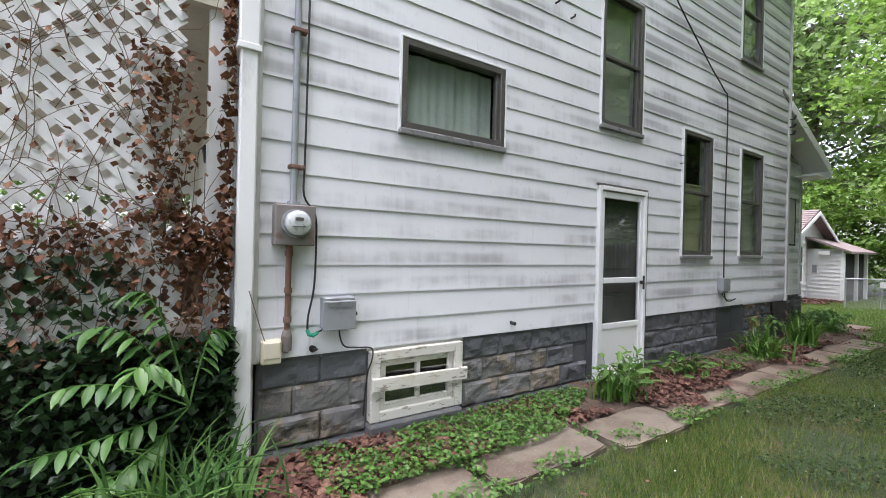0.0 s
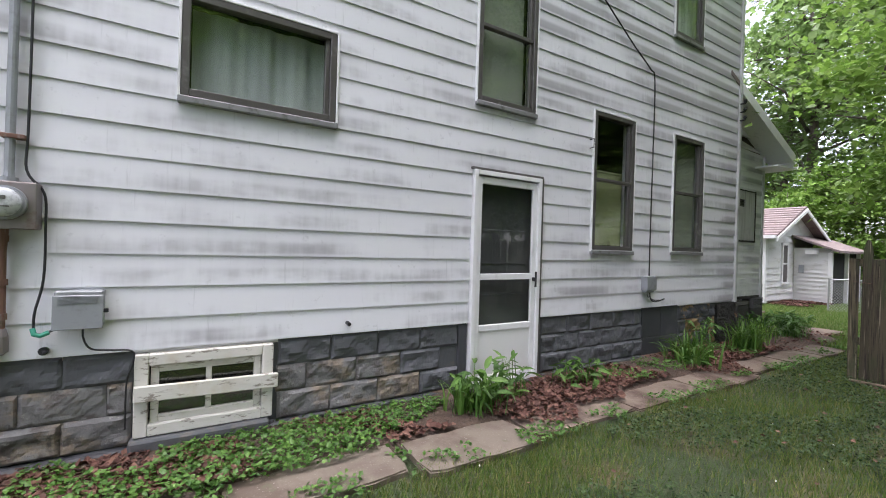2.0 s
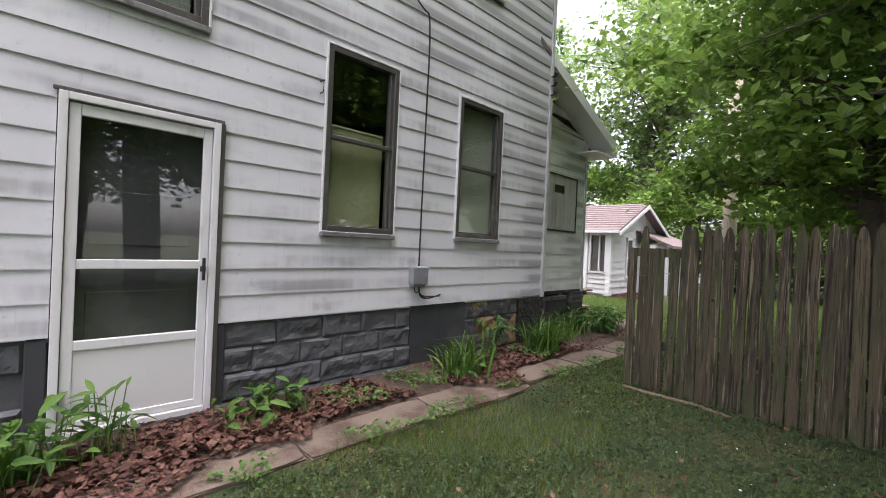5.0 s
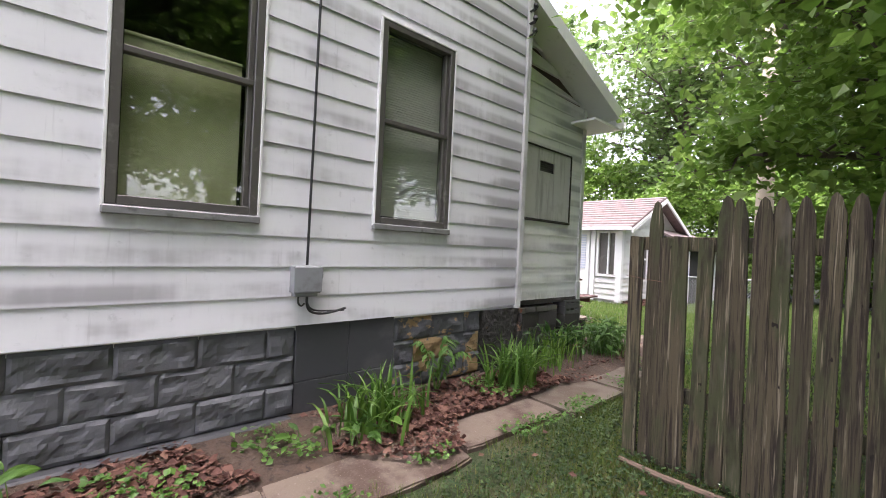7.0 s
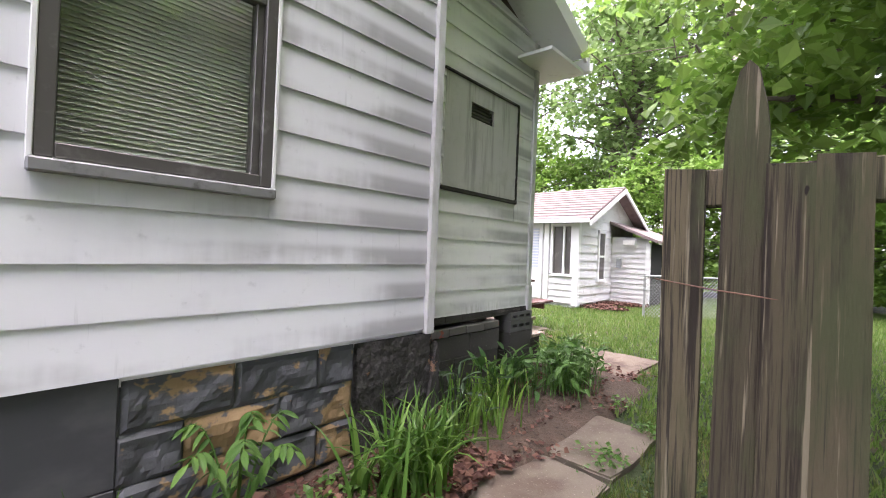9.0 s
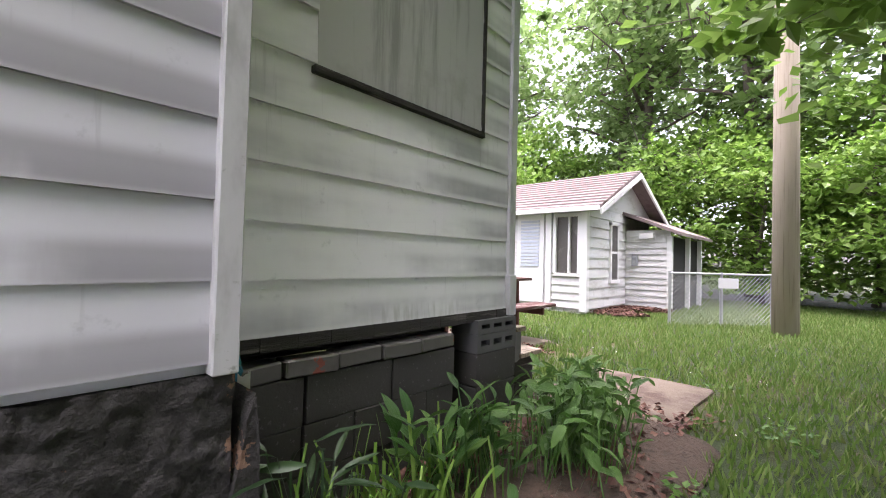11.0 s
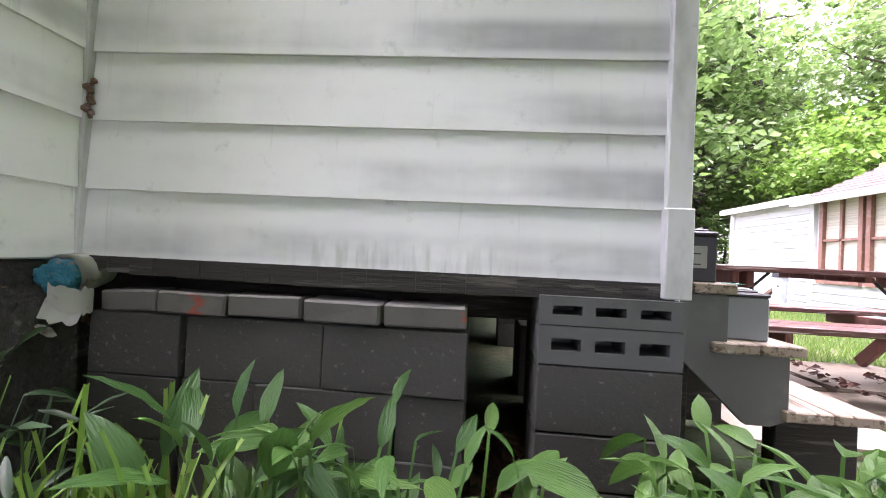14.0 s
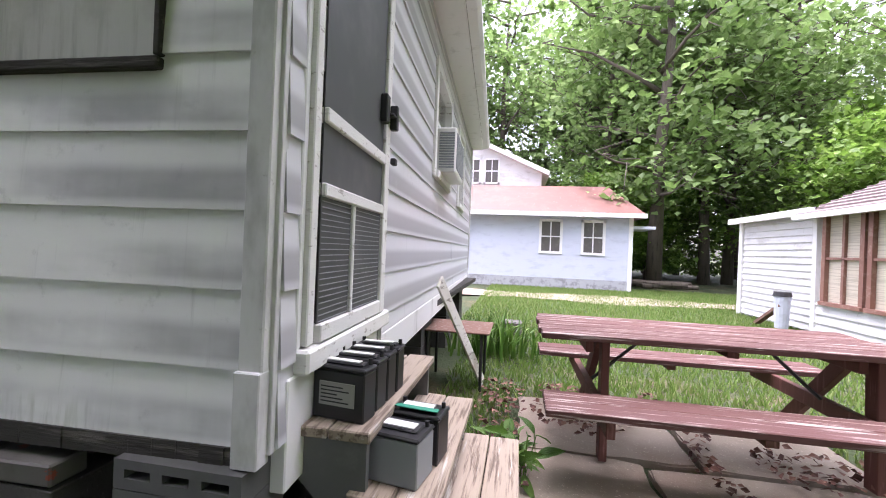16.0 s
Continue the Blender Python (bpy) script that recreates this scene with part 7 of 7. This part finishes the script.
def broad(name, at, n, size, spread, height, seed, label, material=M_HOSTA, width=0.5, rise=(-0.5, 1.0)):
    """A clump of stalked, broad pointed leaves, each leaf a part."""
    g = random.Random(seed)
    t = thing(name, at, label, "plant")
    kinds = [leaf_mesh(width * g.uniform(0.85, 1.15), g.uniform(0.25, 0.5), g.uniform(0.15, 0.5), material, i) for i in range(6)]
    bm = bmesh.new()
    for i in range(n):
        yaw = g.uniform(0, math.tau)
        b = Vector((at[0] + g.gauss(0, spread), at[1] + g.gauss(0, spread * 0.6), at[2]))
        d = Vector((math.cos(yaw), math.sin(yaw), 0))
        h = height * g.uniform(0.3, 1.05)
        j = b + d * g.uniform(0.1, 0.45) * h + Vector((0, 0, h))
        q = Vector((-d.y, d.x, 0)) * 0.0035
        bm.faces.new([bm.verts.new(p) for p in (b - q, b + q, j + q, j - q)])
        ob = new("leaf", g.choice(kinds))
        ob.parent = t
        ob.matrix_parent_inverse = t.matrix_basis.inverted()
        ob.matrix_basis = Matrix.Translation(j) @ Euler((g.gauss(0, 0.5), -g.uniform(*rise), yaw)).to_matrix().to_4x4() @ Matrix.Scale(size * g.uniform(0.65, 1.25), 4)
    tagged(part("stalk", bm, material, t), kind="stuff")
    return t


blades("daylily", (0.05, 2.45, 0.0), 130, 0.62, 0.022, 0.16, 1, "arching dark green daylily clump beside the downspout", M_COMFREY, upright=0.25)
blades("daylily", (3.55, 2.62, 0.05), 70, 0.34, 0.022, 0.10, 2, "green leafy clump in front of the storm door")
broad("leafy_weed", (3.62, 2.62, 0.05), 80, 0.13, 0.13, 0.30, 3, "broad-leaved green weed clump in front of the door", M_WEED, 0.42)
broad("leafy_weed", (4.0, 2.66, 0.05), 40, 0.12, 0.07, 0.36, 4, "upright green weed by the door frame", M_WEED, 0.35)
broad("leafy_weed", (4.95, 2.68, 0.05), 70, 0.12, 0.16, 0.22, 5, "low green weed clump beside the door", M_WEED, 0.42)
blades("daylily", (6.98, 2.68, 0.04), 120, 0.42, 0.026, 0.17, 6, "dark green strap-leaved clump against the foundation", upright=0.3)
broad("leafy_weed", (6.75, 2.6, 0.04), 30, 0.13, 0.16, 0.12, 7, "broad green leaves at the bed's edge", M_WEED)
blades("daylily", (8.42, 2.66, 0.04), 170, 0.50, 0.026, 0.12, 8, "arching bright green daylily clump", upright=0.42)
blades("daylily", (8.80, 2.80, 0.03), 80, 0.34, 0.022, 0.10, 9, "upright green daylily clump by the block piers", upright=0.55)
blades("cut_stems", (9.42, 2.96, 0.02), 100, 0.40, 0.015, 0.18, 10, "cut green lily stems in front of the piers", M_STEM, upright=0.8, cut=True)
blades("cut_stems", (9.16, 2.84, 0.02), 32, 0.35, 0.015, 0.12, 11, "cut green lily stems near the corner", M_STEM, upright=0.75, cut=True)
broad("comfrey", (9.66, 3.02, 0.02), 36, 0.16, 0.08, 0.36, 12, "large upright green leaves before the pier wall", M_COMFREY, 0.40, (0.1, 1.35))
broad("comfrey", (9.90, 2.97, 0.02), 62, 0.10, 0.10, 0.37, 13, "rough green leaf clump before the pier wall", M_COMFREY, 0.42, (-0.2, 1.3))
broad("hosta", (10.42, 2.86, 0.02), 240, 0.10, 0.17, 0.36, 14, "large bright green hosta clump by the hollow blocks", M_HOSTA, 0.46)
broad("hosta", (10.78, 2.98, 0.02), 190, 0.10, 0.16, 0.36, 15, "bright green hosta clump by the steps", M_HOSTA, 0.46)
broad("narrow_weed", (9.12, 2.98, 0.02), 40, 0.14, 0.09, 0.42, 16, "dark narrow-leaved weed in the foundation's corner", M_IVY, 0.22)
broad("leafy_weed", (11.25, 4.7, 0.03), 55, 0.12, 0.09, 0.22, 17, "green weed clump beside the steps", M_WEED, 0.5)
blades("daylily", (11.05, 7.4, 0.0), 150, 0.6, 0.03, 0.26, 18, "tall green strap-leaved clump along the wall", upright=0.4)


def compound(name, at, stems, seed, label, leaf=0.085, material=M_WEED):
    """Stems with paired leaflets, each a part."""
    g = random.Random(seed)
    t = thing(name, at, label, "plant")
    leaflet = [leaf_mesh(w, 0.3, c, material, i) for i, (w, c) in enumerate(((0.40, 0.2), (0.44, 0.35), (0.36, 0.28)))]
    for yaw, rise, L in stems:
        p, d = Vector(at), Vector((math.cos(yaw), math.sin(yaw), 0))
        on = lambda u: p + d * (L * u) + Vector((0, 0, rise * math.sin(u * 1.9)))
        bm = bmesh.new()
        tube(bm, [on(k / 6) for k in range(7)], [0.006 - 0.0006 * k for k in range(7)], 5, False)
        part("stem", bm, material, t)
        for k in range(3, 12):
            for sg in ((-1, 1) if k < 11 else (0,)):
                ob = new("leaflet", g.choice(leaflet))
                ob.parent = t
                ob.matrix_parent_inverse = t.matrix_basis.inverted()
                ob.matrix_basis = Matrix.Translation(on(k / 11)) @ Euler((g.gauss(0, 0.25), g.uniform(0.1, 0.5), yaw + sg * g.uniform(0.95, 1.25))).to_matrix().to_4x4() @ Matrix.Scale(leaf * g.uniform(0.85, 1.2), 4)
    return t


compound("sapling", (0.06, 2.80, 0.55), [(3.3, 0.20, 0.55), (3.5, -0.05, 0.62), (3.0, 0.45, 0.46), (4.0, 0.30, 0.36), (2.8, 0.62, 0.30), (3.7, -0.22, 0.50), (0.3, 0.40, 0.16)], 3, "wild sapling with long paired green leaflets", 0.12, M_SAPLING)
compound("sapling", (7.72, 2.93, 0.02), [(3.6, 0.42, 0.24), (4.4, 0.46, 0.22), (5.2, 0.40, 0.26), (0.2, 0.44, 0.24), (2.6, 0.46, 0.2), (4.8, 0.52, 0.10)], 4, "small leafy sapling against the foundation", 0.075)
